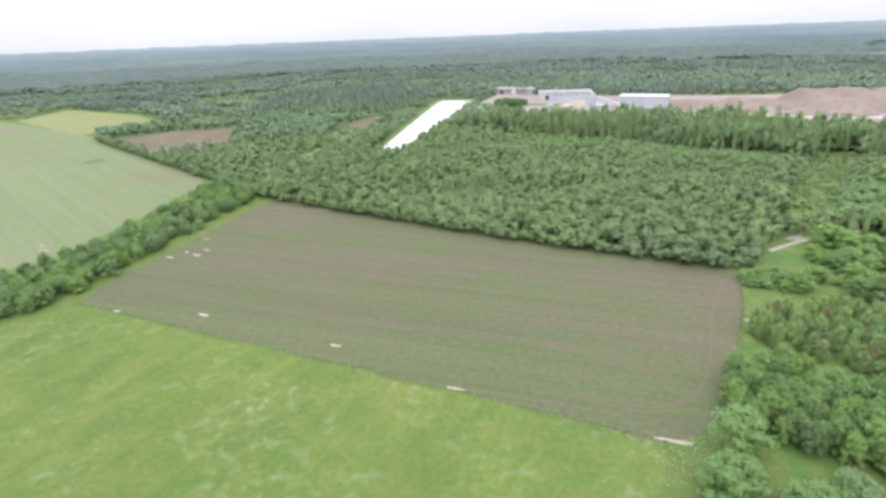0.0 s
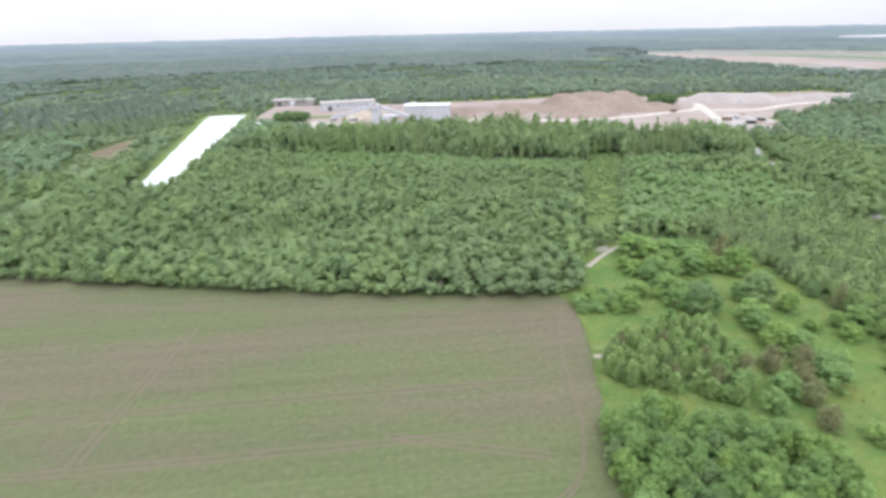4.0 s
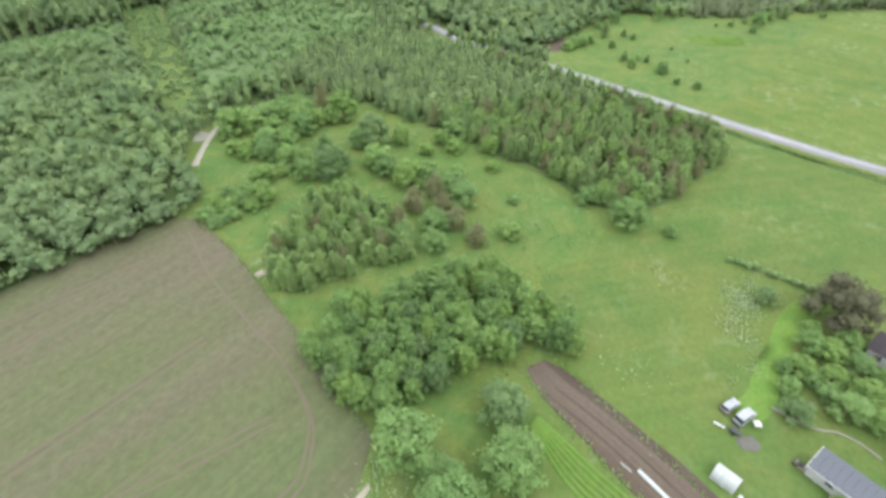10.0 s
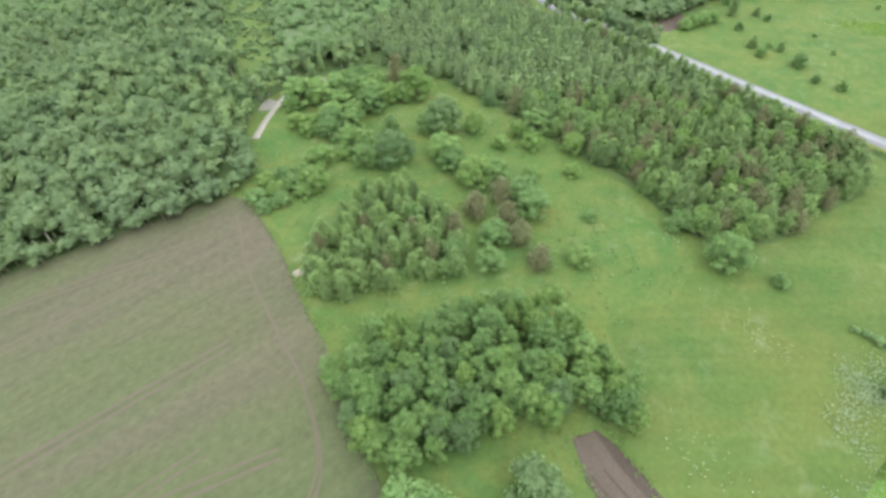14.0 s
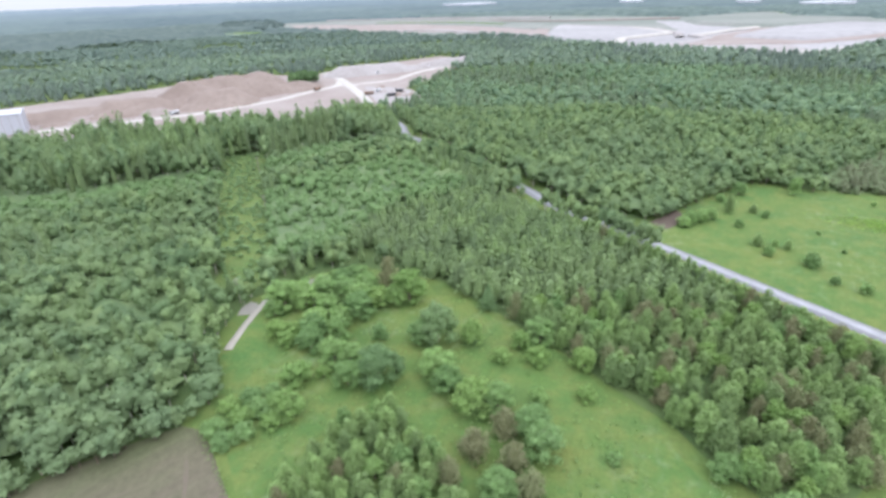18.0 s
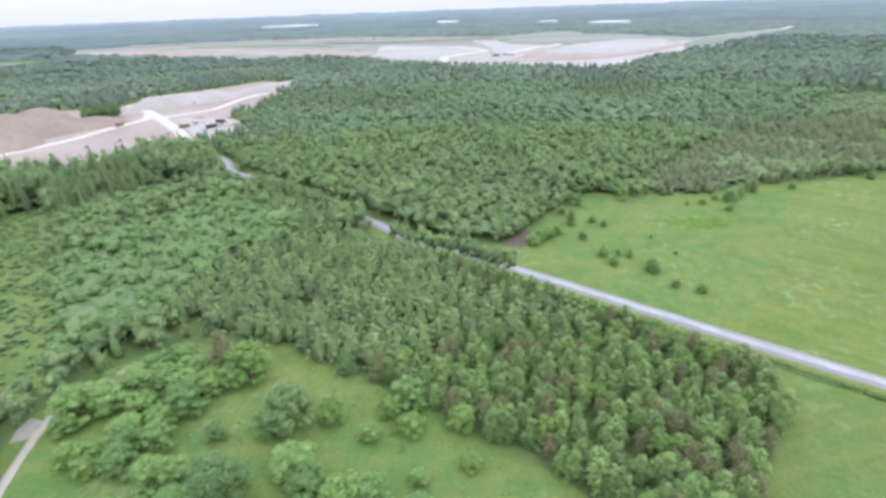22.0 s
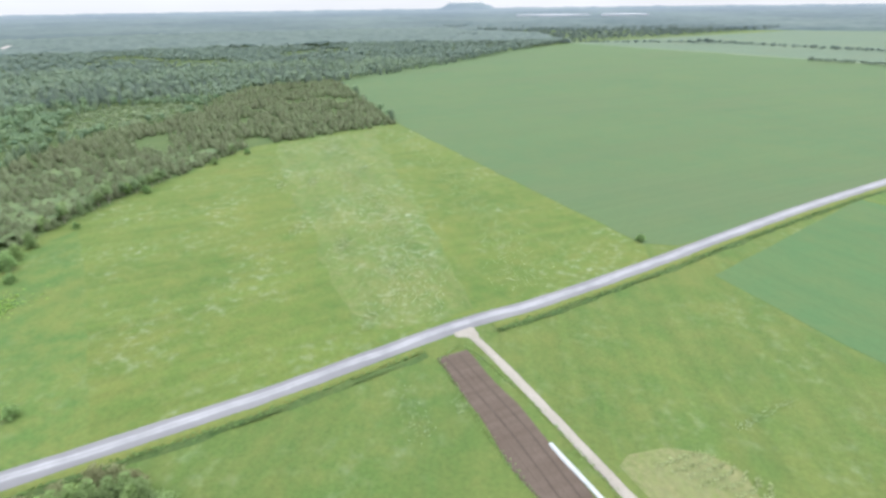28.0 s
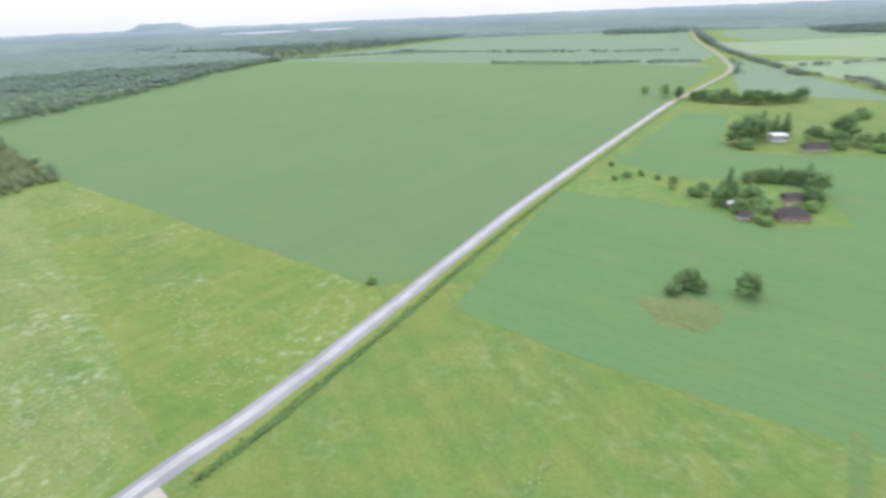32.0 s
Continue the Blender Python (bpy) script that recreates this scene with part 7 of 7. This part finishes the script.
# distant copses and hedges of the southern fields
hx, hy = [], []
r = np.random.default_rng(33)
for line, gap, wide, fill in (([(-230, -500), (-243, -571), (-250, -650), (-222, -690), (-232, -776), (-250, -953), (-290, -1227), (-430, -1890)], 4.5, 9, 0.95), ([(128, -1222), (0, -1165), (-77, -1130), (-190, -1118)], 6, 9, 0.8), ([(150, -958), (102, -940), (9, -907), (-77, -890), (-186, -878)], 5, 9, 0.82), ([(640, -1215), (365, -1300), (128, -1222)], 8, 14, 0.9), ([(-255, -780), (-420, -820), (-620, -840)], 6, 7, 0.7), ([(-150, -690), (-190, -800), (-215, -900)], 9, 5, 0.5)):
    for q in smooth_line(line, gap):
        lump = noise.noise((q.x * 0.025, q.y * 0.025, 3.0)) + 0.45
        for _ in range(2):
            if r.uniform() < fill and lump > 0.12:
                hx.append(q.x + r.normal(0, wide * 0.42))
                hy.append(q.y + r.normal(0, wide * 0.42))
for pts, gap in (([(-655, -1560), (-700, -1740), (-1110, -1977), (-1000, -1500), (-777, -1425), (-670, -1490)], 13), ([(-176, -2063), (-572, -2375), (-406, -1790), (-144, -1820)], 17), ([(640, -1190), (640, -960), (900, -900), (1100, -1400)], 16), ([(655, -1235), (920, -1530), (1500, -1790), (1700, -2000), (1350, -2300), (250, -2300), (450, -1690)], 25)):
    ax, ay = scatter(pts, gap, r)
    hx += list(ax)
    hy += list(ay)
hx, hy = np.array(hx), np.array(hy)
ok = off_line(hx, hy, ROAD) > 8
hx, hy = hx[ok], hy[ok]
size = r.uniform(0.5, 1.1, len(hx)) * np.where(hy < -1300, 1.7, 1.0)
remote = hy < -1150
for a, name, mat in ((~remote, "field_hedges", M_WOOD_G), (remote, "remote_copses", M_WOOD_R)):
    grow(name, hx[a], hy[a], size[a] * 1.1, size[a] * 0.62, T_LEAF_F, [mat], "hedges and copses between the distant fields", r, "hedge")
hill = heap("distant_hill", [(2625, -3915), (2805, -3790)], 100, 0.36, M_HILL, "flat-topped hill on the horizon, bluish with painted haze", "hill", 30, 21)
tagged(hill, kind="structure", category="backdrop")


# ---- rough grass, weeds and hay ----
def tufts(name, xs, ys, size, material, label, r, lift=0.12, category="weeds"):
    """Loose sprays of grass or flowers lying over the ground, one mesh."""
    k = len(xs)
    c = np.stack([xs, ys, r.uniform(0.5, 1.5, k) * lift + 0.1], -1)
    v = leaf_quads(c, np.tile((0.0, 0.0, 1.0), (k, 1)), size, r, 0.35)
    v[:, 2] = np.maximum(v[:, 2], 0.03)
    return tagged(quads_object(name, v, np.arange(k * 4).reshape(-1, 4), np.zeros((0, 3), int), [material]), label, category, kind="stuff")


def along(line, step, spread, r, per=1):
    """Points strewn along a line."""
    q = np.array([p[:] for p in smooth_line(line, step)]).repeat(per, 0)
    q = q + r.normal(0, spread, q.shape)
    return q[:, 0], q[:, 1]


def clumps(spots, r):
    """Points strewn thickly round the middle of each spot (x, y, half width, half depth, turn, count)."""
    out = []
    for x, y, a, b, t, k in spots:
        u, w = r.normal(0, a * 0.5, k), r.normal(0, b * 0.5, k)
        out.append(np.stack([x + u * math.cos(t) - w * math.sin(t), y + u * math.sin(t) + w * math.cos(t)], -1))
    out = np.concatenate(out)
    return out[:, 0], out[:, 1]


M_BLOOM = foliage("white_umbels", (0.25, 0.33, 0.18), (0.37, 0.43, 0.29), (0.24, 0.32, 0.16))
M_TUFT = foliage("grass_tufts", (0.120, 0.215, 0.070), (0.155, 0.240, 0.078), (0.170, 0.235, 0.085))
M_FRESH = foliage("fresh_blades", (0.190, 0.330, 0.060), (0.220, 0.350, 0.070), (0.200, 0.320, 0.070))
M_HAY = foliage("cut_hay", (0.300, 0.360, 0.170), (0.360, 0.390, 0.210), (0.280, 0.340, 0.150))
r = np.random.default_rng(77)
wx, wy = clumps(((47, 80, 6, 8, 0.4, 260), (52, 85, 5, 3, 0.2, 120), (122, 25.7, 3, 2, 0.2, 110), (115, 26.5, 5, 3, 0.1, 520), (118, 30, 4, 3, 0.3, 160), (110, 29, 5, 2.4, 0.4, 200), (106, 31, 4, 2, 0.4, 90), (104, 27.3, 5, 2.5, 0.4, 130), (96.5, 26, 3, 2.5, 0, 60), (92, 30.5, 2, 1.5, 0, 30), (88, 132, 3, 2, 0, 50), (152, 62, 8, 3, 0.9, 90), (146, 57, 5, 3, 0.4, 60), (139, 66, 4, 2, 0.6, 40), (88, 48, 8, 5, 0.8, 60), (118, 44, 9, 4, 0.9, 70)), r)
lx, ly = along([(101, -52), (97, -60), (92.5, -69)], 0.4, 0.6, r, 3)
fx, fy = along([(384, -196), (330, -158), (262, -112), (190, -52)], 1.0, 7.0, r, 20)
gx, gy = along([(372, -240), (300, -196), (225, -140), (168, -82)], 1.2, 5.0, r, 8)
dx, dy = clumps(((310, -155, 10, 3, 2.1, 260), (241, -71, 12, 4, 2.3, 300), (315, -123, 10, 3, 2.2, 200), (213, -67, 8, 4, 2.3, 160), (196, -38, 6, 3, 2.2, 120), (323, -107, 9, 3, 2.2, 160), (269, -73, 9, 3, 2.2, 140), (293, -125, 9, 3, 2.3, 140), (360, -180, 12, 4, 2.2, 160), (160, -15, 8, 3, 2.6, 110), (154, -24, 4, 2, 2.4, 50)), r)
tufts("flowering_herbs", np.r_[fx, gx, dx], np.r_[fy, gy, dy], 0.42, M_BLOOM, "white-flowering herbs in the hay meadow", r, category="flowers")
tufts("white_weeds", np.r_[wx, lx], np.r_[wy, ly], 0.34, M_BLOOM, "white-flowering umbels scattered in the grass", r)
ax, ay = along([(83.5, 72), (87.5, 66), (84.8, 61), (76.4, 49), (68.4, 37.5), (62.4, 29), (52, 15)], 0.5, 0.45, r, 3)
bx, by = along([(44, 22), (60, 41.2), (70, 54.8), (83, 71.5)], 0.5, 0.45, r, 3)
cx, cy = along([(168.3, -35), (164.5, -42.8), (140, -33.3), (117, -20.8), (100, -9.3)], 0.6, 0.4, r, 3)
dx, dy = along([(168, -34.7), (146, -20.7), (124, -8.7), (106, 0.3)], 0.6, 0.4, r, 3)
ex, ey = along([(-124, 162), (-58, 132.7), (1, 106.7), (45, 86.4)], 0.7, 0.5, r, 2)
fx, fy = along([(58, 90), (71, 110), (81, 126), (92, 145), (100, 164)], 0.6, 0.5, r, 3)
tufts("edge_grass", np.concatenate([ax, bx, cx, dx, ex, fx]), np.concatenate([ay, by, cy, dy, ey, fy]), 0.45, M_TUFT, "ragged grass tufts along the edges of the tilled soil", r, category="grass")
M_SEDGE = foliage("ditch_sedge", (0.090, 0.165, 0.050), (0.130, 0.205, 0.060), (0.110, 0.180, 0.056))
qx, qy = [], []
for line in (ROAD[7:11] + [(169.0, -56.0)], [(179, -37)] + ROAD[12:16]):
    for q, p in zip(*(lambda w: (w, w[1:]))(smooth_line(line, 0.6))):
        d = (p - q).normalized()
        for _ in range(3):
            o = -6.4 + r.normal(0, 0.55)
            qx.append(q.x + d.y * o)
            qy.append(q.y - d.x * o)
tufts("ditch_sedge", np.array(qx), np.array(qy), 0.8, M_SEDGE, "rank dark grass and sedge filling the road ditch", r, 0.45, category="grass")
ribbon("field_ditch", [(29.8, -80.6), (38.0, -64.4), (46.2, -48.3), (56, -29), (69, -4)], ((-1.9, 0.0), (-1.5, 0.12), (1.5, 0.12), (1.9, 0.0)), M_CROSS, "strip of dark tall grass across the meadow", "ditch", 3, 0.4)
mx, my = clumps(((294, 30, 14, 7, 1.6, 900), (298, 24, 8, 6, 1.6, 200)), r)
tufts("lime_grass", mx, my, 0.7, M_FRESH, "patch of lime-green fresh grass in the hay meadow", r, category="grass")
hx, hy = [], []
for i in range(7):
    qx, qy = along([(112 - 2.8 * i, -31.5 - 0.3 * i), (108.5 - 2.6 * i, -36.5), (105.5 - 2.0 * i, -40.5 + 0.2 * i)], 0.4, 0.35, r, 3)
    hx, hy = np.r_[hx, qx], np.r_[hy, qy]
tufts("hay_swaths", hx, hy, 0.5, M_HAY, "swaths of drying hay on the mown meadow", r, category="hay")
gx, gy = scatter([(60, 84), (50, 72), (60, 60), (84, 66), (98, 62), (118, 62), (136, 57), (148, 76), (160, 100), (171, 127), (178, 150), (165, 176), (146, 180), (112, 170), (95, 145), (74, 110)], 1.7, r, 0.5)
keep = ~inside(gx, gy, GROVE) & ~inside(gx, gy, PINE_GROVE) & (patches(gx, gy, 0.05, 6.0) > -0.1)
tufts("tall_grass", gx[keep], gy[keep], 0.8, M_TUFT, "tufts of tall grass in the rough grassland", r, 0.2, category="grass")

# pale clearings of the far plain
for i, (x, y, a, b) in enumerate(((2740, 724, 60, 18), (2310, 0, 80, 14), (2520, 240, 40, 10), (2650, 1500, 120, 16)  , (1500, -2900, 180, 14), (1150, -3050, 120, 12))):
    d, t0 = math.hypot(x - EYE[0], y - EYE[1]), math.atan2(y - EYE[1], x - EYE[0])
    top = 13.0 + 53.0 * ((d - 2100) / 2780) ** 1.3
    vs = []
    for t in np.linspace(0, 2 * math.pi, 21)[:-1]:
        u, w = b * 3.2 * math.cos(t) * (1 + 0.2 * math.sin(3 * t + i)), a * math.sin(t) * (1 + 0.15 * math.cos(2 * t + i))
        vs.append((x + u * math.cos(t0) - w * math.sin(t0), y + u * math.sin(t0) + w * math.cos(t0), top + u * 0.022))
    ob = mesh_object("far_clearing", vs + [(p[0], p[1], -1.0) for p in vs], [tuple(range(20))] + [(j, 20 + j, 20 + (j + 1) % 20, (j + 1) % 20) for j in range(20)], M_SHED)
    tagged(ob, "pale open clearing among the far woods", "clearing", kind="structure")
